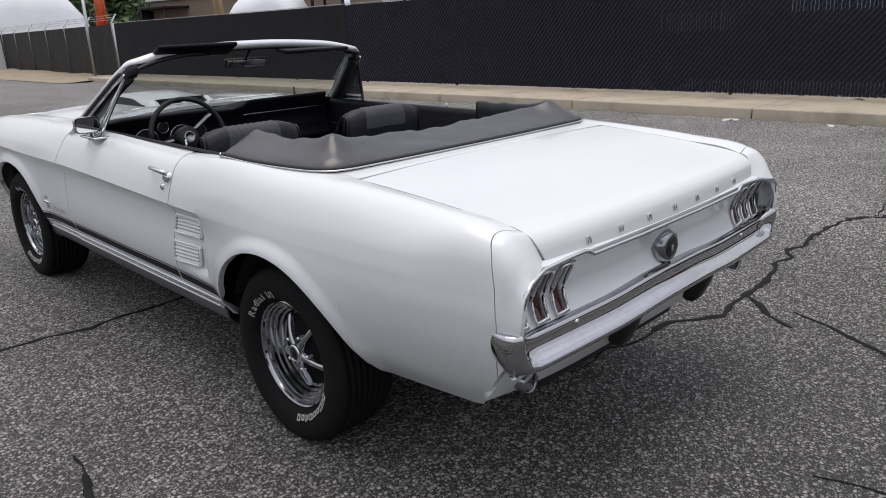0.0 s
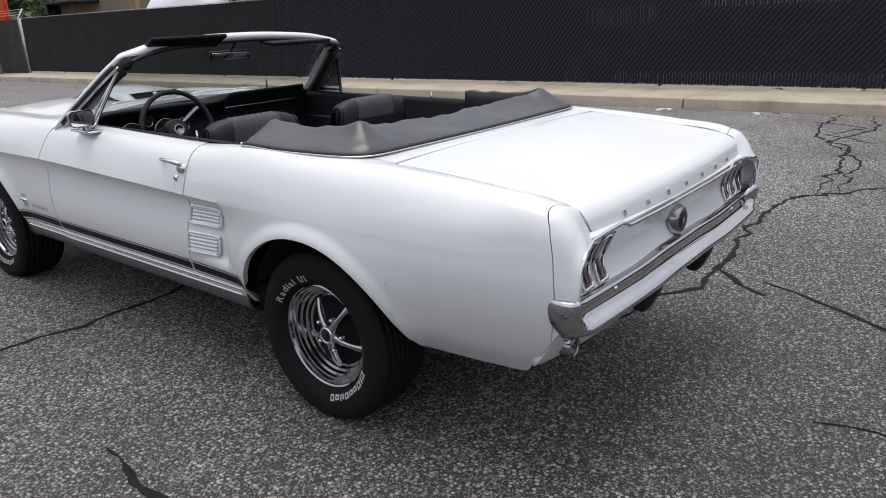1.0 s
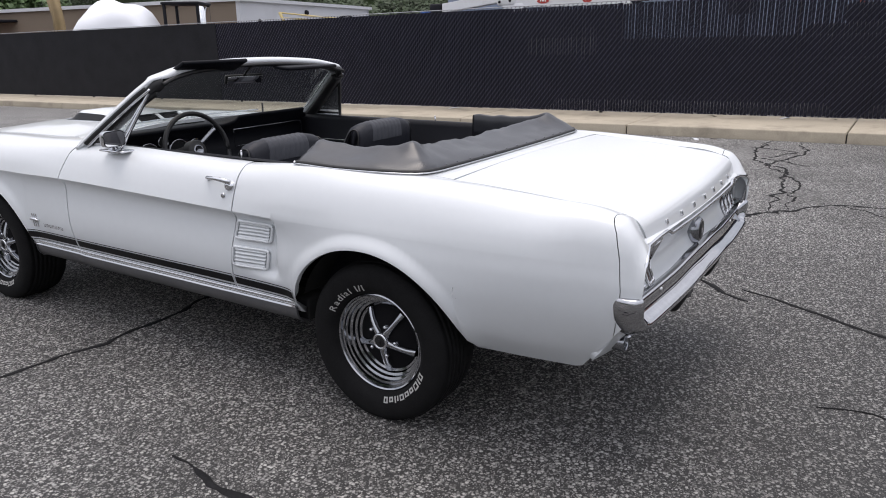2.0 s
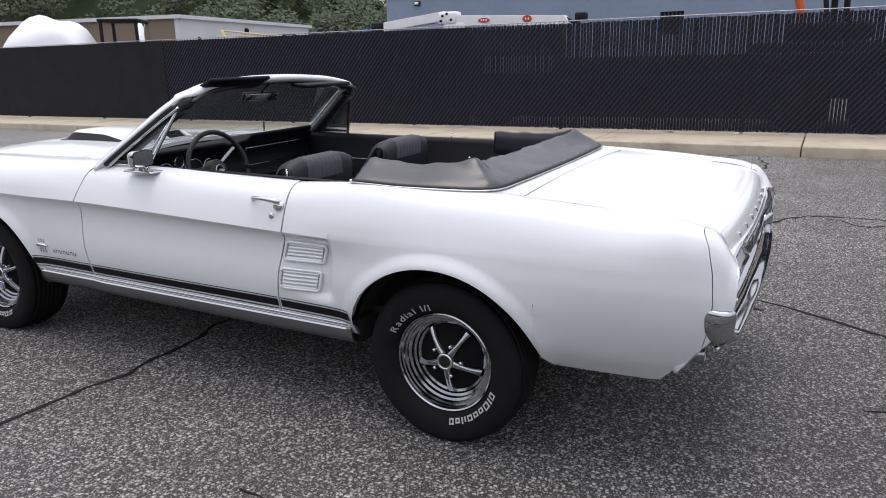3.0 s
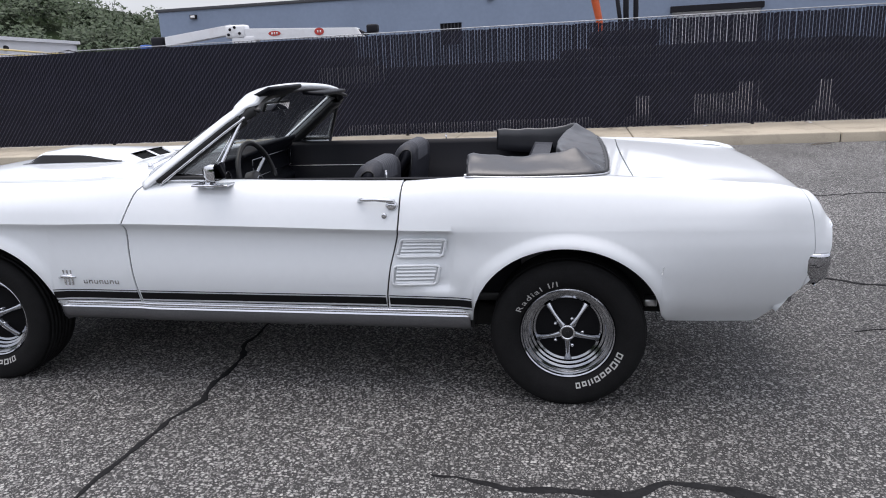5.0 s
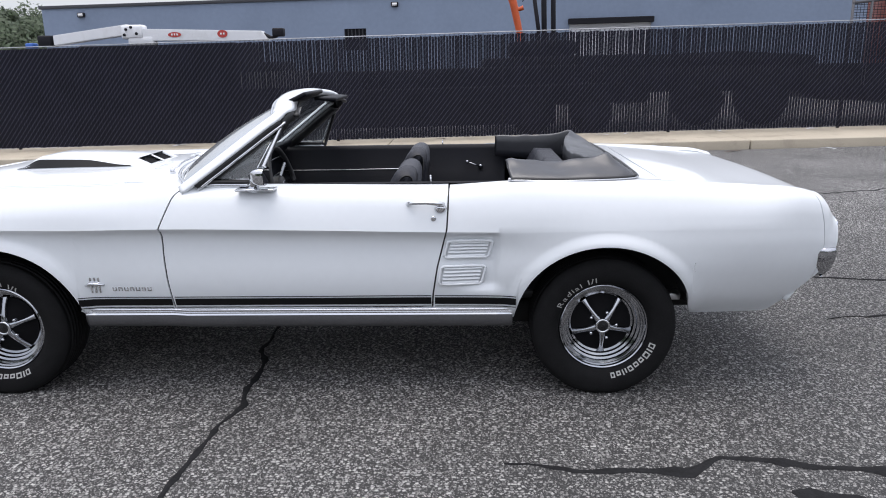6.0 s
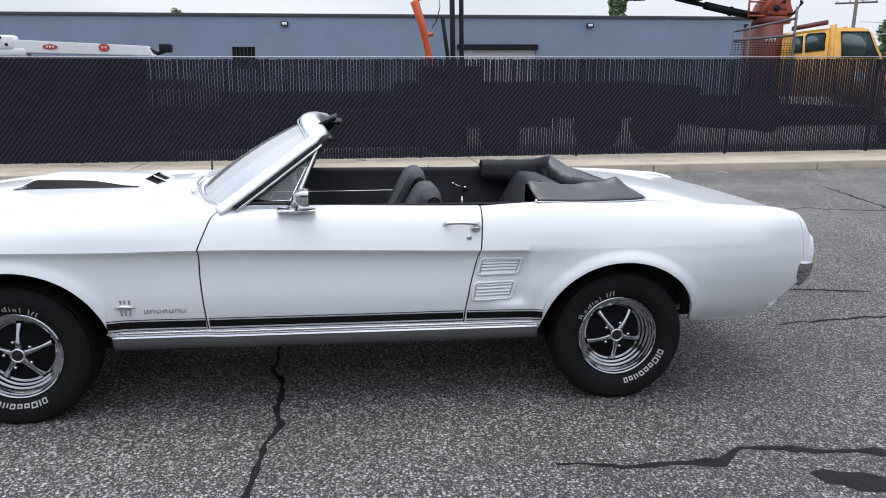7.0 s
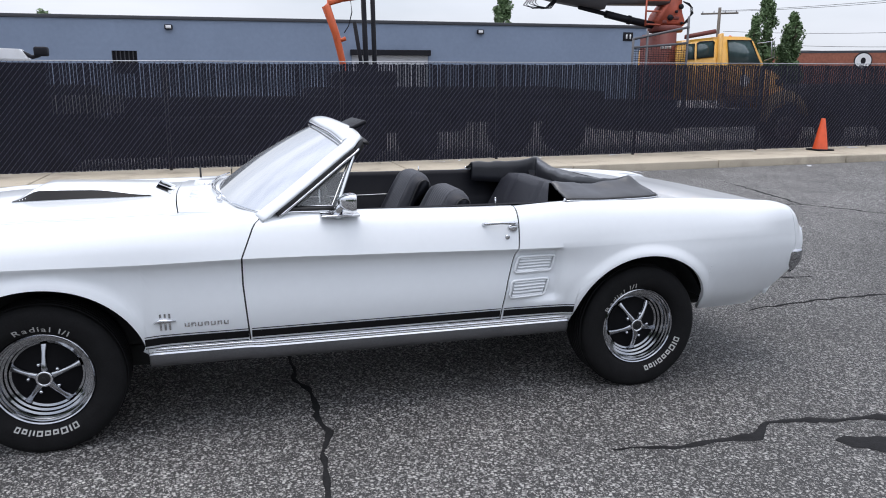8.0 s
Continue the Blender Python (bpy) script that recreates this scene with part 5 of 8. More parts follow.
bm = bmesh.new()
rows = []
N = 96
for k in range(N + 1):
    f = k / N
    p = bumper_path(f)
    d = (bumper_path(min(1, f + 0.004)) - bumper_path(max(0, f - 0.004))).normalized()
    o = Vector((d.y, -d.x, 0))
    if o.y > 0 and abs(p.x) < 0.7:
        o = -o
    e = smooth01((abs(p.x) - 0.730) / 0.055)
    lift = 0.010 * (1 - smooth01((abs(p.x) - 0.10) / 0.28))
    bump_out = [(-0.03, 0.662), (-0.012, 0.663), (-0.004, 0.659), (-0.001, 0.650), (0.0, 0.640), (0.0, 0.628), (-0.002, 0.614), (-0.005, 0.600), (-0.010, 0.586), (-0.018, 0.570), (-0.028, 0.553), (-0.040, 0.537), (-0.055, 0.526)]
    prof = [(-0.085, 0.630), (-0.052, 0.629), (-0.045, 0.624), (-0.044, 0.611), (-0.043, 0.598), (-0.040, 0.588), (-0.030, 0.579), (-0.016, 0.572), (-0.004, 0.565), (0.002, 0.557), (-0.002, 0.548), (-0.020, 0.540), (-0.060, 0.538)]
    rows.append([p + o * (a + (c - a) * e) + UP * (z + lift + (d - z) * e) for (a, z), (c, d) in zip(prof, bump_out)])
grid(bm, rows)
bm.normal_update()
if sum(f.normal.y for f in bm.faces) > 0:
    bmesh.ops.reverse_faces(bm, faces=bm.faces)
rim_in(bm, 0.006)
bumper = part("rear_bumper", bm, M["bumper_chrome"], car, "chrome rear bumper wrapping round the corners")
for x in (-0.255, 0.215):
    bm = bmesh.new()
    rows = []
    for y, z, d, w in ((-1.022, 0.572, 0.05, 0.020), (-1.020, 0.548, 0.06, 0.025), (-1.006, 0.505, 0.06, 0.027), (-0.980, 0.452, 0.05, 0.026), (-0.968, 0.440, 0.03, 0.020)):
        rows.append([(x - w, y + d, z), (x - w, y + 0.008, z), (x - w * 0.7, y, z), (x + w * 0.7, y, z), (x + w, y + 0.008, z), (x + w, y + d, z), (x - w, y + d, z)])
    grid(bm, rows)
    bmesh.ops.remove_doubles(bm, verts=bm.verts, dist=1e-5)
    bmesh.ops.holes_fill(bm, edges=[e for e in bm.edges if e.is_boundary], sides=0)
    bmesh.ops.recalc_face_normals(bm, faces=bm.faces)
    part("bumper_guard", bm, M["trim"], bumper, "black rubber-faced bumper guard")
for x in (-0.52, 0.52):
    bm = bmesh.new()
    lathe(bm, [(0.009, -0.004), (0.008, 0.002), (0.001, 0.004)], 14)
    bmesh.ops.recalc_face_normals(bm, faces=bm.faces)
    bmesh.ops.transform(bm, matrix=Matrix.Translation((x, -0.981, 0.610)) @ Matrix.Rotation(radians(-90), 4, "Z"), verts=bm.verts)
    part("bumper_bolt", bm, M["steel"], bumper)
bm = bmesh.new()
grid(bm, [[(x, -0.985 + 0.10 * ((0.57 - z) / 0.17) ** 1.3 + 0.05 * (abs(x) / 0.72) ** 4, z) for z in np.linspace(0.40, 0.57, 8)] for x in np.linspace(-0.735, 0.735, 25)])
bm.normal_update()
if sum(f.normal.y for f in bm.faces) > 0:
    bmesh.ops.reverse_faces(bm, faces=bm.faces)
rim_in(bm, 0.02)
part("rear_valance", bm, M["paint"], car, "white valance panel below the bumper")
for x in (-0.63, 0.69):
    bm = bmesh.new()
    lathe(bm, [(0.022, -0.20), (0.029, -0.02), (0.032, 0.045), (0.029, 0.047), (0.026, 0.040), (0.024, -0.05), (0.001, -0.06)], 24)
    bmesh.ops.recalc_face_normals(bm, faces=bm.faces)
    bmesh.ops.transform(bm, matrix=Matrix.Translation((x, -0.862, 0.440)) @ Matrix.Rotation(radians(-90), 4, "Z"), verts=bm.verts)
    part("exhaust_tip", bm, M["dark_chrome"], car, "bright exhaust tip")

# ---- folded-top boot cover ----
OUT = [(-0.768, 0.415), (-0.762, 0.25), (-0.745, 0.05), (-0.715, -0.09), (-0.655, -0.148), (-0.50, -0.160), (-0.25, -0.168), (0, -0.170)]
INN = [(-0.612, 0.432), (-0.606, 0.30), (-0.602, 0.16), (-0.600, 0.03), (-0.575, -0.018), (-0.47, 0.02), (-0.24, 0.055), (0, 0.065)]
OUT = OUT + [(-x, y) for x, y in OUT[-2::-1]]
INN = INN + [(-x, y) for x, y in INN[-2::-1]]


def spline(pts, f):
    x = f * (len(pts) - 1)
    i = min(len(pts) - 2, int(x))
    p0, p1, p2, p3 = (Vector(pts[max(0, min(len(pts) - 1, i + k))]) for k in (-1, 0, 1, 2))
    t = x - i
    return 0.5 * (2 * p1 + (p2 - p0) * t + (2 * p0 - 5 * p1 + 4 * p2 - p3) * t * t + (3 * p1 - p0 - 3 * p2 + p3) * t**3)


bm = bmesh.new()
rows = []
NB = 96
for k in range(NB + 1):
    f = k / NB
    o, i = spline(OUT, f), spline(INN, f)
    ridge = interp([0, 0.02, 0.12, 0.2, 0.27, 0.30, 0.36, 0.43, 0.5, 0.57, 0.64, 0.70, 0.73, 0.8, 0.9, 0.98, 1], [0.060, 0.069, 0.067, 0.080, 0.094, 0.092, 0.068, 0.052, 0.046, 0.051, 0.064, 0.082, 0.086, 0.074, 0.060, 0.054, 0.048], f)
    row = []
    for w, h in ((-0.02, 0.000), (0.0, 0.05), (0.06, 0.18), (0.16, 0.31), (0.28, 0.43), (0.42, 0.55), (0.55, 0.66), (0.68, 0.78), (0.79, 0.89), (0.88, 0.975), (0.93, 1.0), (0.975, 0.98), (1.0, 0.85), (1.015, 0.2), (1.02, -0.6), (1.02, -1.3)):
        p = o.lerp(i, w)
        wr = 0.008 * noise.noise((p.x * 9, p.y * 9, f * 3)) + 0.0045 * noise.noise((p.x * 26, p.y * 22, 1.7)) - 0.005 * abs(noise.noise((p.x * 5 + p.y * 7, p.y * 3, 8.1)))
        for bx, by, bh in ((-0.615, -0.03, 0.012), (-0.63, 0.415, 0.010), (0.62, -0.02, 0.010), (0.45, 0.0, 0.006)):
            wr += bh * math.exp(-((p.x - bx) ** 2 + (p.y - by) ** 2) / 0.0012)
        z0 = 0.962 + 0.006 * smooth01((p.y - 0.2) / 0.2)
        row.append((p.x, p.y, z0 + h * ridge + wr * max(0, min(1, h * 2))))
    rows.append(row)
grid(bm, rows)
bm.normal_update()
if sum(f.normal.z for f in bm.faces) < 0:
    bmesh.ops.reverse_faces(bm, faces=bm.faces)
bmesh.ops.holes_fill(bm, edges=[e for e in bm.edges if e.is_boundary], sides=0)
boot = part("boot_cover", bm, M["boot_vinyl"], car, "creased black vinyl boot cover over the folded top")
bm = bmesh.new()
tube(bm, [(*spline(OUT, f), 0.966 + 0.006 * smooth01((spline(OUT, f).y - 0.2) / 0.2)) for f in np.linspace(0, 1, 70)], 0.009, 6)
part("edge_binding", bm, M["trim"], boot, "black edge binding")
bm = bmesh.new()
pts = []
for f in np.linspace(0.0, 1, 70):
    q = spline(OUT, f)
    d = (spline(OUT, min(1, f + 0.005)) - spline(OUT, max(0, f - 0.005))).normalized()
    o = Vector((d.y, -d.x)) if Vector((d.y, -d.x)).dot(q - Vector((0, 0.3))) > 0 else Vector((-d.y, d.x))
    pts.append((q.x + o.x * 0.013, q.y + o.y * 0.013, 0.963 + 0.006 * smooth01((q.y - 0.2) / 0.2)))
tube(bm, pts, 0.003, 6)
part("edge_moulding", bm, M["chrome"], boot, "thin bright moulding round the cover")
for f in np.linspace(0.28, 0.72, 17):
    bm = bmesh.new()
    p = spline(OUT, f)
    bmesh.ops.create_uvsphere(bm, u_segments=8, v_segments=5, radius=0.0028, matrix=Matrix.Translation((p.x * 0.988, p.y + 0.010, 0.975)))
    part("snap", bm, M["dark_chrome"], boot)
for s in (-1, 1):
    bm = bmesh.new()
    bmesh.ops.create_uvsphere(bm, u_segments=12, v_segments=8, radius=0.0075, matrix=Matrix.Translation((s * 0.772, 0.418, 0.972)))
    part("corner_snap", bm, M["chrome"], boot)

# ---- cabin ----
for s in (-1, 1):
    bm = bmesh.new()
    grid(bm, [[(s * 0.745, y, 0.956), (s * 0.735, y, 0.962), (s * 0.712, y, 0.958), (s * 0.700, y, 0.935), (s * 0.690, y, 0.80), (s * 0.665, y, 0.78), (s * 0.66, y, 0.42)] for y in np.linspace(0.20, 1.86, 14)], flip=s > 0)
    part("side_lining", bm, M["vinyl"], car, "black door and side trim panels")
for s in (-1, 1):
    bm = bmesh.new()
    tube(bm, [(s * 0.692, y, 0.815 + 0.004 * math.sin(y * 3)) for y in np.linspace(0.95, 1.80, 16)], 0.003, 6)
    tube(bm, [(s * 0.683, y, 0.70) for y in np.linspace(0.75, 1.75, 12)], 0.004, 6)
    part("door_trim_strip", bm, M["steel"], car, "thin bright strip on the door trim")
    bm = bmesh.new()
    tube(bm, [(s * 0.735, 0.76, 0.95), (s * 0.735, 0.762, 0.985)], 0.004, 8)
    bmesh.ops.create_uvsphere(bm, u_segments=8, v_segments=6, radius=0.005, matrix=Matrix.Translation((s * 0.735, 0.762, 0.986)))
    part("lock_pin", bm, M["chrome"], car)
    bm = bmesh.new()
    tube(bm, [(s * 0.692, 0.52, 0.825), (s * 0.672, 0.52, 0.825)], 0.014, 12)
    tube(bm, [(s * 0.668, 0.52, 0.825), (s * 0.663, 0.60, 0.855)], 0.005, 8)
    bmesh.ops.create_uvsphere(bm, u_segments=10, v_segments=6, radius=0.012, matrix=Matrix.Translation((s * 0.656, 0.605, 0.858)))
    part("window_crank", bm, M["dark_chrome"], car, "bright window crank")
bm = bmesh.new()
box(bm, -0.68, 0.68, 0.10, 2.0, 0.40, 0.44, 0.01)
part("carpet", bm, M["trim"], car, "black carpet")


def padded(bm, x0, x1, y0, y1, z0, z1, r, m=None):
    """A cushion: a box with large round edges."""
    return box(bm, x0, x1, y0, y1, z0, z1, r, m)


BACKREST = [(1.13, 0.55), (1.085, 0.66), (1.035, 0.77), (0.986, 0.87), (0.955, 0.93), (0.934, 0.968), (0.915, 0.989), (0.890, 0.999), (0.866, 0.998), (0.846, 0.986), (0.835, 0.958), (0.836, 0.90), (0.848, 0.80), (0.868, 0.68), (0.89, 0.55)]


def build_seat(x):
    """A bucket seat: side bolsters, pleated centre running over the top."""
    bm = bmesh.new()
    rows = []
    for u in np.linspace(-1, 1, 25):
        a = abs(u)
        shrink = smooth01((a - 0.86) / 0.14)
        drop = 0.020 * smooth01((a - 0.55) / 0.45)
        row = []
        for y, z in BACKREST:
            f = (z - 0.55) / 0.445
            cy = 0.97 - 0.10 * f
            puff = 0.010 * smooth01((a - 0.58) / 0.1) * (1 - shrink) * (1 if y > cy else 0)
            row.append((x + u * (0.260 - 0.022 * f * f), cy + (y + puff - cy) * (1 - 0.45 * shrink), z - drop * f - 0.02 * shrink * f))
        rows.append(row)
    grid(bm, rows)
    bmesh.ops.holes_fill(bm, edges=[e for e in bm.edges if e.is_boundary], sides=0)
    bmesh.ops.recalc_face_normals(bm, faces=bm.faces)
    seat = part("front_seat", bm, M["seat_vinyl"], car, "dark navy vinyl bucket seat with a pleated centre")
    bm = bmesh.new()
    padded(bm, x - 0.25, x + 0.25, 0.90, 1.36, 0.46, 0.62, 0.05)
    part("seat_cushion", bm, M["seat_vinyl"], seat)
    bm = bmesh.new()
    rows = []
    pts = [Vector((0, *q)) for q in BACKREST[1:12]]
    for i, p in enumerate(pts):
        d = (pts[min(len(pts) - 1, i + 1)] - pts[max(0, i - 1)]).normalized()
        n = Vector((0, d.z, -d.y))
        f = (p.z - 0.55) / 0.445
        rows.append([(x + u * (0.150 - 0.025 * f), p.y + n.y * (0.001 + 0.0035 * abs(math.sin(u * 4 * math.pi)) ** 0.6), p.z - 0.020 * smooth01((abs(u) * 0.6 - 0.55) / 0.45) * f + n.z * (0.001 + 0.0035 * abs(math.sin(u * 4 * math.pi)) ** 0.6)) for u in np.linspace(-1, 1, 65)])
    grid(bm, rows)
    bm.normal_update()
    if sum(q.normal.y for q in bm.faces) < 0:
        bmesh.ops.reverse_faces(bm, faces=bm.faces)
    part("seat_insert", bm, M["seat_insert"], seat, "grey pleated seat insert")
    for u in (-1, 1):
        bm = bmesh.new()
        tube(bm, [(x + u * (0.254 - 0.022 * ((z - 0.55) / 0.445) ** 2), 0.97 - 0.10 * (z - 0.55) / 0.445 + (y - 0.97 + 0.10 * (z - 0.55) / 0.445) * 0.72, z - 0.030 * (z - 0.55) / 0.445) for y, z in BACKREST[1:13]], 0.004, 6)
        part("seat_piping", bm, M["trim"], seat)


build_seat(-0.380)
build_seat(0.37)
bm = bmesh.new()
rows = []
for f in np.linspace(0, 1, 10):
    z, y = 0.60 + 0.36 * f, 0.36 - 0.17 * f
    rows.append([(xx, y + 0.03 * (abs(xx) / 0.605) ** 6 - 0.012 * (abs(math.sin(xx * 16)) < 0.12), z - 0.05 * smooth01((abs(xx) - 0.50) / 0.11) * f) for xx in np.linspace(-0.605, 0.605, 41)])
rows.append([(xx, 0.10, 0.955 - 0.05 * smooth01((abs(xx) - 0.50) / 0.11)) for xx in np.linspace(-0.605, 0.605, 41)])
grid(bm, rows, flip=True)
bm.normal_update()
if sum(f.normal.y for f in bm.faces) < 0:
    bmesh.ops.reverse_faces(bm, faces=bm.faces)
rear_seat = part("rear_seat", bm, M["seat_vinyl"], car, "black vinyl rear bench")
bm = bmesh.new()
padded(bm, -0.56, 0.56, 0.26, 0.70, 0.44, 0.62, 0.05)
part("bench_cushion", bm, M["seat_vinyl"], rear_seat)
bm = bmesh.new()
box(bm, -0.13, 0.13, 0.95, 1.75, 0.44, 0.60, 0.03)
part("console", bm, M["vinyl"], car)

# dashboard with hooded binnacle
bm = bmesh.new()
rows = []
for x in np.linspace(-0.70, 0.70, 43):
    lift = 0.018 * (smooth01((x + 0.66) / 0.05) * smooth01((-0.06 - x) / 0.05)) + 0.044 * (smooth01((x - 0.03) / 0.08) * smooth01((0.68 - x) / 0.05))
    pull = 0.05 * (lift > 0.008)
    gy = glass_base(x / 0.745) - 0.05
    rows.append([(x, gy, 0.962), (x, min(1.90, gy - 0.02), 0.970 + lift * 0.4), (x, 1.76 - pull, 0.972 + lift), (x, 1.755 - pull, 0.965 + lift), (x, 1.757 - pull, 0.950 + lift), (x, 1.80, 0.93), (x, 1.785, 0.80), (x, 1.74, 0.775), (x, 1.74, 0.74), (x, 1.84, 0.70), (x, 1.86, 0.45)])
grid(bm, rows)
bm.normal_update()
if sum(f.normal.y for f in bm.faces) > 0:
    bmesh.ops.reverse_faces(bm, faces=bm.faces)
dash = part("dashboard", bm, M["vinyl"], car, "black padded dashboard")
for x, z, r in ((-0.60, 0.86, 0.040), (-0.47, 0.855, 0.066), (-0.28, 0.855, 0.066), (-0.375, 0.915, 0.032), (-0.175, 0.87, 0.040)):
    bm = bmesh.new()
    lathe(bm, [(r, -0.01), (r, 0.014), (r * 0.92, 0.018), (r * 0.88, 0.010)], 28)
    bmesh.ops.recalc_face_normals(bm, faces=bm.faces)
    bmesh.ops.transform(bm, matrix=Matrix.Translation((x, 1.785, z)) @ Matrix.Rotation(radians(-90), 4, "Z"), verts=bm.verts)
    g = part("gauge_ring", bm, M["chrome"], dash, "bright gauge ring")
    bm = bmesh.new()
    lathe(bm, [(r * 0.9, 0.008), (0.001, 0.009)], 24)
    for a in np.linspace(-2.2, 2.2, 9):
        box(bm, 0.0095, 0.0105, r * 0.66, r * 0.82, -0.0012, 0.0012, 0, Matrix.Rotation(a + math.pi / 2, 4, "X"))
    bmesh.ops.recalc_face_normals(bm, faces=bm.faces)
    bmesh.ops.transform(bm, matrix=Matrix.Translation((x, 1.785, z)) @ Matrix.Rotation(radians(-90), 4, "Z"), verts=bm.verts)
    part("gauge_face", bm, M["black_paint"], dash)
bm = bmesh.new()
tube(bm, [(0.09, 1.752, 0.93), (0.63, 1.752, 0.93), (0.645, 1.752, 0.915), (0.645, 1.752, 0.83), (0.09, 1.752, 0.83)], 0.003, 6, closed=True)
part("glovebox_trim", bm, M["dark_chrome"], dash, "thin bright outline of the glove box")

# steering wheel
sm = Matrix.Translation((-0.362, 1.508, 0.887)) @ Matrix.Rotation(radians(-14), 4, "X") @ Matrix.Rotation(radians(-90), 4, "Z")
bm = bmesh.new()
tube(bm, [(0, 0.193 * math.cos(a), 0.193 * math.sin(a)) for a in np.linspace(0, 2 * math.pi, 48, endpoint=False)], 0.0125, 10, closed=True)
bmesh.ops.transform(bm, matrix=sm, verts=bm.verts)
wheel = part("steering_wheel", bm, M["trim"], car, "thin black rimmed steering wheel with bright spokes")
for a in (radians(36), radians(186), radians(282)):
    bm = bmesh.new()
    tube(bm, [(-0.03 + 0.03 * f, (0.05 + 0.13 * f) * math.cos(a), (0.05 + 0.13 * f) * math.sin(a)) for f in np.linspace(0, 1, 6)], 0.0095, 8, squash=(0.5, 1.2))
    bmesh.ops.transform(bm, matrix=sm, verts=bm.verts)
    part("wheel_spoke", bm, M["dark_chrome"], wheel)
bm = bmesh.new()
lathe(bm, [(0.058, -0.05), (0.058, -0.012), (0.050, 0.0), (0.030, 0.004), (0.001, 0.005)], 32)
bmesh.ops.recalc_face_normals(bm, faces=bm.faces)
bmesh.ops.transform(bm, matrix=sm, verts=bm.verts)
part("horn_pad", bm, M["trim"], wheel)
bm = bmesh.new()
lathe(bm, [(0.030, 0.003), (0.029, 0.007), (0.022, 0.007), (0.021, 0.005), (0.001, 0.006)], 28)
bmesh.ops.recalc_face_normals(bm, faces=bm.faces)
bmesh.ops.transform(bm, matrix=sm, verts=bm.verts)
part("horn_ring", bm, M["dark_chrome"], wheel)
bm = bmesh.new()
tube(bm, [sm @ Vector((-0.02, 0, 0)), (-0.362, 1.62, 0.868), (-0.362, 1.86, 0.80)], 0.030, 14)
part("steering_column", bm, M["trim"], car)

# inside mirror and sun visors
bm = bmesh.new()
tube(bm, [(0.01, 1.47, 1.300), (0.018, 1.52, 1.270), (0.022, 1.552, 1.238)], 0.006, 8)
box(bm, -0.115, 0.115, 0.0, 0.020, -0.0275, 0.0275, 0.010, Matrix.Translation((0.022, 1.545, 1.226)) @ Matrix.Rotation(radians(-12), 4, "Z") @ Matrix.Rotation(radians(22), 4, "X"))
part("interior_mirror", bm, M["trim"], car, "black-backed rear-view mirror")
bm = bmesh.new()
box(bm, -0.104, 0.104, -0.0045, 0.0, -0.020, 0.020, 0.001, Matrix.Translation((0.022, 1.5445, 1.226)) @ Matrix.Rotation(radians(-12), 4, "Z") @ Matrix.Rotation(radians(22), 4, "X"))
part("mirror_face", bm, M["mirror"], car)
for x0, x1, ang, yc, zc in ((-0.53, -0.13, -24, 1.395, 1.314), (0.14, 0.54, 4, 1.385, 1.283)):
    bm = bmesh.new()
    box(bm, x0, x1, -0.062, 0.062, -0.010, 0.010, 0.008, Matrix.Translation((0, yc, zc)) @ Matrix.Rotation(radians(ang), 4, "X"))
    part("sun_visor", bm, M["vinyl"], car, "folded black sun visor")

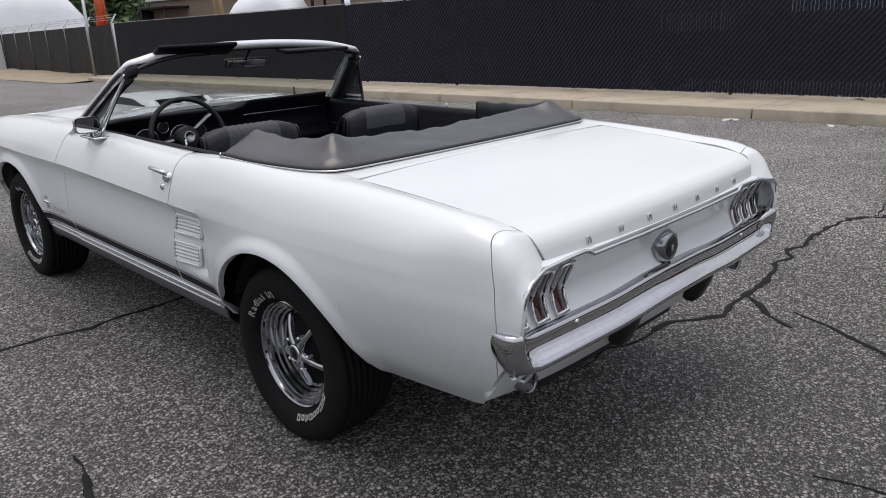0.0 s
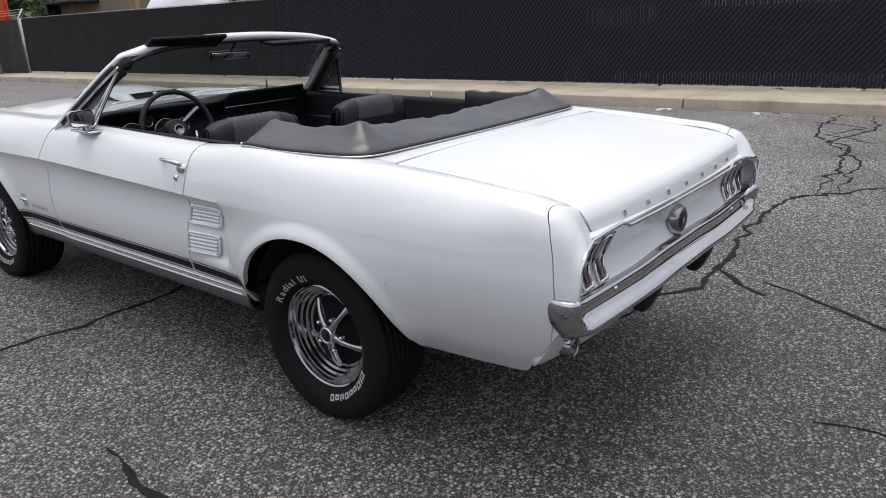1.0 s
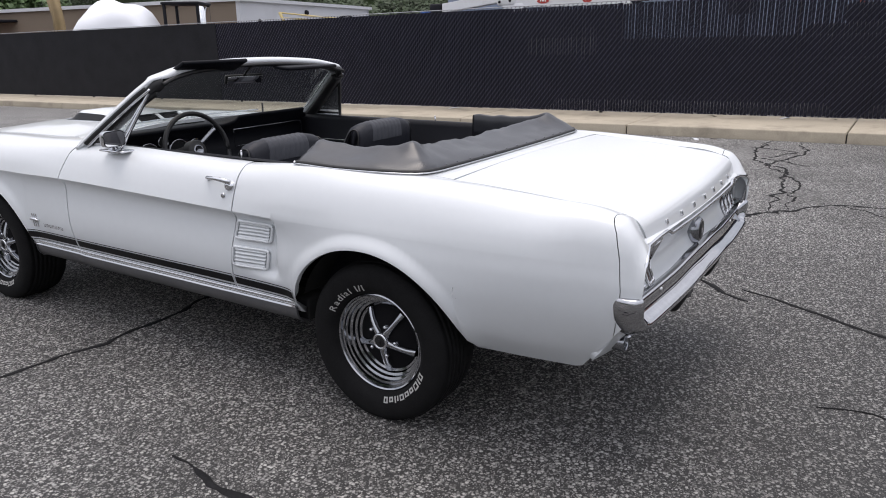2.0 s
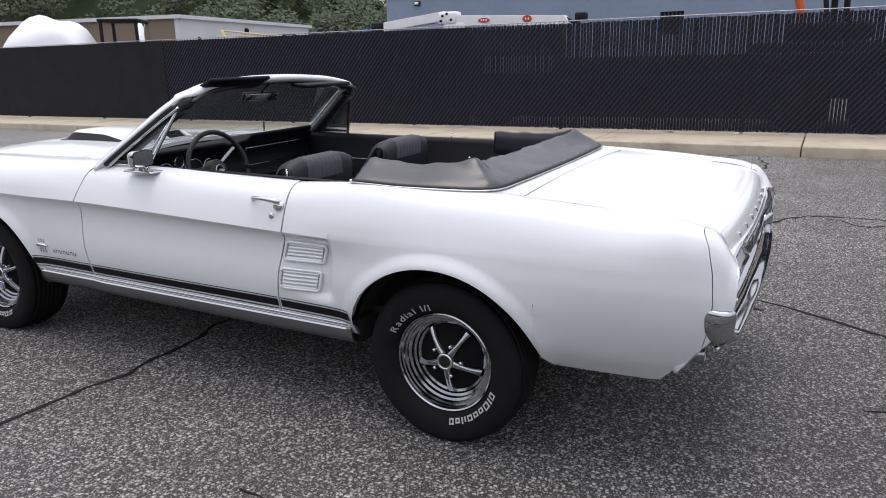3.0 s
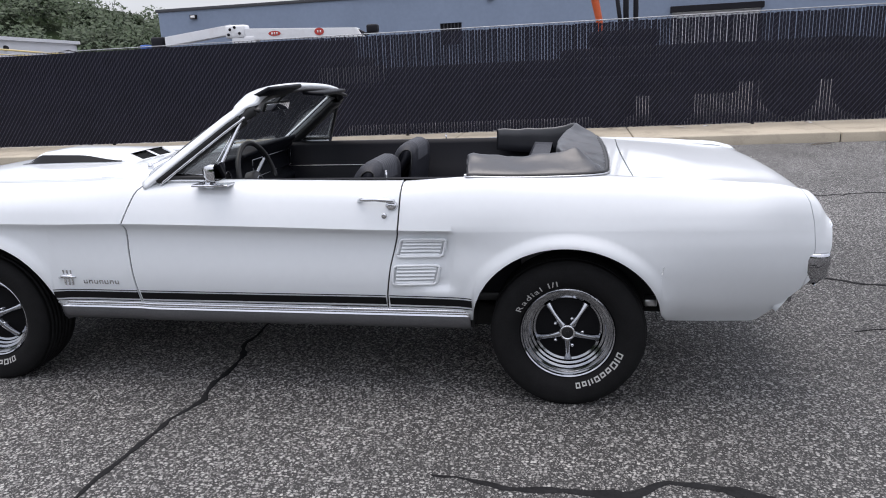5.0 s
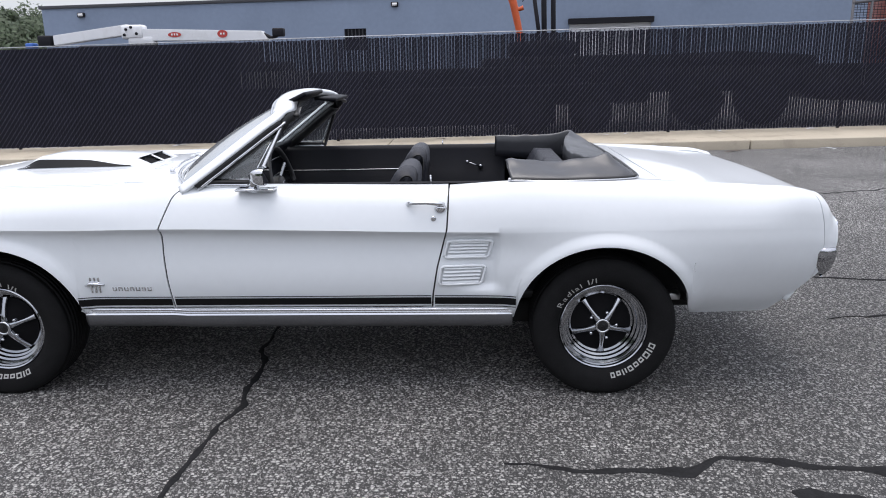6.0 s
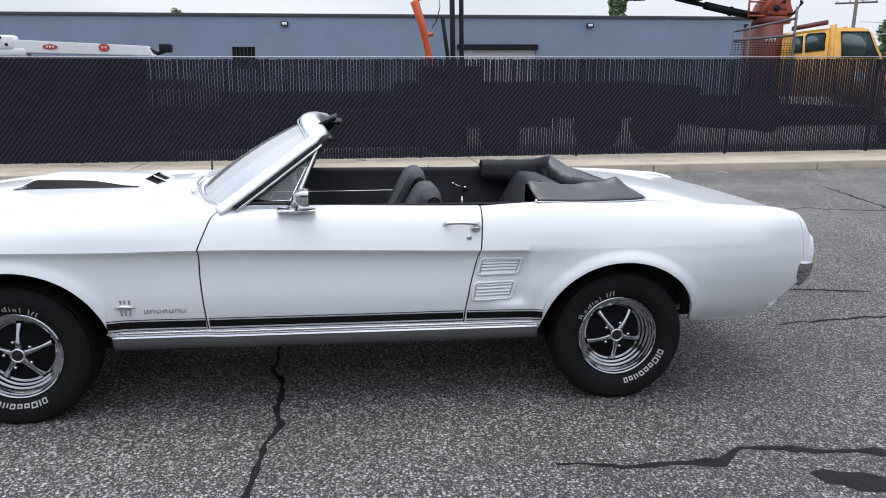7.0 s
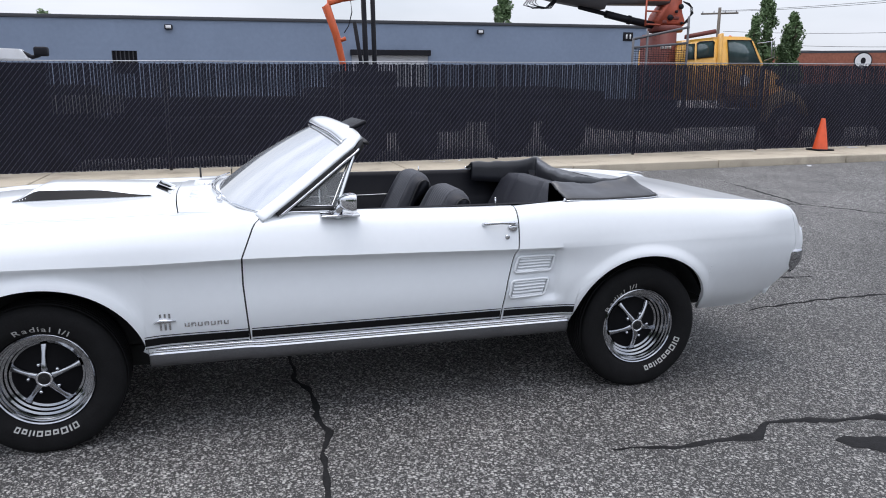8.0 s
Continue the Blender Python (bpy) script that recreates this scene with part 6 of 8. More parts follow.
# ---- outside fittings ----
for s, key in ((-1, "near"),):
    # door handle
    bm = bmesh.new()
    lathe(bm, [(0.022, -0.01), (0.024, 0.004), (0.018, 0.014), (0.010, 0.018), (0.001, 0.018)], 20)
    bmesh.ops.recalc_face_normals(bm, faces=bm.faces)
    bmesh.ops.transform(bm, matrix=Matrix.Translation(skin(0.716, 0.862, 0, s)) @ Matrix.Rotation(math.pi, 4, "Z") @ Matrix.Diagonal((1, 1.1, 0.95, 1)), verts=bm.verts)
    tube(bm, [skin(0.700, 0.874, 0.016, s), skin(0.725, 0.877, 0.030, s), skin(0.78, 0.879, 0.034, s), skin(0.825, 0.879, 0.030, s), skin(0.850, 0.881, 0.012, s), skin(0.856, 0.881, -0.004, s)], [0.010, 0.010, 0.008, 0.0085, 0.009, 0.011], 10)
    part("door_handle", bm, M["chrome"], panels[key, "door"], "chrome push-button handle")
    bm = bmesh.new()
    lathe(bm, [(0.012, -0.004), (0.012, 0.004), (0.009, 0.007), (0.001, 0.006)], 18)
    bmesh.ops.recalc_face_normals(bm, faces=bm.faces)
    bmesh.ops.transform(bm, matrix=Matrix.Translation(skin(0.746, 0.822, 0, s)) @ Matrix.Rotation(math.pi, 4, "Z"), verts=bm.verts)
    part("door_lock", bm, M["chrome"], panels[key, "door"], "round key lock")
    # wing mirror
    bm = bmesh.new()
    base = skin(1.50, 0.940, 0.0, s)
    box(bm, -0.85, -0.775, 1.43, 1.60, 0.944, 0.954, 0.004, Matrix.Identity(4))
    tube(bm, [(-0.815, 1.53, 0.950), (-0.83, 1.515, 0.985), (-0.845, 1.49, 1.008)], [0.030, 0.018, 0.016], 10)
    rows = []
    for f, w, h in ((0, 0.054, 0.036), (0.25, 0.056, 0.038), (0.6, 0.044, 0.031), (0.85, 0.026, 0.020), (0.97, 0.012, 0.010), (1.0, 0.002, 0.002)):
        rows.append([(-0.855 + w * math.copysign(abs(math.cos(a)) ** 0.38, math.cos(a)), 1.455 + 0.075 * f, 1.012 + h * math.copysign(abs(math.sin(a)) ** 0.38, math.sin(a))) for a in np.linspace(0, 2 * math.pi, 25)])
    grid(bm, rows)
    bmesh.ops.remove_doubles(bm, verts=bm.verts, dist=1e-5)
    bmesh.ops.recalc_face_normals(bm, faces=bm.faces)
    mir = part("wing_mirror", bm, M["chrome"], panels[key, "door"], "chrome door mirror on a stalk")
    bm = bmesh.new()
    vs = [bm.verts.new((-0.855 + 0.050 * math.copysign(abs(math.cos(a)) ** 0.38, math.cos(a)), 1.4535, 1.012 + 0.032 * math.copysign(abs(math.sin(a)) ** 0.38, math.sin(a)))) for a in np.linspace(0, 2 * math.pi, 24, endpoint=False)]
    bm.faces.new(vs)
    part("wing_mirror_face", bm, M["mirror"], panels[key, "door"])

for s, key in ((-1, "near"), (1, "far")):
    # louvred side vents: two framed groups of ribs
    vent_y0 = lambda z: DOOR_REAR(z) - 0.014
    vent_y1 = lambda z: 0.488 + 0.26 * (0.725 - z)
    for z0, z1 in ((0.646, 0.722), (0.528, 0.608)):
        bm = bmesh.new()
        ring = []
        for (za, ua), (zb, ub) in zip([(z0 + 0.008, 0.02), (z1 - 0.008, 0.02), (z1, 0.07), (z1, 0.93), (z1 - 0.008, 0.98), (z0 + 0.008, 0.98), (z0, 0.93), (z0, 0.07)], [(z1 - 0.008, 0.02), (z1, 0.07), (z1, 0.93), (z1 - 0.008, 0.98), (z0 + 0.008, 0.98), (z0, 0.93), (z0, 0.07), (z0 + 0.008, 0.02)]):
            for f in np.linspace(0, 1, 8, endpoint=False):
                z, u = za + (zb - za) * f, ua + (ub - ua) * f
                ring.append(skin(vent_y0(z) + (vent_y1(z) - vent_y0(z)) * u, z, 0.008, s))
        tube(bm, ring, 0.0062, 8, closed=True)
        part("vent_frame", bm, M["paint"], panels[key, "quarter"])
        for k in range(5):
            z = z0 + (z1 - z0) * (k + 0.6) / 5.2
            bm = bmesh.new()
            rows = []
            for u in np.linspace(0.09, 0.91, 8):
                y = vent_y0(z) + (vent_y1(z) - vent_y0(z)) * u
                rows.append([skin(y, z - 0.0055, -0.001, s), skin(y, z - 0.0048, 0.011, s), skin(y, z - 0.001, 0.012, s), skin(y, z + 0.0068, 0.001, s)])
            grid(bm, rows, flip=s < 0)
            part("louvre", bm, M["paint"], panels[key, "quarter"])
        bm = bmesh.new()
        grid(bm, [[skin(vent_y0(z) + (vent_y1(z) - vent_y0(z)) * u, z, 0.0012, s) for z in np.linspace(z0, z1, 4)] for u in np.linspace(0.07, 0.93, 8)], flip=s < 0)
        part("vent_backing", bm, M["paint"], panels[key, "quarter"])

# fender badges: plain shapes
bm = bmesh.new()
for y0, y1, z0, z1 in ((2.275, 2.283, 0.495, 0.568), (2.257, 2.265, 0.495, 0.568), (2.239, 2.247, 0.495, 0.568)):
    a = [skin(y0, z0, 0.003, -1), skin(y1, z0, 0.003, -1), skin(y1, z1, 0.004, -1), skin(y0, z1, 0.004, -1)]
    grid(bm, [[a[0], a[1]], [a[3], a[2]]], flip=True)
tube(bm, [skin(2.305, 0.530, 0.004, -1), skin(2.28, 0.540, 0.007, -1), skin(2.25, 0.538, 0.007, -1), skin(2.218, 0.534, 0.004, -1)], [0.004, 0.010, 0.009, 0.003], 8)
part("fender_badge", bm, M["chrome"], panels["near", "fender"], "small bright emblem")
for k in range(7):
    bm = bmesh.new()
    y = 2.185 - 0.0265 * k
    for ya, yb, za, zb in ((y, y - 0.005, 0.504, 0.522), (y - 0.014, y - 0.019, 0.504, 0.522), (y, y - 0.019, 0.517, 0.522) if k % 2 else (y, y - 0.019, 0.504, 0.509)):
        grid(bm, [[skin(ya, za, 0.004, -1), skin(yb, za, 0.004, -1)], [skin(ya, zb, 0.004, -1), skin(yb, zb, 0.004, -1)]], flip=True)
    part("badge_mark", bm, M["chrome"], panels["near", "fender"])

# wipers, cowl grille, aerial
for x0, x1 in ((-0.46, -0.02), (0.06, 0.50)):
    bm = bmesh.new()
    tube(bm, [(x0, glass_base(x0 / 0.745) + 0.035, 0.990)] + [(x, glass_base(x / 0.745) + 0.004, 1.000) for x in np.linspace(x0 + 0.06, x1, 8)], 0.005, 6)
    tube(bm, [(x0, glass_base(x0 / 0.745) + 0.035, 0.965), (x0, glass_base(x0 / 0.745) + 0.035, 0.996)], 0.013, 8)
    part("wiper", bm, M["chrome"], car, "bright wiper arm")
bm = bmesh.new()
tube(bm, [ws_low(s) + Vector((0, 0.012, 0.002)) for s in np.linspace(-1, 1, 31)], 0.009, 8)
part("glass_bead", bm, M["chrome"], car, "bright moulding at the foot of the windshield")
for s in (-1, 1):
    for k in range(6):
        bm = bmesh.new()
        x = s * (0.14 + 0.040 * k)
        z = hood_z(x, 2.15) + 0.0045
        box(bm, x - 0.004, x + 0.004, 2.07, 2.165, z - 0.003, z + 0.003, 0.0015)
        part("cowl_slat", bm, M["paint"], cowl)
bm = bmesh.new()
tube(bm, [(0.70, 2.15, 0.93), (0.70, 2.15, 1.02)], 0.006, 8)
part("aerial", bm, M["trim"], car, "short dark aerial stub")


# ---- beyond the fence ----
def slab(bm, a, b, z0, z1, thick):
    """An upright wall from plan point a to b."""
    a, b = Vector((*a, 0)), Vector((*b, 0))
    d = (b - a).normalized()
    n = Vector((-d.y, d.x, 0)) * thick
    ps = [a, b, b + n, a + n]
    lo, hi = [bm.verts.new((p.x, p.y, z0 + level(p.y))) for p in ps], [bm.verts.new((p.x, p.y, z1 + level(p.y))) for p in ps]
    fs = [bm.faces.new((lo[i], lo[(i + 1) % 4], hi[(i + 1) % 4], hi[i])) for i in range(4)] + [bm.faces.new(hi), bm.faces.new(lo[::-1])]
    bmesh.ops.recalc_face_normals(bm, faces=fs)


def flat_box(bm, x0, x1, y0, y1, z0, z1, bevel=0.0, m=None):
    """A box that follows the fall of the ground."""
    vs = box(bm, x0, x1, y0, y1, z0, z1, bevel, m)
    for v in {v for v in vs if v.is_valid}:
        v.co.z += level(v.co.y)


# blue-grey warehouse
BX = 46.0
ware = hub_of("warehouse", "long blue-grey painted warehouse with a dark roof edge", "building")
DOOR0, DOOR1, DOORZ, WIN0, WIN1 = -11.3, -6.0, 4.05, 7.35, 8.80
for y0, y1, z0, z1 in ((-28.1, DOOR0, -0.5, 5.75), (DOOR1, WIN0, -0.5, 5.75), (WIN1, 29.0, -0.5, 5.75), (DOOR0, DOOR1, DOORZ, 5.75), (WIN0, WIN1, 3.88, 5.75), (WIN0, WIN1, -0.5, 2.5)):
    bm = bmesh.new()
    flat_box(bm, BX, BX + 0.3, y0, y1, z0, z1)
    part("wall", bm, M["blue_wall"], ware, smooth=False)
for y0, y1 in ((-28.1, -27.8), (28.7, 29.0)):
    bm = bmesh.new()
    flat_box(bm, BX + 0.3, BX + 24, y0, y1, -0.5, 5.75)
    part("wall", bm, M["blue_wall"], ware, smooth=False)
bm = bmesh.new()
flat_box(bm, BX - 0.10, BX + 24.2, -28.25, 29.15, 5.75, 5.96, 0.02)
part("roof", bm, M["roof_cap"], ware, "dark metal roof edge")
bm = bmesh.new()
flat_box(bm, BX + 0.18, BX + 0.24, WIN0, WIN1, 2.5, 3.88)
win = part("window", bm, M["machine_black"], ware, "small dark window", smooth=False)
for k in range(7):
    bm = bmesh.new()
    y = WIN0 + (WIN1 - WIN0) * k / 6
    flat_box(bm, BX + 0.05, BX + 0.17, y - 0.025, y + 0.025, 2.5, 3.86)
    part("window_bar", bm, M["roof_cap"], win, smooth=False)
bm = bmesh.new()
flat_box(bm, BX + 0.14, BX + 0.22, DOOR0, DOOR1, -0.4, 3.68)
gate = part("roller_door", bm, M["white_wall"], ware, "pale roller door under a dark header", smooth=False)
bm = bmesh.new()
flat_box(bm, BX - 0.35, BX + 0.12, DOOR0 - 0.1, DOOR1 + 0.1, 3.68, 4.05, 0.03)
part("door_header", bm, M["machine_black"], ware, smooth=False)
for y in (26.3, 5.4, -15.0):
    bm = bmesh.new()
    flat_box(bm, BX - 0.22, BX, y - 0.24, y + 0.24, 5.16, 5.46, 0.05)
    lampb = part("wall_lamp", bm, M["machine_black"], ware, "dark wall lamp housing")
    bm = bmesh.new()
    flat_box(bm, BX - 0.235, BX - 0.222, y - 0.16, y + 0.16, 5.22, 5.40)
    part("lamp_glass", bm, M["sign_white"], lampb)
bm = bmesh.new()
flat_box(bm, BX - 0.06, BX, -26.95, -26.15, 4.85, 5.45, 0.01)
plate = part("wall_plate", bm, M["machine_black"], ware, "dark plate with two pale bars")
for y in (-26.72, -26.42):
    bm = bmesh.new()
    flat_box(bm, BX - 0.075, BX - 0.062, y - 0.06, y + 0.06, 4.98, 5.30)
    part("plate_bar", bm, M["sign_white"], plate)

# tan and white low building
low = hub_of("low_building", "low flat-roofed building, tan end and white side wall", "building")
C0, DU, DV = Vector((20.3, 23.5)), Vector((0.975, 0.224)), Vector((-0.224, 0.975))
bm = bmesh.new()
slab(bm, C0, C0 + DU * 13, -0.3, 3.30, 0.2)
part("wall", bm, M["white_wall"], low, "white side wall", smooth=False)
bm = bmesh.new()
slab(bm, C0 + DV * 16, C0 + DV * 0.2, -0.3, 3.30, 0.2)
part("wall", bm, M["tan_wall"], low, "tan end wall", smooth=False)
bm = bmesh.new()
slab(bm, C0 + DU * 13, C0 + DU * 13 + DV * 16, -0.3, 3.30, 0.2)
part("wall", bm, M["white_wall"], low, smooth=False)
bm = bmesh.new()
slab(bm, C0 + DU * 13 + DV * 16, C0 + DV * 16, -0.3, 3.30, 0.2)
part("wall", bm, M["white_wall"], low, smooth=False)
bm = bmesh.new()
pts = [C0 - DU * 0.15 - DV * 0.15, C0 + DU * 13.15 - DV * 0.15, C0 + DU * 13.15 + DV * 16.15, C0 - DU * 0.15 + DV * 16.15]
lo = [bm.verts.new((p.x, p.y, 3.30 + level(p.y))) for p in pts]
hi = [bm.verts.new((p.x, p.y, 3.45 + level(p.y))) for p in pts]
for i in range(4):
    bm.faces.new((lo[i], lo[(i + 1) % 4], hi[(i + 1) % 4], hi[i]))
bm.faces.new(hi)
bm.faces.new(lo[::-1])
part("roof", bm, M["white_wall"], low, "pale flat roof edge", smooth=False)
bm = bmesh.new()
slab(bm, C0 + DV * 6.2 - DU * 0.03, C0 + DV * 1.3 - DU * 0.03, 0, 2.35, 0.05)
part("door", bm, M["rust_red"], low, "wide dark brown door", smooth=False)
bm = bmesh.new()
p = C0 + DU * 5.6 - DV * 0.05
bmesh.ops.create_uvsphere(bm, u_segments=10, v_segments=6, radius=0.13, matrix=Matrix.Translation((p.x, p.y, 2.95 + level(p.y))))
part("wall_lamp", bm, M["machine_black"], low)
bm = bmesh.new()
p = C0 + DU * 1.4 - DV * 0.03
bmesh.ops.create_uvsphere(bm, u_segments=10, v_segments=6, radius=0.09, matrix=Matrix.Translation((p.x, p.y, 2.5 + level(p.y))))
part("wall_vent", bm, M["machine_black"], low)

# folded pale-yellow arm before the white wall
arm = hub_of("small_crane", "pale yellow folded loader crane on a dark truck", "crane", Matrix.Translation((19.6, 18.6, level(18.6))))
bm = bmesh.new()
tube(bm, [(-0.9, 1.0, 2.62), (0.4, 0.3, 2.48), (1.6, -0.4, 2.36)], 0.035, 6)
part("boom", bm, M["pale_yellow"], arm)
bm = bmesh.new()
tube(bm, [(-0.9, 1.0, 2.64), (-0.75, 0.9, 2.2), (-0.4, 0.8, 1.4)], 0.06, 6)
tube(bm, [(-0.75, 0.9, 2.42), (0.9, 0.0, 2.30)], 0.03, 6)
part("mast", bm, M["pale_yellow"], arm)
bm = bmesh.new()
tube(bm, [(1.2, -0.2, 2.44), (1.5, -0.4, 2.50), (1.8, -0.6, 2.40), (1.9, -0.65, 2.25)], 0.03, 6)
part("hose", bm, M["machine_black"], arm)
bm = bmesh.new()
box(bm, -1.6, 2.4, -0.6, 1.4, 0.45, 1.5, 0.1)
for x in (-1.1, 1.8):
    for y in (-0.65, 1.45):
        tube(bm, [(x, y - 0.12, 0.45), (x, y + 0.12, 0.45)], 0.45, 16)
part("truck_body", bm, M["machine_black"], arm)

# white telescopic boom truck
bt = hub_of("boom_truck", "white truck with a long white folded boom and red badges", "truck", Matrix.Translation((32.7, 0, level(15))))
bm = bmesh.new()
for (ya, za, ha), (yb, zb, hb) in (((20.9, 3.05, 0.24), (17.2, 3.48, 0.27)), ((16.6, 3.24, 0.29), (10.6, 3.06, 0.27))):
    vs = []
    for x in (-0.28, 0.28):
        vs.append([bm.verts.new((x, ya, za + ha)), bm.verts.new((x, yb, zb + hb)), bm.verts.new((x, yb - 0.3, zb - hb * 0.7)), bm.verts.new((x, ya, za - ha))])
    for i in range(4):
        bm.faces.new((vs[0][i], vs[0][(i + 1) % 4], vs[1][(i + 1) % 4], vs[1][i]))
    bm.faces.new(vs[0][::-1])
    bm.faces.new(vs[1])
bmesh.ops.recalc_face_normals(bm, faces=bm.faces)
bmesh.ops.bevel(bm, geom=bm.edges[:], offset=0.03, segments=2, affect="EDGES")
boom = part("boom", bm, M["white_gloss"], bt, "white boxed boom sections", smooth=False)
bm = bmesh.new()
box(bm, -0.34, 0.34, 16.4, 17.5, 3.05, 3.72, 0.12)
box(bm, -0.30, 0.30, 15.9, 17.2, 2.75, 3.20, 0.10)
part("knuckle", bm, M["white_gloss"], boom)
for y, z in ((17.2, 3.5), (16.95, 3.6), (17.3, 3.25), (16.7, 3.3)):
    bm = bmesh.new()
    tube(bm, [(-0.30, y, z), (-0.38, y, z)], 0.07, 10)
    part("pin", bm, M["machine_black"], boom)
for y, rw in ((14.85, 0.33), (12.5, 0.25)):
    bm = bmesh.new()
    ring = [bm.verts.new((-0.305, y + rw * math.cos(a), 3.22 + (0.12 if rw > 0.3 else 0.18) * math.sin(a))) for a in np.linspace(0, 2 * math.pi, 24, endpoint=False)]
    bm.faces.new(ring)
    part("badge", bm, M["sign_red"], boom)
    bm = bmesh.new()
    for dy in (-0.13, 0.0, 0.13) if rw > 0.3 else (-0.07, 0.07):
        box(bm, -0.312, -0.307, y + dy - 0.035, y + dy + 0.035, 3.17, 3.27)
    part("badge_bar", bm, M["sign_white"], boom)
bm = bmesh.new()
box(bm, -0.25, 0.25, 9.55, 10.1, 3.05, 3.45, 0.08)
tube(bm, [(0, 10.6, 3.2), (0, 10.2, 3.0), (0, 9.9, 3.1)], 0.09, 8)
part("hook_block", bm, M["machine_black"], bt, "dark hook and head")
bm = bmesh.new()
box(bm, -0.3, 0.4, 21.0, 21.7, 2.75, 3.30, 0.08)
part("boom_foot", bm, M["machine_black"], bt)
bm = bmesh.new()
box(bm, -0.2, 0.3, 22.0, 22.4, 2.7, 2.95, 0.05)
part("blue_cover", bm, M["blue_tarp"], bt, "scrap of blue plastic")
bm = bmesh.new()
box(bm, -1.1, 1.3, 10.5, 21.5, 0.75, 1.25, 0.08)
box(bm, -0.8, 0.9, 11.0, 19.5, 1.25, 2.75, 0.12)
part("truck_bed", bm, M["machine_black"], bt, "dark truck bed")
for y in (12.0, 18.2, 19.6):
    bm = bmesh.new()
    tube(bm, [(-1.25, y, 0.5), (-0.85, y, 0.5)], 0.5, 20)
    part("wheel", bm, M["rubber"], bt)

# dark flatbed just behind the fence
fb = hub_of("flatbed_trailer", "dark flatbed trailer parked close behind the fence", "trailer", Matrix.Translation((11.3, 0, 0)))
for nm, q in (("bed", (0, 2.4, -2.6, 7.4, 0.72, 0.98, 0.03)), ("tool_chest", (0.3, 2.1, -1.8, 4.2, 0.98, 1.36, 0.06)), ("winch_housing", (0.2, 2.2, 4.6, 7.2, 0.98, 1.62, 0.10)), ("side_rail", (0.15, 0.4, -1.2, 7.2, 0.20, 0.72, 0.03))):
    bm = bmesh.new()
    flat_box(bm, *q)
    part(nm, bm, M["machine_black"], fb)
for y in (-1.9, -0.7, 5.1, 6.3):
    bm = bmesh.new()
    tube(bm, [(-0.02, y, 0.42 + level(y)), (0.28, y, 0.42 + level(y))], 0.42, 22)
    w = part("wheel", bm, M["rubber"], fb)
    bm = bmesh.new()
    tube(bm, [(-0.035, y, 0.42 + level(y)), (-0.021, y, 0.42 + level(y))], 0.22, 18)
    part("rim", bm, M["machine_black"], w)
bm = bmesh.new()
flat_box(bm, -0.05, 0.3, 3.9, 5.3, 1.08, 1.42, 0.03)
part("crate", bm, M["crate_grey"], fb, "pale metal box on the bed")

# orange knuckle arm on a dark loader
kn = hub_of("loader_crane", "orange knuckle arm with dark hydraulic masts", "crane", Matrix.Translation((13.0, 0, 0)))
bm = bmesh.new()
rows = [((0, -0.62, 1.6), 0.075), ((0, -0.53, 2.15), 0.075), ((0, -0.40, 2.72), 0.085), ((0, -0.20, 3.30), 0.10), ((0, -0.26, 3.40), 0.09), ((0, -0.55, 3.47), 0.07), ((0, -0.95, 3.52), 0.05), ((0, -1.5, 3.75), 0.05)]
tube(bm, [r[0] for r in rows], [r[1] for r in rows], 8)
part("knuckle_arm", bm, M["orange"], kn, "weathered orange arm")
bm = bmesh.new()
tube(bm, [(0.0, -0.62, 2.62), (0.0, -0.50, 2.58), (0, -0.42, 2.70)], 0.05, 8)
part("arm_lug", bm, M["orange"], kn)
for pts, r in (([(0.1, -1.0, 1.2), (0.1, -0.97, 2.15), (0.1, -0.84, 3.0)], 0.045), ([(0.15, -1.15, 1.2), (0.15, -1.10, 2.2), (0.15, -1.05, 3.9)], 0.06), ([(0.2, -1.35, 1.0), (0.2, -1.31, 2.2), (0.2, -1.27, 4.0)], 0.055)):
    bm = bmesh.new()
    tube(bm, pts, r, 8)
    part("mast", bm, M["machine_black"], kn)
bm = bmesh.new()
tube(bm, [(0.05, -0.75, 3.50), (0.05, -0.78, 3.2), (0.05, -0.70, 2.9), (0.05, -0.60, 2.75)], 0.012, 6)
part("hose", bm, M["machine_black"], kn)
bm = bmesh.new()
flat_box(bm, -0.4, 1.2, -3.4, 0.3, 0.5, 1.55, 0.12)
flat_box(bm, -0.2, 0.8, -1.8, -0.3, 1.55, 1.9, 0.12)
part("carrier", bm, M["machine_black"], kn)


# yellow crane truck
def ty(y):
    return 1.95 + (y - 1.95) * 0.923


def tz(z):
    return 1.484 + (z - 1.484) * 0.923


tr = hub_of("crane_truck", "yellow cab truck with a red crane column and dark chassis", "truck", Matrix.Translation((11.6, 0, 0)))


def prism(bm, outline, x0, x1, bevel=0.04):
    """A block with that outline in length and height, between two widths."""
    a, b = [bm.verts.new((x0, y, z)) for y, z in outline], [bm.verts.new((x1, y, z)) for y, z in outline]
    n = len(outline)
    fs = [bm.faces.new((a[i], a[(i + 1) % n], b[(i + 1) % n], b[i])) for i in range(n)] + [bm.faces.new(a[::-1]), bm.faces.new(b)]
    bmesh.ops.recalc_face_normals(bm, faces=fs)
    if bevel:
        bmesh.ops.bevel(bm, geom=list({e for f in fs for e in f.edges}), offset=bevel, segments=2, affect="EDGES")


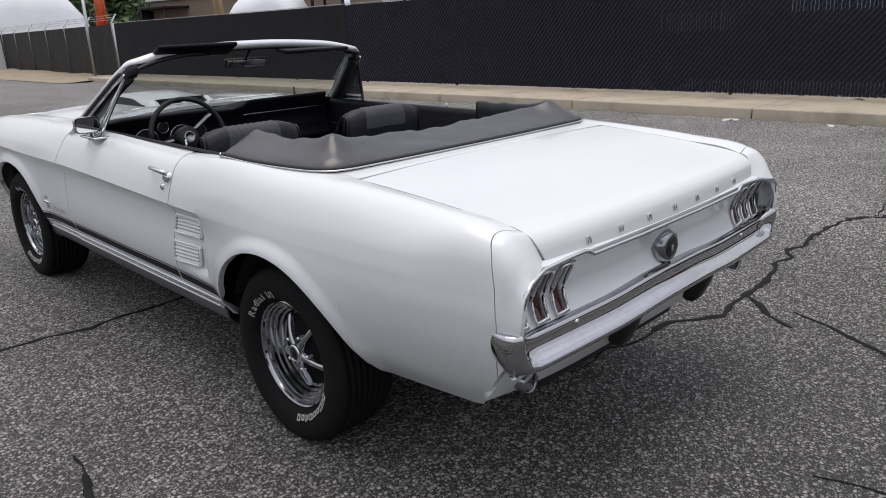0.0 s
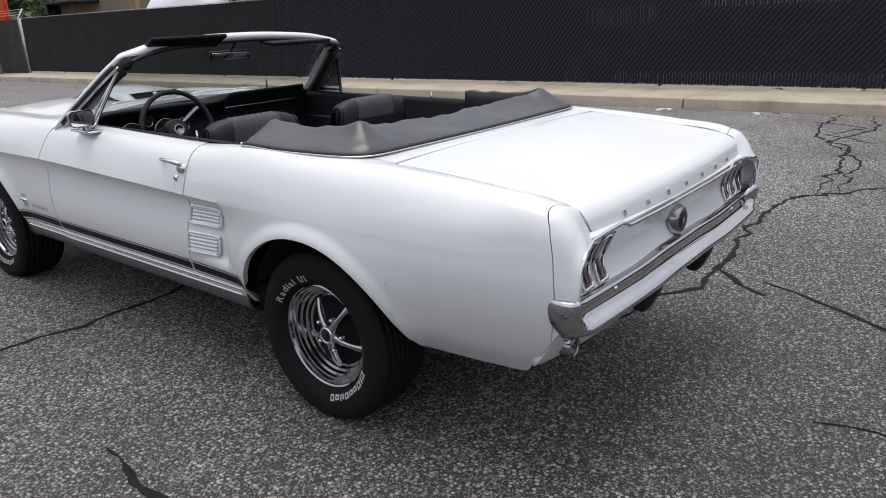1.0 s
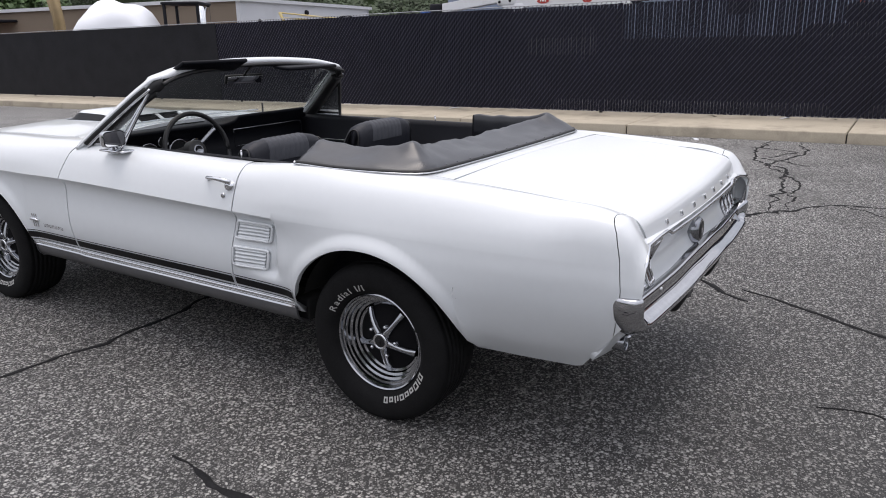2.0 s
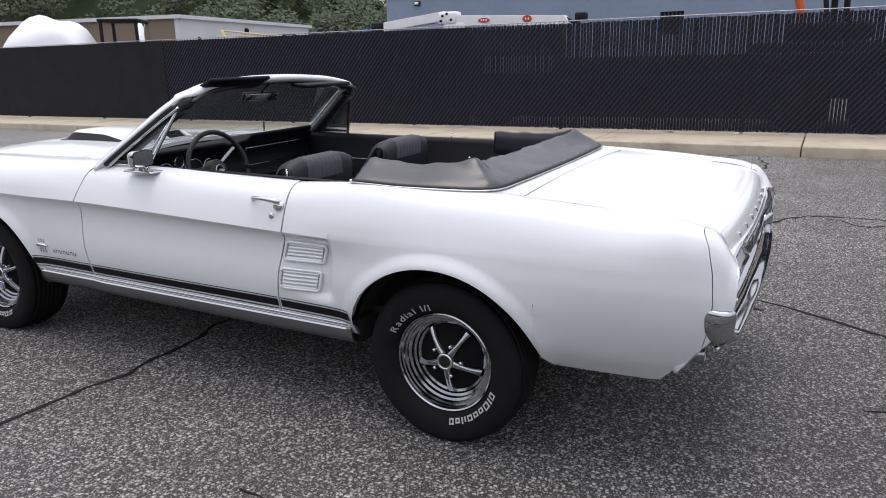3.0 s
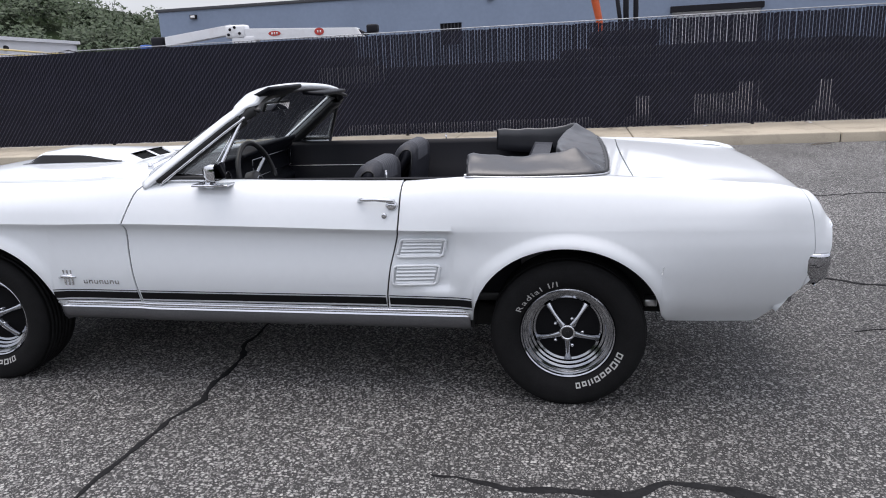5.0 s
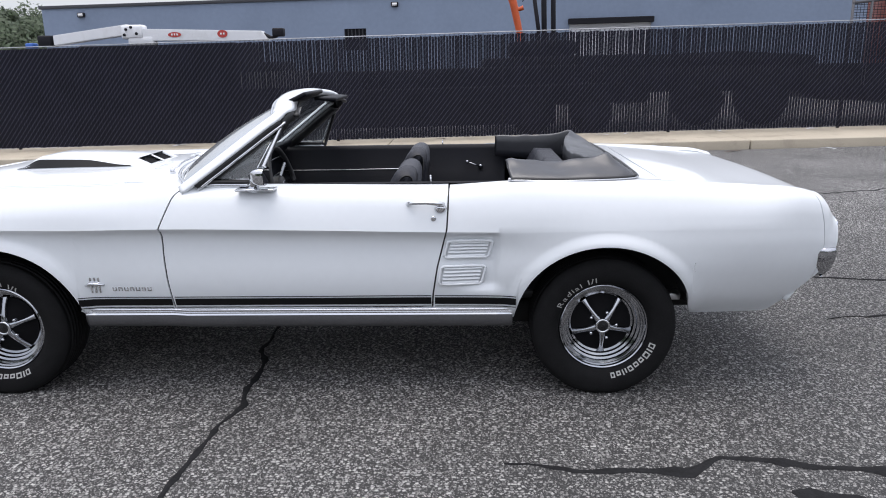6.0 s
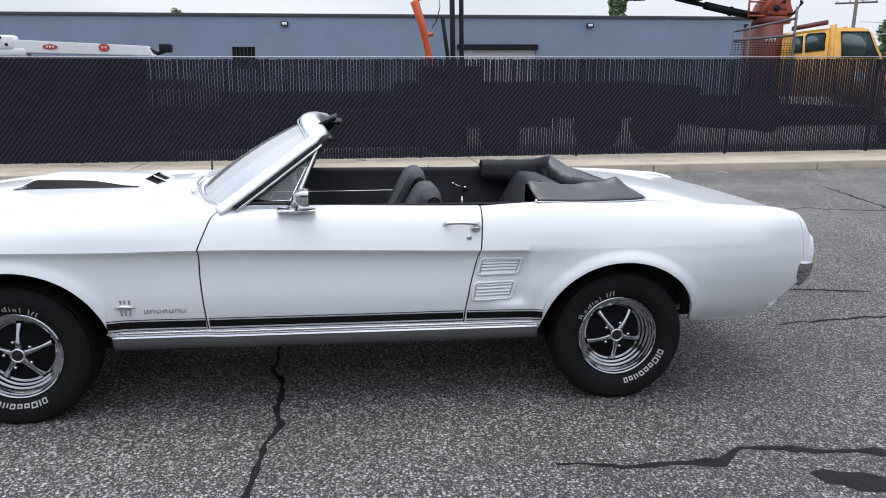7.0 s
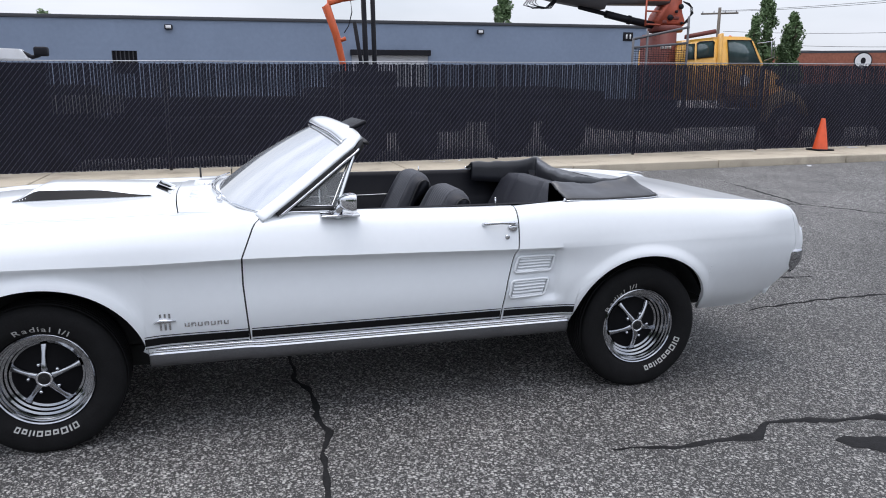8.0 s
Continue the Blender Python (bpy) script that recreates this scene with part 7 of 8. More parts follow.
bm = bmesh.new()
prism(bm, [(-8.45, 1.30), (-8.45, 2.60), (-8.60, 2.70), (-9.45, 2.81), (-10.20, 2.82), (-10.36, 2.76), (-10.76, 2.16), (-10.80, 1.30)], 0.0, 2.1, 0.05)
cab = part("cab", bm, M["yellow"], tr, "scuffed yellow cab")
for outline in ([(-8.51, 2.25), (-8.50, 2.59), (-8.70, 2.62), (-8.72, 2.26)], [(-8.80, 2.28), (-8.78, 2.63), (-8.84, 2.66), (-9.20, 2.69), (-9.24, 2.66), (-9.25, 2.33)], [(-9.70, 2.17), (-9.61, 2.72), (-10.27, 2.73), (-10.61, 2.18)]):
    bm = bmesh.new()
    prism(bm, outline, -0.012, 0.02, 0.0)
    pane = part("side_window", bm, M["cab_glass"], cab, "dark reflecting cab window")
    bm = bmesh.new()
    tube(bm, [(-0.014, y, z) for y, z in outline], 0.016, 6, closed=True)
    part("window_seal", bm, M["trim"], pane)
bm = bmesh.new()
prism(bm, [(-10.38, 2.72), (-10.42, 2.72), (-10.79, 2.20), (-10.77, 2.16)], 0.15, 1.95, 0.0)
part("windscreen", bm, M["cab_glass"], cab)
bm = bmesh.new()
prism(bm, [(-9.36, 1.30), (-9.34, 2.86), (-9.46, 2.88), (-9.49, 1.30)], -0.06, 0.02, 0.01)
part("door_pillar", bm, M["yellow"], cab)
bm = bmesh.new()
tube(bm, [(-0.02, -9.62, 2.14), (-0.02, -9.60, 1.40), (-0.02, -10.62, 1.40), (-0.02, -10.66, 2.12)], 0.010, 6)
part("door_seam", bm, M["machine_black"], cab)
for k in range(3):
    bm = bmesh.new()
    bmesh.ops.create_uvsphere(bm, u_segments=10, v_segments=6, radius=0.05, matrix=Matrix.Translation((0.5 + 0.5 * k, -10.05, 2.83)))
    part("roof_lamp", bm, M["orange"], cab)
for pts in ([(-0.02, -10.45, 2.66), (-0.22, -10.78, 2.72), (-0.22, -10.82, 2.34), (-0.02, -10.70, 2.26)], [(-0.22, -10.70, 2.71), (-0.22, -10.74, 2.34)]):
    bm = bmesh.new()
    tube(bm, pts, 0.014, 6)
    part("mirror_bracket", bm, M["galv"], cab)
bm = bmesh.new()
prism(bm, [(-10.76, 1.10), (-10.76, 2.13), (-11.10, 2.08), (-11.42, 1.98), (-11.60, 1.82), (-11.70, 1.55), (-11.80, 1.10)], 0.25, 1.85, 0.10)
bonnet = part("bonnet", bm, M["yellow"], tr, "sloping yellow bonnet")
bm = bmesh.new()
prism(bm, [(-11.30, 1.70), (-11.32, 1.84), (-11.48, 1.80), (-11.46, 1.66)], 0.225, 0.26, 0.01)
part("bonnet_vent", bm, M["machine_black"], bonnet)
bm = bmesh.new()
rows = []
for a in np.linspace(0.15, math.pi - 0.35, 16):
    rows.append([(-0.04, -11.55 + 0.60 * math.cos(a), 0.66 + 0.62 * math.sin(a)), (-0.04, -11.55 + 0.66 * math.cos(a), 0.66 + 0.86 * math.sin(a)), (0.06, -11.55 + 0.68 * math.cos(a), 0.66 + 0.90 * math.sin(a)), (0.45, -11.55 + 0.68 * math.cos(a), 0.66 + 0.90 * math.sin(a))])
grid(bm, rows)
bmesh.ops.recalc_face_normals(bm, faces=bm.faces)
part("mudguard", bm, M["digger"], tr, "dull front mudguard")
bm = bmesh.new()
ring = [bm.verts.new((-0.03, -10.17 + 0.15 * math.cos(a), 1.77 + 0.15 * math.sin(a))) for a in np.linspace(0, 2 * math.pi, 20, endpoint=False)]
bm.faces.new(ring)
part("door_badge", bm, M["sign_white"], cab, "round pale door badge")
for yy, r in ((-12.61, 0.50), (-4.64, 0.50), (-6.06, 0.50)):
    bm = bmesh.new()
    tube(bm, [(-0.06, ty(yy), 0.62), (0.26, ty(yy), 0.62)], r, 24)
    w = part("wheel", bm, M["rubber"], tr)
    bm = bmesh.new()
    lathe(bm, [(0.30, 0.0), (0.29, 0.02), (0.20, 0.015), (0.18, -0.05), (0.08, -0.06), (0.07, 0.03), (0.001, 0.035)], 24)
    bmesh.ops.recalc_face_normals(bm, faces=bm.faces)
    bmesh.ops.transform(bm, matrix=Matrix.Translation((-0.062, ty(yy), 0.62)) @ Matrix.Diagonal((-1, 1, 1, 1)), verts=bm.verts)
    part("rim", bm, M["truck_rim"] if yy < -8 else M["machine_black"], w)
bm = bmesh.new()
prism(bm, [(ty(-2.4), tz(0.75)), (ty(-2.4), tz(1.30)), (ty(-9.3), tz(1.30)), (ty(-9.3), tz(0.55)), (ty(-7.6), tz(0.50)), (ty(-7.0), tz(0.75))], 0.1, 2.1, 0.05)
prism(bm, [(ty(-7.0), tz(0.62)), (ty(-7.0), tz(1.12)), (ty(-9.2), tz(1.12)), (ty(-9.2), tz(0.40))], -0.03, 0.3, 0.06)
prism(bm, [(ty(-9.3), tz(0.55)), (ty(-9.3), tz(1.1)), (ty(-13.1), tz(1.0)), (ty(-13.2), tz(0.6))], 0.3, 1.8, 0.03)
part("chassis", bm, M["machine_black"], tr, "black chassis and tanks")
bm = bmesh.new()
prism(bm, [(ty(-3.2), tz(1.30)), (ty(-3.2), tz(1.55)), (ty(-5.6), tz(1.62)), (ty(-7.4), tz(1.50)), (ty(-7.4), tz(1.30))], 0.4, 1.9, 0.05)
part("load", bm, M["machine_black"], tr, "dark load on the bed")
bm = bmesh.new()
prism(bm, [(-7.98, 1.1), (-7.94, 2.86), (-8.46, 2.96), (-8.52, 1.1)], 0.35, 1.2, 0.04)
col = part("crane_column", bm, M["rust_red"], tr, "faded red crane column")
for y0, y1 in ((-8.02, -8.10), (-8.13, -8.20), (-8.23, -8.30)):
    bm = bmesh.new()
    prism(bm, [(y0, 2.50), (y0, 2.60), (y1, 2.61), (y1, 2.51)], 0.335, 0.348, 0.0)
    part("column_bar", bm, M["sign_white"], col)
bm = bmesh.new()
lathe(bm, [(0.001, 0.0), (0.40, 0.0), (0.42, 0.03), (0.42, 0.11), (0.38, 0.14), (0.001, 0.14)], 28)
bmesh.ops.recalc_face_normals(bm, faces=bm.faces)
bmesh.ops.transform(bm, matrix=Matrix.Translation((0.75, -8.36, 2.92)) @ Matrix.Rotation(radians(-90), 4, "Y"), verts=bm.verts)
part("turntable", bm, M["rust_red"], col, "dark red slewing ring")
bm = bmesh.new()
prism(bm, [(-7.98, 3.06), (-8.74, 3.06), (-8.74, 3.16), (-8.64, 3.40), (-8.62, 3.70), (-8.66, 4.2), (-8.22, 4.2), (-8.28, 3.62), (-8.02, 3.30)], 0.48, 1.0, 0.03)
head = part("slew_head", bm, M["slew_red"], col, "worn red slewing head with bare pins")
for y, z, r in ((-8.30, 3.24, 0.07), (-8.58, 3.50, 0.06), (-8.46, 3.38, 0.035), (-8.62, 3.12, 0.035)):
    bm = bmesh.new()
    tube(bm, [(0.44, y, z), (0.52, y, z)], r, 14)
    part("pin", bm, M["machine_black"], head)
for y0, y1, z0, z1 in ((-8.10, -8.22, 3.10, 3.18), (-8.40, -8.55, 3.20, 3.27)):
    bm = bmesh.new()
    box(bm, 0.46, 0.50, y1, y0, z0, z1, 0.01)
    part("bracket", bm, M["rust_red"], head)
for pts in ([(0.4, -7.60, 3.02), (0.4, -7.60, 3.62)], [(0.4, -7.60, 3.06), (0.4, -8.0, 3.06)], [(0.4, -7.60, 3.36), (0.4, -8.0, 3.36)], [(0.4, -7.60, 3.60), (0.4, -8.2, 3.62)]):
    bm = bmesh.new()
    tube(bm, pts, 0.022, 6)
    part("ladder_rail", bm, M["slew_red"], col)
bm = bmesh.new()
tube(bm, [(0.7, -8.0, 3.07), (0.7, -7.30, 3.18), (0.7, -6.70, 3.29)], 0.085, 14)
tube(bm, [(0.7, -6.70, 3.29), (0.7, -6.0, 3.42)], 0.05, 10)
tube(bm, [(0.7, -7.36, 3.17), (0.7, -7.30, 3.18)], 0.105, 14)
part("ram", bm, M["machine_black"], col, "black hydraulic ram")
bm = bmesh.new()
prism(bm, [(-4.0, 3.80), (-5.45, 3.52), (-6.58, 3.37), (-6.62, 3.50), (-8.35, 3.55), (-8.35, 3.95), (-4.0, 4.15)], 0.5, 0.95, 0.02)
part("main_boom", bm, M["boom_grey"], col, "grey main boom")
rnd = random.Random(12)
for k in range(5):
    bm = bmesh.new()
    o = 0.07 * k
    tube(bm, [(0.6 + 0.03 * k, -5.0 + o * 0.4, 3.75), (0.6, -4.85 + o, 3.48 - 0.02 * k), (0.6, -5.0 + o, 3.34 + 0.03 * (k % 3)), (0.6, -5.25 + o * 0.5, 3.36), (0.6, -5.40 + o * 0.3, 3.55), (0.6, -5.5, 3.75)], 0.012, 6)
    part("hose", bm, M["machine_black"], col)
for k in range(4):
    bm = bmesh.new()
    tube(bm, [(0.46, -8.62, 3.62), (0.46, -8.80 - 0.03 * k, 3.58 - 0.03 * k), (0.46, -8.86 - 0.02 * k, 3.36), (0.46, -8.78, 3.14 + 0.03 * k), (0.46, -8.66, 3.10)], 0.012, 6)
    part("hose", bm, M["machine_black"], col)
# headache rack with mesh
rack = hub_of("rack_frame", "dark tube rack with wire mesh behind the cab", "rack", Matrix.Translation((11.5, 0, 0)))
for pts in ([(0, -7.02, 0.9), (0, -7.02, 2.70)], [(0, -7.38, 0.9), (0, -7.38, 2.86)], [(0, -8.46, 0.9), (0, -8.44, 3.22)], [(0, -7.0, 2.67), (0, -8.46, 2.98)], [(0, -7.0, 2.48), (0, -8.46, 2.62)]):
    bm = bmesh.new()
    tube(bm, pts, 0.028, 8)
    part("tube_rail", bm, M["boom_grey"], rack)
bm = bmesh.new()
for k in range(22):
    y = -7.04 - 1.40 * k / 21
    tube(bm, [(0.01, y, 1.4), (0.01, y, 2.48 + 0.14 * k / 21)], 0.005, 4)
for k in range(22):
    z = 1.4 + 1.05 * k / 21
    tube(bm, [(0.014, -7.02, z), (0.014, -8.44, z)], 0.005, 4)
tagged(part("wire_mesh", bm, M["machine_black"], rack, "fine dark wire mesh"), kind="stuff")
bm = bmesh.new()
prism(bm, [(-8.48, 2.72), (-8.48, 2.82), (-9.28, 2.97), (-9.30, 2.87)], 0.1, 0.2, 0.01)
part("red_guard", bm, M["rust_red"], rack, "red overhead guard")
# bits beyond the truck
jn = hub_of("dark_van", "dark vehicle parked beyond the truck behind the fence", "vehicle", Matrix.Translation((12.2, 0, 0)))
bm = bmesh.new()
prism(bm, [(ty(-14.0), 0.6), (ty(-14.0), 1.55), (ty(-14.8), 1.75), (ty(-17.8), 1.75), (ty(-18.2), 1.2), (ty(-18.2), 0.6)], 0, 1.9, 0.1)
part("body", bm, M["machine_black"], jn)
for y in (-14.9, -17.2):
    bm = bmesh.new()
    tube(bm, [(-0.05, ty(y), 0.55), (0.25, ty(y), 0.55)], 0.36, 20)
    part("wheel", bm, M["rubber"], jn)


# ---- trees, far right: poplars, pole, brick building ----
def leaf_cloud(verts, faces, centre, radius, count, size, rnd, squash=1.0):
    """Many small leaf sprays scattered through a crown, thin at the rim."""
    for _ in range(count):
        d = Vector((rnd.gauss(0, 1), rnd.gauss(0, 1), rnd.gauss(0, 1))).normalized() * radius * rnd.random() ** 0.4
        c = Vector(centre) + Vector((d.x, d.y, d.z * squash))
        u = Vector((rnd.gauss(0, 1), rnd.gauss(0, 1), rnd.gauss(0, 1))).normalized()
        w = u.orthogonal().normalized()
        s = size * rnd.uniform(0.5, 1.3)
        k = len(verts)
        verts += [tuple(c - u * s), tuple(c + w * s * 0.5), tuple(c + u * s), tuple(c - w * s * 0.5)]
        faces.append((k, k + 1, k + 2, k + 3))


def mesh_from(name, verts, faces, mat, parent=None):
    me = bpy.data.meshes.new(name)
    me.from_pydata(verts, [], faces)
    me.materials.append(mat)
    ob = new(name, me)
    if parent:
        ob.parent = parent
    return ob


def build_tree(x, y, height, width, seed, label, slim=True, leaf=0.12, base=0.08):
    rnd = random.Random(seed)
    t = hub_of("tree", label, "tree", Matrix.Translation((x, y, level(y))))
    bm = bmesh.new()
    tube(bm, [(0, 0, 0), (0.05, 0.02, height * 0.4), (0, 0.06, height * 0.95)], [0.022 * height, 0.014 * height, 0.02], 8)
    for k in range(14):
        z = height * rnd.uniform(base + 0.05, 0.85)
        a = rnd.uniform(0, 6.28)
        r = width * (1 - z / height) * 0.9 + 0.15
        tube(bm, [(0, 0, z), (r * 0.5 * math.cos(a), r * 0.5 * math.sin(a), z + 0.3 * r), (r * math.cos(a), r * math.sin(a), z + 0.9 * r)], [0.05, 0.03, 0.01], 5)
    part("trunk", bm, M["bark"], t)
    verts, faces = [], []
    for k in range(90):
        f = rnd.random()
        z = height * (base + (1 - base) * f)
        r = width * (math.sin(math.pi * min(1, 0.15 + f * 0.85)) ** 0.8) * (0.75 if slim else 0.85)
        a = rnd.uniform(0, 6.28)
        leaf_cloud(verts, faces, (r * math.cos(a) * rnd.random(), r * math.sin(a) * rnd.random(), z), width * rnd.uniform(0.14, 0.30), 110, leaf * 0.72, rnd, 1.3)
    mesh_from("crown", verts, faces, M["leaf"], t)
    return t


build_tree(30.0, -24.9, 5.0, 0.75, 1, "slender green poplar with an uneven crown")
build_tree(30.4, -25.9, 6.3, 1.05, 2, "tall slender green poplar with an uneven crown")
build_tree(30.2, -27.5, 5.2, 1.10, 3, "bushy green poplar behind the fence")
build_tree(31.5, -28.4, 4.6, 1.0, 4, "bushy green poplar behind the fence")
build_tree(75, -27.6, 12.2, 2.0, 5, "green tree rising behind the warehouse roof", leaf=0.35)
build_tree(80, 19.5, 8.6, 2.6, 6, "green tree just topping the warehouse roof", slim=False, leaf=0.4)

pole = hub_of("utility_pole", "weathered wooden utility pole with a crossarm", "utility pole", Matrix.Translation((60, -44.4, 0)))
bm = bmesh.new()
tube(bm, [(0, 0, -0.5), (0, 0, 9.6)], [0.20, 0.15], 10)
part("post", bm, M["pole_wood"], pole)
bm = bmesh.new()
tube(bm, [(-1.0, -1.4, 9.05), (1.0, 1.4, 9.05)], 0.09, 6)
part("crossarm", bm, M["pole_wood"], pole)
for k in range(4):
    bm = bmesh.new()
    f = -0.9 + 0.6 * k
    tube(bm, [(f, 1.4 * f, 9.1), (f, 1.4 * f, 9.32)], 0.05, 6)
    part("insulator", bm, M["galv"], pole)
for k, (z0, x1, y1, z1) in enumerate(((9.3, 22, -62, 10.6), (9.25, 24, -60, 10.2), (7.4, 24, -60, 6.9), (6.4, 26, -58, 5.6), (6.0, 26, -58, 5.2))):
    bm = bmesh.new()
    a, b = Vector((60, -44.4 - 0.3 * k, z0)), Vector((x1, y1, z1))
    tube(bm, [a.lerp(b, f) - UP * 0.8 * 4 * f * (1 - f) for f in np.linspace(0, 1, 14)], 0.018, 5)
    thing("power_line", bm, M["machine_black"], "thin dark overhead wire from the utility pole", "wire", group="overhead wires")

bb = hub_of("brick_building", "low red brick building with a round pale sign", "building")
bm = bmesh.new()
slab(bm, (44.5, -37.6), (39.0, -46.5), -0.5, 3.95, 0.3)
slab(bm, (56.0, -42.0), (44.5, -37.6), -0.5, 3.95, 0.3)
part("wall", bm, M["brick"], bb, smooth=False)
bm = bmesh.new()
slab(bm, (39.0, -46.5), (34.0, -54.6), -0.5, 3.95, 0.3)
part("wall", bm, M["roof_cap"], bb, "dark clad wall", smooth=False)
bm = bmesh.new()
slab(bm, (44.55, -37.5), (33.9, -54.7), 3.95, 4.12, 0.4)
part("roof_edge", bm, M["roof_cap"], bb, smooth=False)
sd = (Vector((39.0, -46.5, 0)) - Vector((44.5, -37.6, 0))).normalized()
sn = Vector((-abs(sd.y), sd.x if sd.y < 0 else -sd.x, 0)).normalized()
sn = Vector((sd.y, -sd.x, 0))
if sn.x > 0:
    sn = -sn
sc = Vector((41.0, -43.3, 3.35 + level(-41.5))) + sn * 0.12
for r, off, mat, nm in ((0.62, 0.0, "machine_black", "sign_rim"), (0.54, 0.03, "sign_white", "sign_face"), (0.24, 0.05, "machine_black", "sign_mark")):
    bm = bmesh.new()
    ring = [sc + sn * off + sd * r * math.cos(a) * (0.7 if nm == "sign_mark" else 1) + UP * r * math.sin(a) for a in np.linspace(0, 2 * math.pi, 28, endpoint=False)]
    f = bm.faces.new([bm.verts.new(p) for p in ring])
    g = bmesh.ops.extrude_face_region(bm, geom=[f])
    bmesh.ops.translate(bm, vec=-sn * 0.02, verts=[v for v in g["geom"] if isinstance(v, bmesh.types.BMVert)])
    bmesh.ops.recalc_face_normals(bm, faces=bm.faces)
    part(nm, bm, M[mat], bb, smooth=False)

# ---- wooded hill, far left ----
def hill_height(y, x):
    return 15.0 * smooth01((y - 49) / 60.0)


bm = bmesh.new()
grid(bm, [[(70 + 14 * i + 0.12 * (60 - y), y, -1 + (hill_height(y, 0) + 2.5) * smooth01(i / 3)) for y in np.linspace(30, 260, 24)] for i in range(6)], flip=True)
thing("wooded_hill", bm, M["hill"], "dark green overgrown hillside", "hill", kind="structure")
rnd = random.Random(77)
verts, faces = [], []
for k in range(620):
    f = rnd.random()
    y = 40 + 200 * f**1.1
    i = rnd.random() * 4.2
    x = 68 + 14 * i + 0.12 * (60 - y)
    if y > 95:
        x -= (y - 95) * 0.55 * rnd.random()
    z = -1 + (hill_height(y, x) + 2.5) * smooth01(i / 3) + rnd.uniform(1.0, 3.0)
    r = rnd.uniform(1.6, 3.4)
    leaf_cloud(verts, faces, (x, y, z), r, 260, 0.42, rnd, 0.9)
ob = mesh_from("woods", verts, faces, M["leaf_dark"])
tagged(ob, "dense dark green trees covering the far hill", "trees", kind="stuff")
# nearer dark trees behind the low buildings
for x, y, h, w, s in ((17, 52, 7.5, 2.6, 21), (21, 56, 8.5, 3.0, 22), (26, 60, 9.0, 3.0, 23), (13, 60, 8.0, 2.8, 24), (31, 58, 9.0, 3.2, 25), (24, 48, 6.0, 2.2, 26)):
    build_tree(x, y, h, w, s, "dark leafy tree behind the yard", slim=False, leaf=0.4, base=0.08)

# ---- far left: second fence, machines, wrapped loads ----
f2 = hub_of("far_fence", "dusty dark screened fence with pale posts and wire arms", "fence")
A2, B2 = Vector((9.46, 26.55)), Vector((11.4, 52.0))
bm = bmesh.new()
grid(bm, [[(p.x, p.y, level(p.y) + 0.05), (p.x, p.y, level(p.y) + 1.95)] for p in (A2.lerp(B2, f) for f in np.linspace(0, 1, 16))], flip=True)
part("screen_fabric", bm, M["dusty"], f2, "dusty dark fabric")
for k in range(9):
    bm = bmesh.new()
    p = A2.lerp(B2, k / 8)
    z = level(p.y)
    tube(bm, [(p.x - 0.06, p.y, z), (p.x - 0.06, p.y, z + 1.98), (p.x + 0.2, p.y + 0.1, z + 2.3)], 0.028, 8)
    part("post", bm, M["galv"], f2, "pale galvanised post with a wire arm")
for k in range(3):
    bm = bmesh.new()
    tube(bm, [(A2.lerp(B2, f).x - 0.04 + 0.08 * (k + 1), A2.lerp(B2, f).y, level(A2.lerp(B2, f).y) + 2.02 + 0.09 * (k + 1)) for f in np.linspace(0, 1, 9)], 0.008, 4)
    part("strand", bm, M["galv"], f2)
for x, y, h, r in ((9.40, 28.9, 3.1, 0.06), (9.45, 26.5, 1.98, 0.05)):
    bm = bmesh.new()
    tube(bm, [(x, y, level(y) - 0.1), (x, y, level(y) + h)], r, 10)
    thing("gate_post", bm, M["galv"], "tall grey steel gate post beside the fence end", "post", group="gate posts")
bm = bmesh.new()
grid(bm, [[(x, y, ground_z(x, y) + 0.02 + (0.07 * noise.noise((x * 0.8, y * 0.5, 3)) + 0.05) * smooth01((x - 6.9) / 1.2)) for y in np.linspace(25.2, 62, 50)] for x in np.linspace(6.9, 11.5, 14)], flip=True)
thing("dirt_verge", bm, M["dirt"], "sandy dirt verge below the far fence", "verge", kind="structure")

ex = hub_of("excavator", "orange excavator arm and body beyond the far fence", "excavator", Matrix.Translation((14.2, 38.2, level(38.2))))
bm = bmesh.new()
box(bm, -1.3, 0.6, -1.0, 1.0, 1.55, 2.08, 0.08)
part("body", bm, M["orange"], ex)
bm = bmesh.new()
prism(bm, [(-0.30, 2.0), (-0.55, 2.9), (-0.45, 4.6), (-0.20, 4.6), (-0.25, 2.9), (0.05, 2.0)], -0.9, -0.65, 0.03)
prism(bm, [(0.15, 2.0), (-0.15, 3.3), (-0.05, 3.35), (0.40, 2.0)], -0.62, -0.42, 0.02)
tube(bm, [(-0.4, -0.1, 2.1), (-0.5, -0.35, 3.6)], 0.07, 8)
part("arm", bm, M["orange"], ex)
bm = bmesh.new()
box(bm, -1.2, 1.2, -1.2, 1.2, 0.0, 1.55, 0.2)
part("track", bm, M["machine_black"], ex)


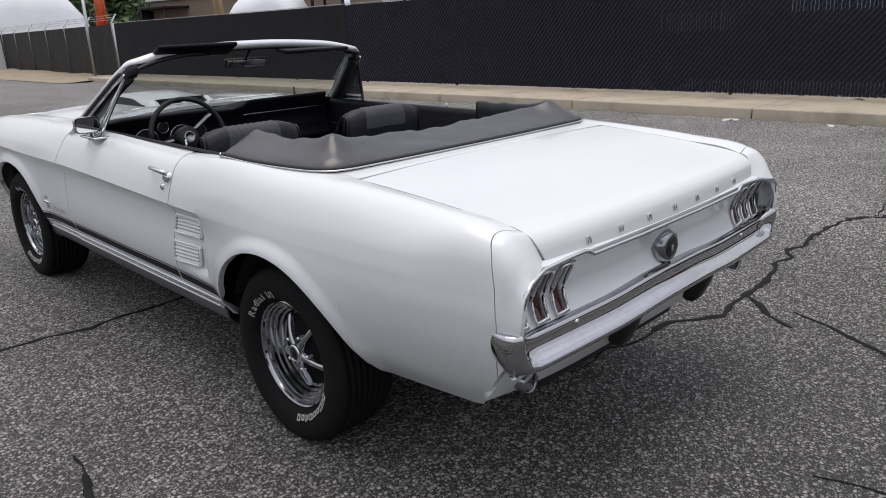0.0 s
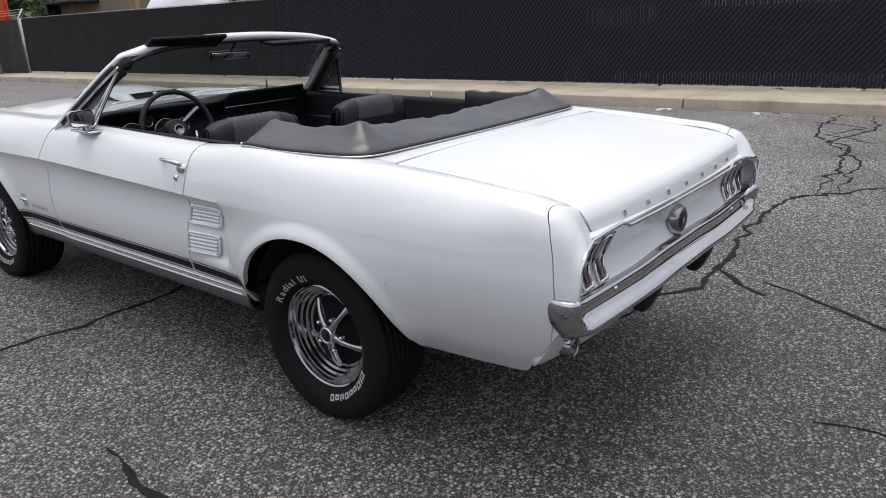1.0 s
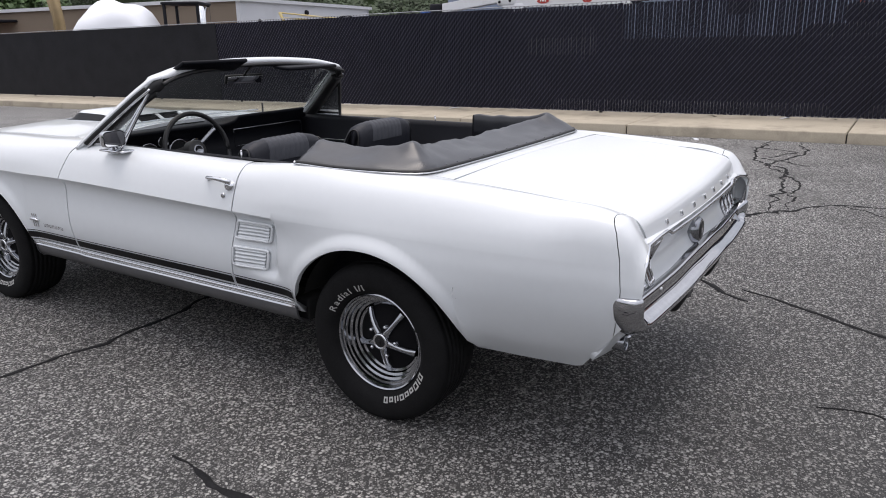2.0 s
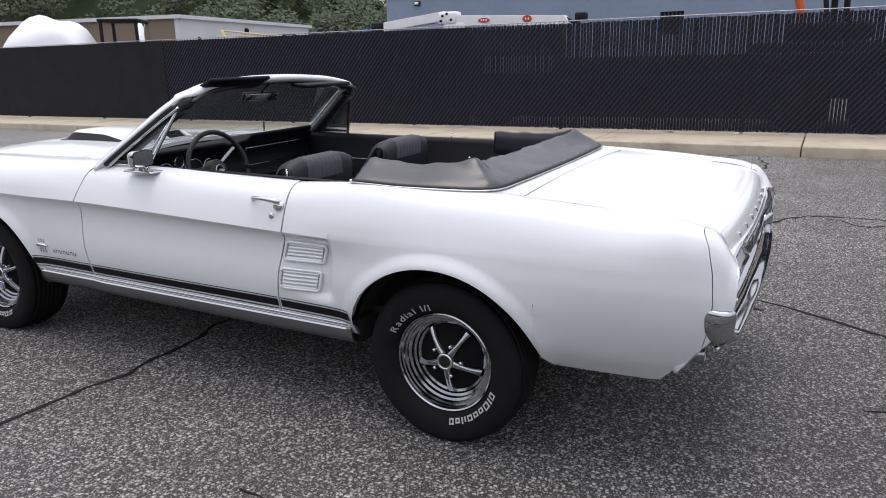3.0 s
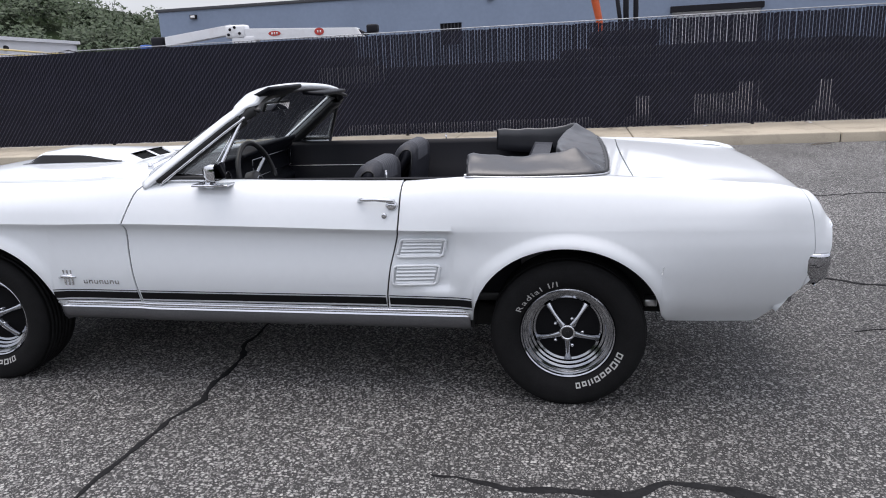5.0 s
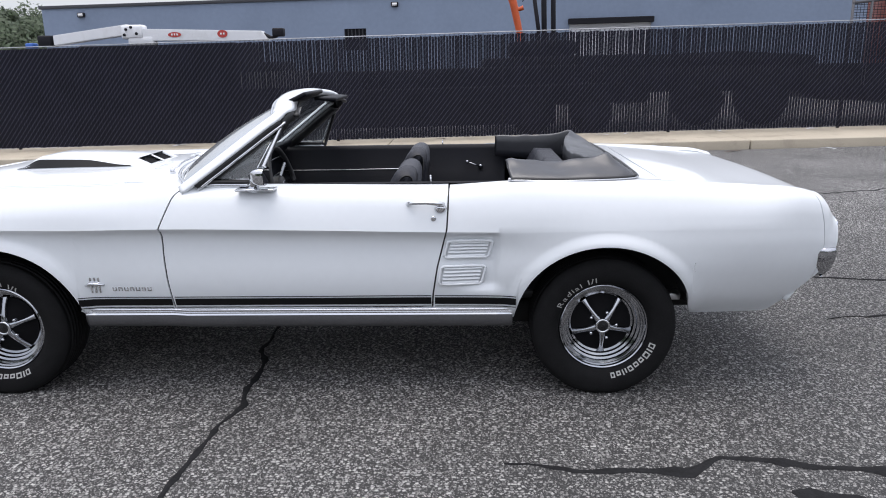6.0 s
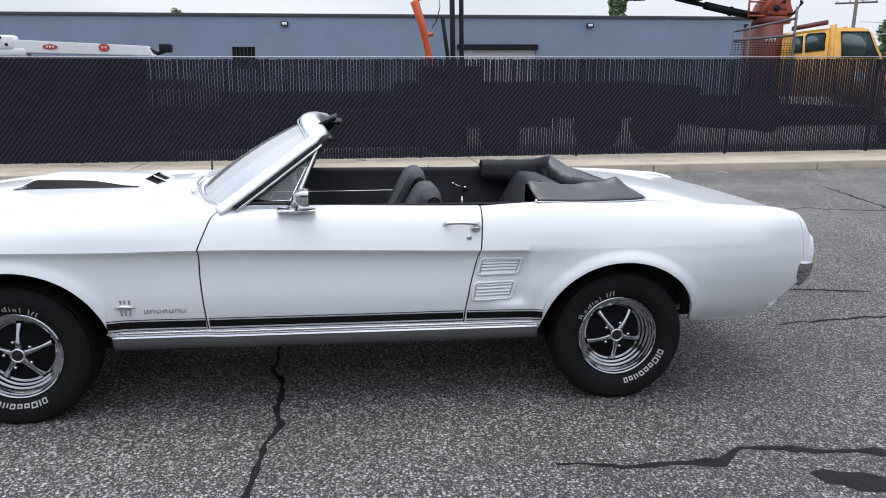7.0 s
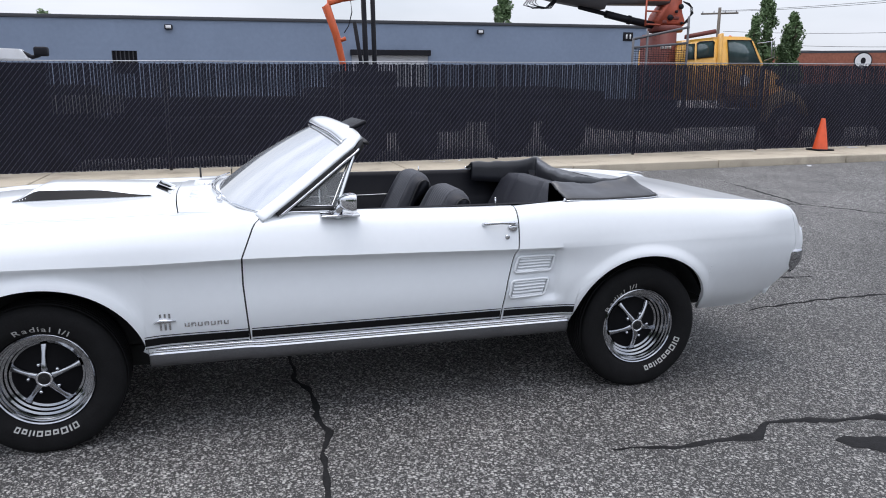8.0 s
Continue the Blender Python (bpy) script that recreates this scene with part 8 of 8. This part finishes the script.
def build_wrap(x, y, lx, ly, h, turn, seed, label):
    """A load under white wrap, taut over humps."""
    bm = bmesh.new()
    rows = []
    for i in range(15):
        u = -1 + 2 * i / 14
        row = []
        for j in range(15):
            v = -1 + 2 * j / 14
            e = (1 - abs(u) ** 3.5) * (1 - abs(v) ** 3.5)
            z = h * (0.30 + 0.70 * max(0, e) ** 0.5) * (1 + 0.13 * noise.noise((u * 1.4 + seed, v * 1.4, 0))) if max(abs(u), abs(v)) < 0.99 else 0
            row.append((u * lx, v * ly, z))
        rows.append(row)
    grid(bm, rows, flip=True)
    bm.normal_update()
    if sum(f.normal.z for f in bm.faces) < 0:
        bmesh.ops.reverse_faces(bm, faces=bm.faces)
    return thing("wrapped_load", bm, M["tarp"], label, "wrapped load", m=Matrix.Translation((x, y, level(y))) @ Matrix.Rotation(radians(turn), 4, "Z"))


build_wrap(12.7, 49.0, 4.0, 2.4, 4.4, 10, 3, "large load under taut white wrap beyond the far fence")
build_wrap(14.15, 23.2, 1.35, 1.5, 3.0, 35, 5, "machine under a taut white wrap behind the fence")
yc = hub_of("wrapped_machine_cab", "black glazed machine cab beside the white-wrapped load", "machine cab", Matrix.Translation((16.2, 21.9, level(21.9))) @ Matrix.Rotation(radians(35), 4, "Z"))
bm = bmesh.new()
for x in (-0.75, 0.75):
    for y in (-0.6, 0.6):
        box(bm, x - 0.05, x + 0.05, y - 0.05, y + 0.05, 1.2, 2.95, 0.01)
box(bm, -0.85, 0.85, -0.7, 0.7, 2.95, 3.05, 0.04)
box(bm, -0.85, 0.85, -0.7, 0.7, 0.6, 1.4, 0.06)
part("frame", bm, M["machine_black"], yc)
bm = bmesh.new()
box(bm, -0.70, 0.70, -0.66, -0.64, 1.4, 2.9)
part("glass_pane", bm, M["mirror"], yc, "dull reflecting pane")
ya = hub_of("yellow_arm", "weathered yellow digger arm beside the wrapped load", "digger arm", Matrix.Translation((13.0, 25.2, level(25.2))))
bm = bmesh.new()
prism(bm, [(-0.3, 0.0), (-0.35, 2.4), (-0.2, 3.3), (0.35, 3.6), (0.0, 2.6), (0.1, 0.0)], -0.15, 0.15, 0.04)
part("arm", bm, M["digger"], ya)
sh = hub_of("dark_shed", "dark open machine shelter beyond the fence", "shelter", Matrix.Translation((18.2, 37.5, level(37.5))))
bm = bmesh.new()
box(bm, -2.2, 2.2, -1.5, 1.5, 2.85, 2.98, 0.03)
for x in (-2.1, 2.1):
    for y in (-1.4, 1.4):
        box(bm, x - 0.06, x + 0.06, y - 0.06, y + 0.06, 0, 2.85)
box(bm, -2.1, 2.1, 1.38, 1.44, 0, 2.85)
part("frame", bm, M["machine_black"], sh)

# ---- kerbside: cone and litter ----
cz = level(-10.25) + 0.149
cone = hub_of("traffic_cone", "faded orange traffic cone standing on the concrete verge", "traffic cone", Matrix.Translation((9.0, -10.25, cz)))
bm = bmesh.new()
lathe(bm, [(0.155, 0.03), (0.150, 0.05), (0.045, 0.66), (0.038, 0.68), (0.028, 0.68), (0.030, 0.60)], 28)
bmesh.ops.recalc_face_normals(bm, faces=bm.faces)
bmesh.ops.transform(bm, matrix=Matrix.Rotation(radians(-90), 4, "Y"), verts=bm.verts)
part("cone_body", bm, M["cone"], cone)
bm = bmesh.new()
box(bm, -0.20, 0.20, -0.20, 0.20, 0.0, 0.035, 0.012)
part("cone_base", bm, M["machine_black"], cone, "dark rubber foot")
rnd = random.Random(12)
for k in range(26):
    y = rnd.uniform(-14, 8)
    x = rnd.choice((KERB_X - rnd.uniform(0.05, 0.3), FENCE_X - rnd.uniform(0.02, 0.12), FENCE_X - rnd.uniform(0.02, 0.2)))
    z = (ground_z(x, y) if x < KERB_X else level(y) + 0.149) + 0.003
    l, w, a = rnd.uniform(0.04, 0.16), rnd.uniform(0.015, 0.05), rnd.uniform(0, 3)
    bm = bmesh.new()
    grid(bm, [[(l * u * math.cos(a) - w * v * math.sin(a), l * u * math.sin(a) + w * v * math.cos(a), 0.012 * (1 - u * u) + 0.010 * noise.noise((u * 2, v * 2, k))) for v in (-1, 0, 1)] for u in (-1, -0.4, 0.3, 1)], flip=True)
    thing("litter_scrap", bm, M["white_wall"] if k % 3 else M["bark"], "small dry scrap of litter lying by the kerb", "litter", m=Matrix.Translation((x, y, z)), group="litter along the kerb")

# unseen trees, plain, added on the camera's side of the street for darker reflections
bm = bmesh.new()
verts, faces = [], []
rnd = random.Random(5)
for k in range(90):
    y = -70 + 140 * rnd.random()
    leaf_cloud(verts, faces, (-38 - 8 * rnd.random(), y, rnd.uniform(1.5, 6.0)), rnd.uniform(2.0, 3.6), 120, 0.8, rnd, 1.0)
    leaf_cloud(verts, faces, (-45 + 60 * rnd.random(), -62 - 8 * rnd.random(), rnd.uniform(1.5, 6.5)), rnd.uniform(2.0, 3.6), 120, 0.8, rnd, 1.0)
bm.free()
ob = mesh_from("unseen_trees", verts, faces, M["leaf_dark"])
tagged(ob, "unseen row of dark trees added across the street for reflections", "trees", kind="stuff")
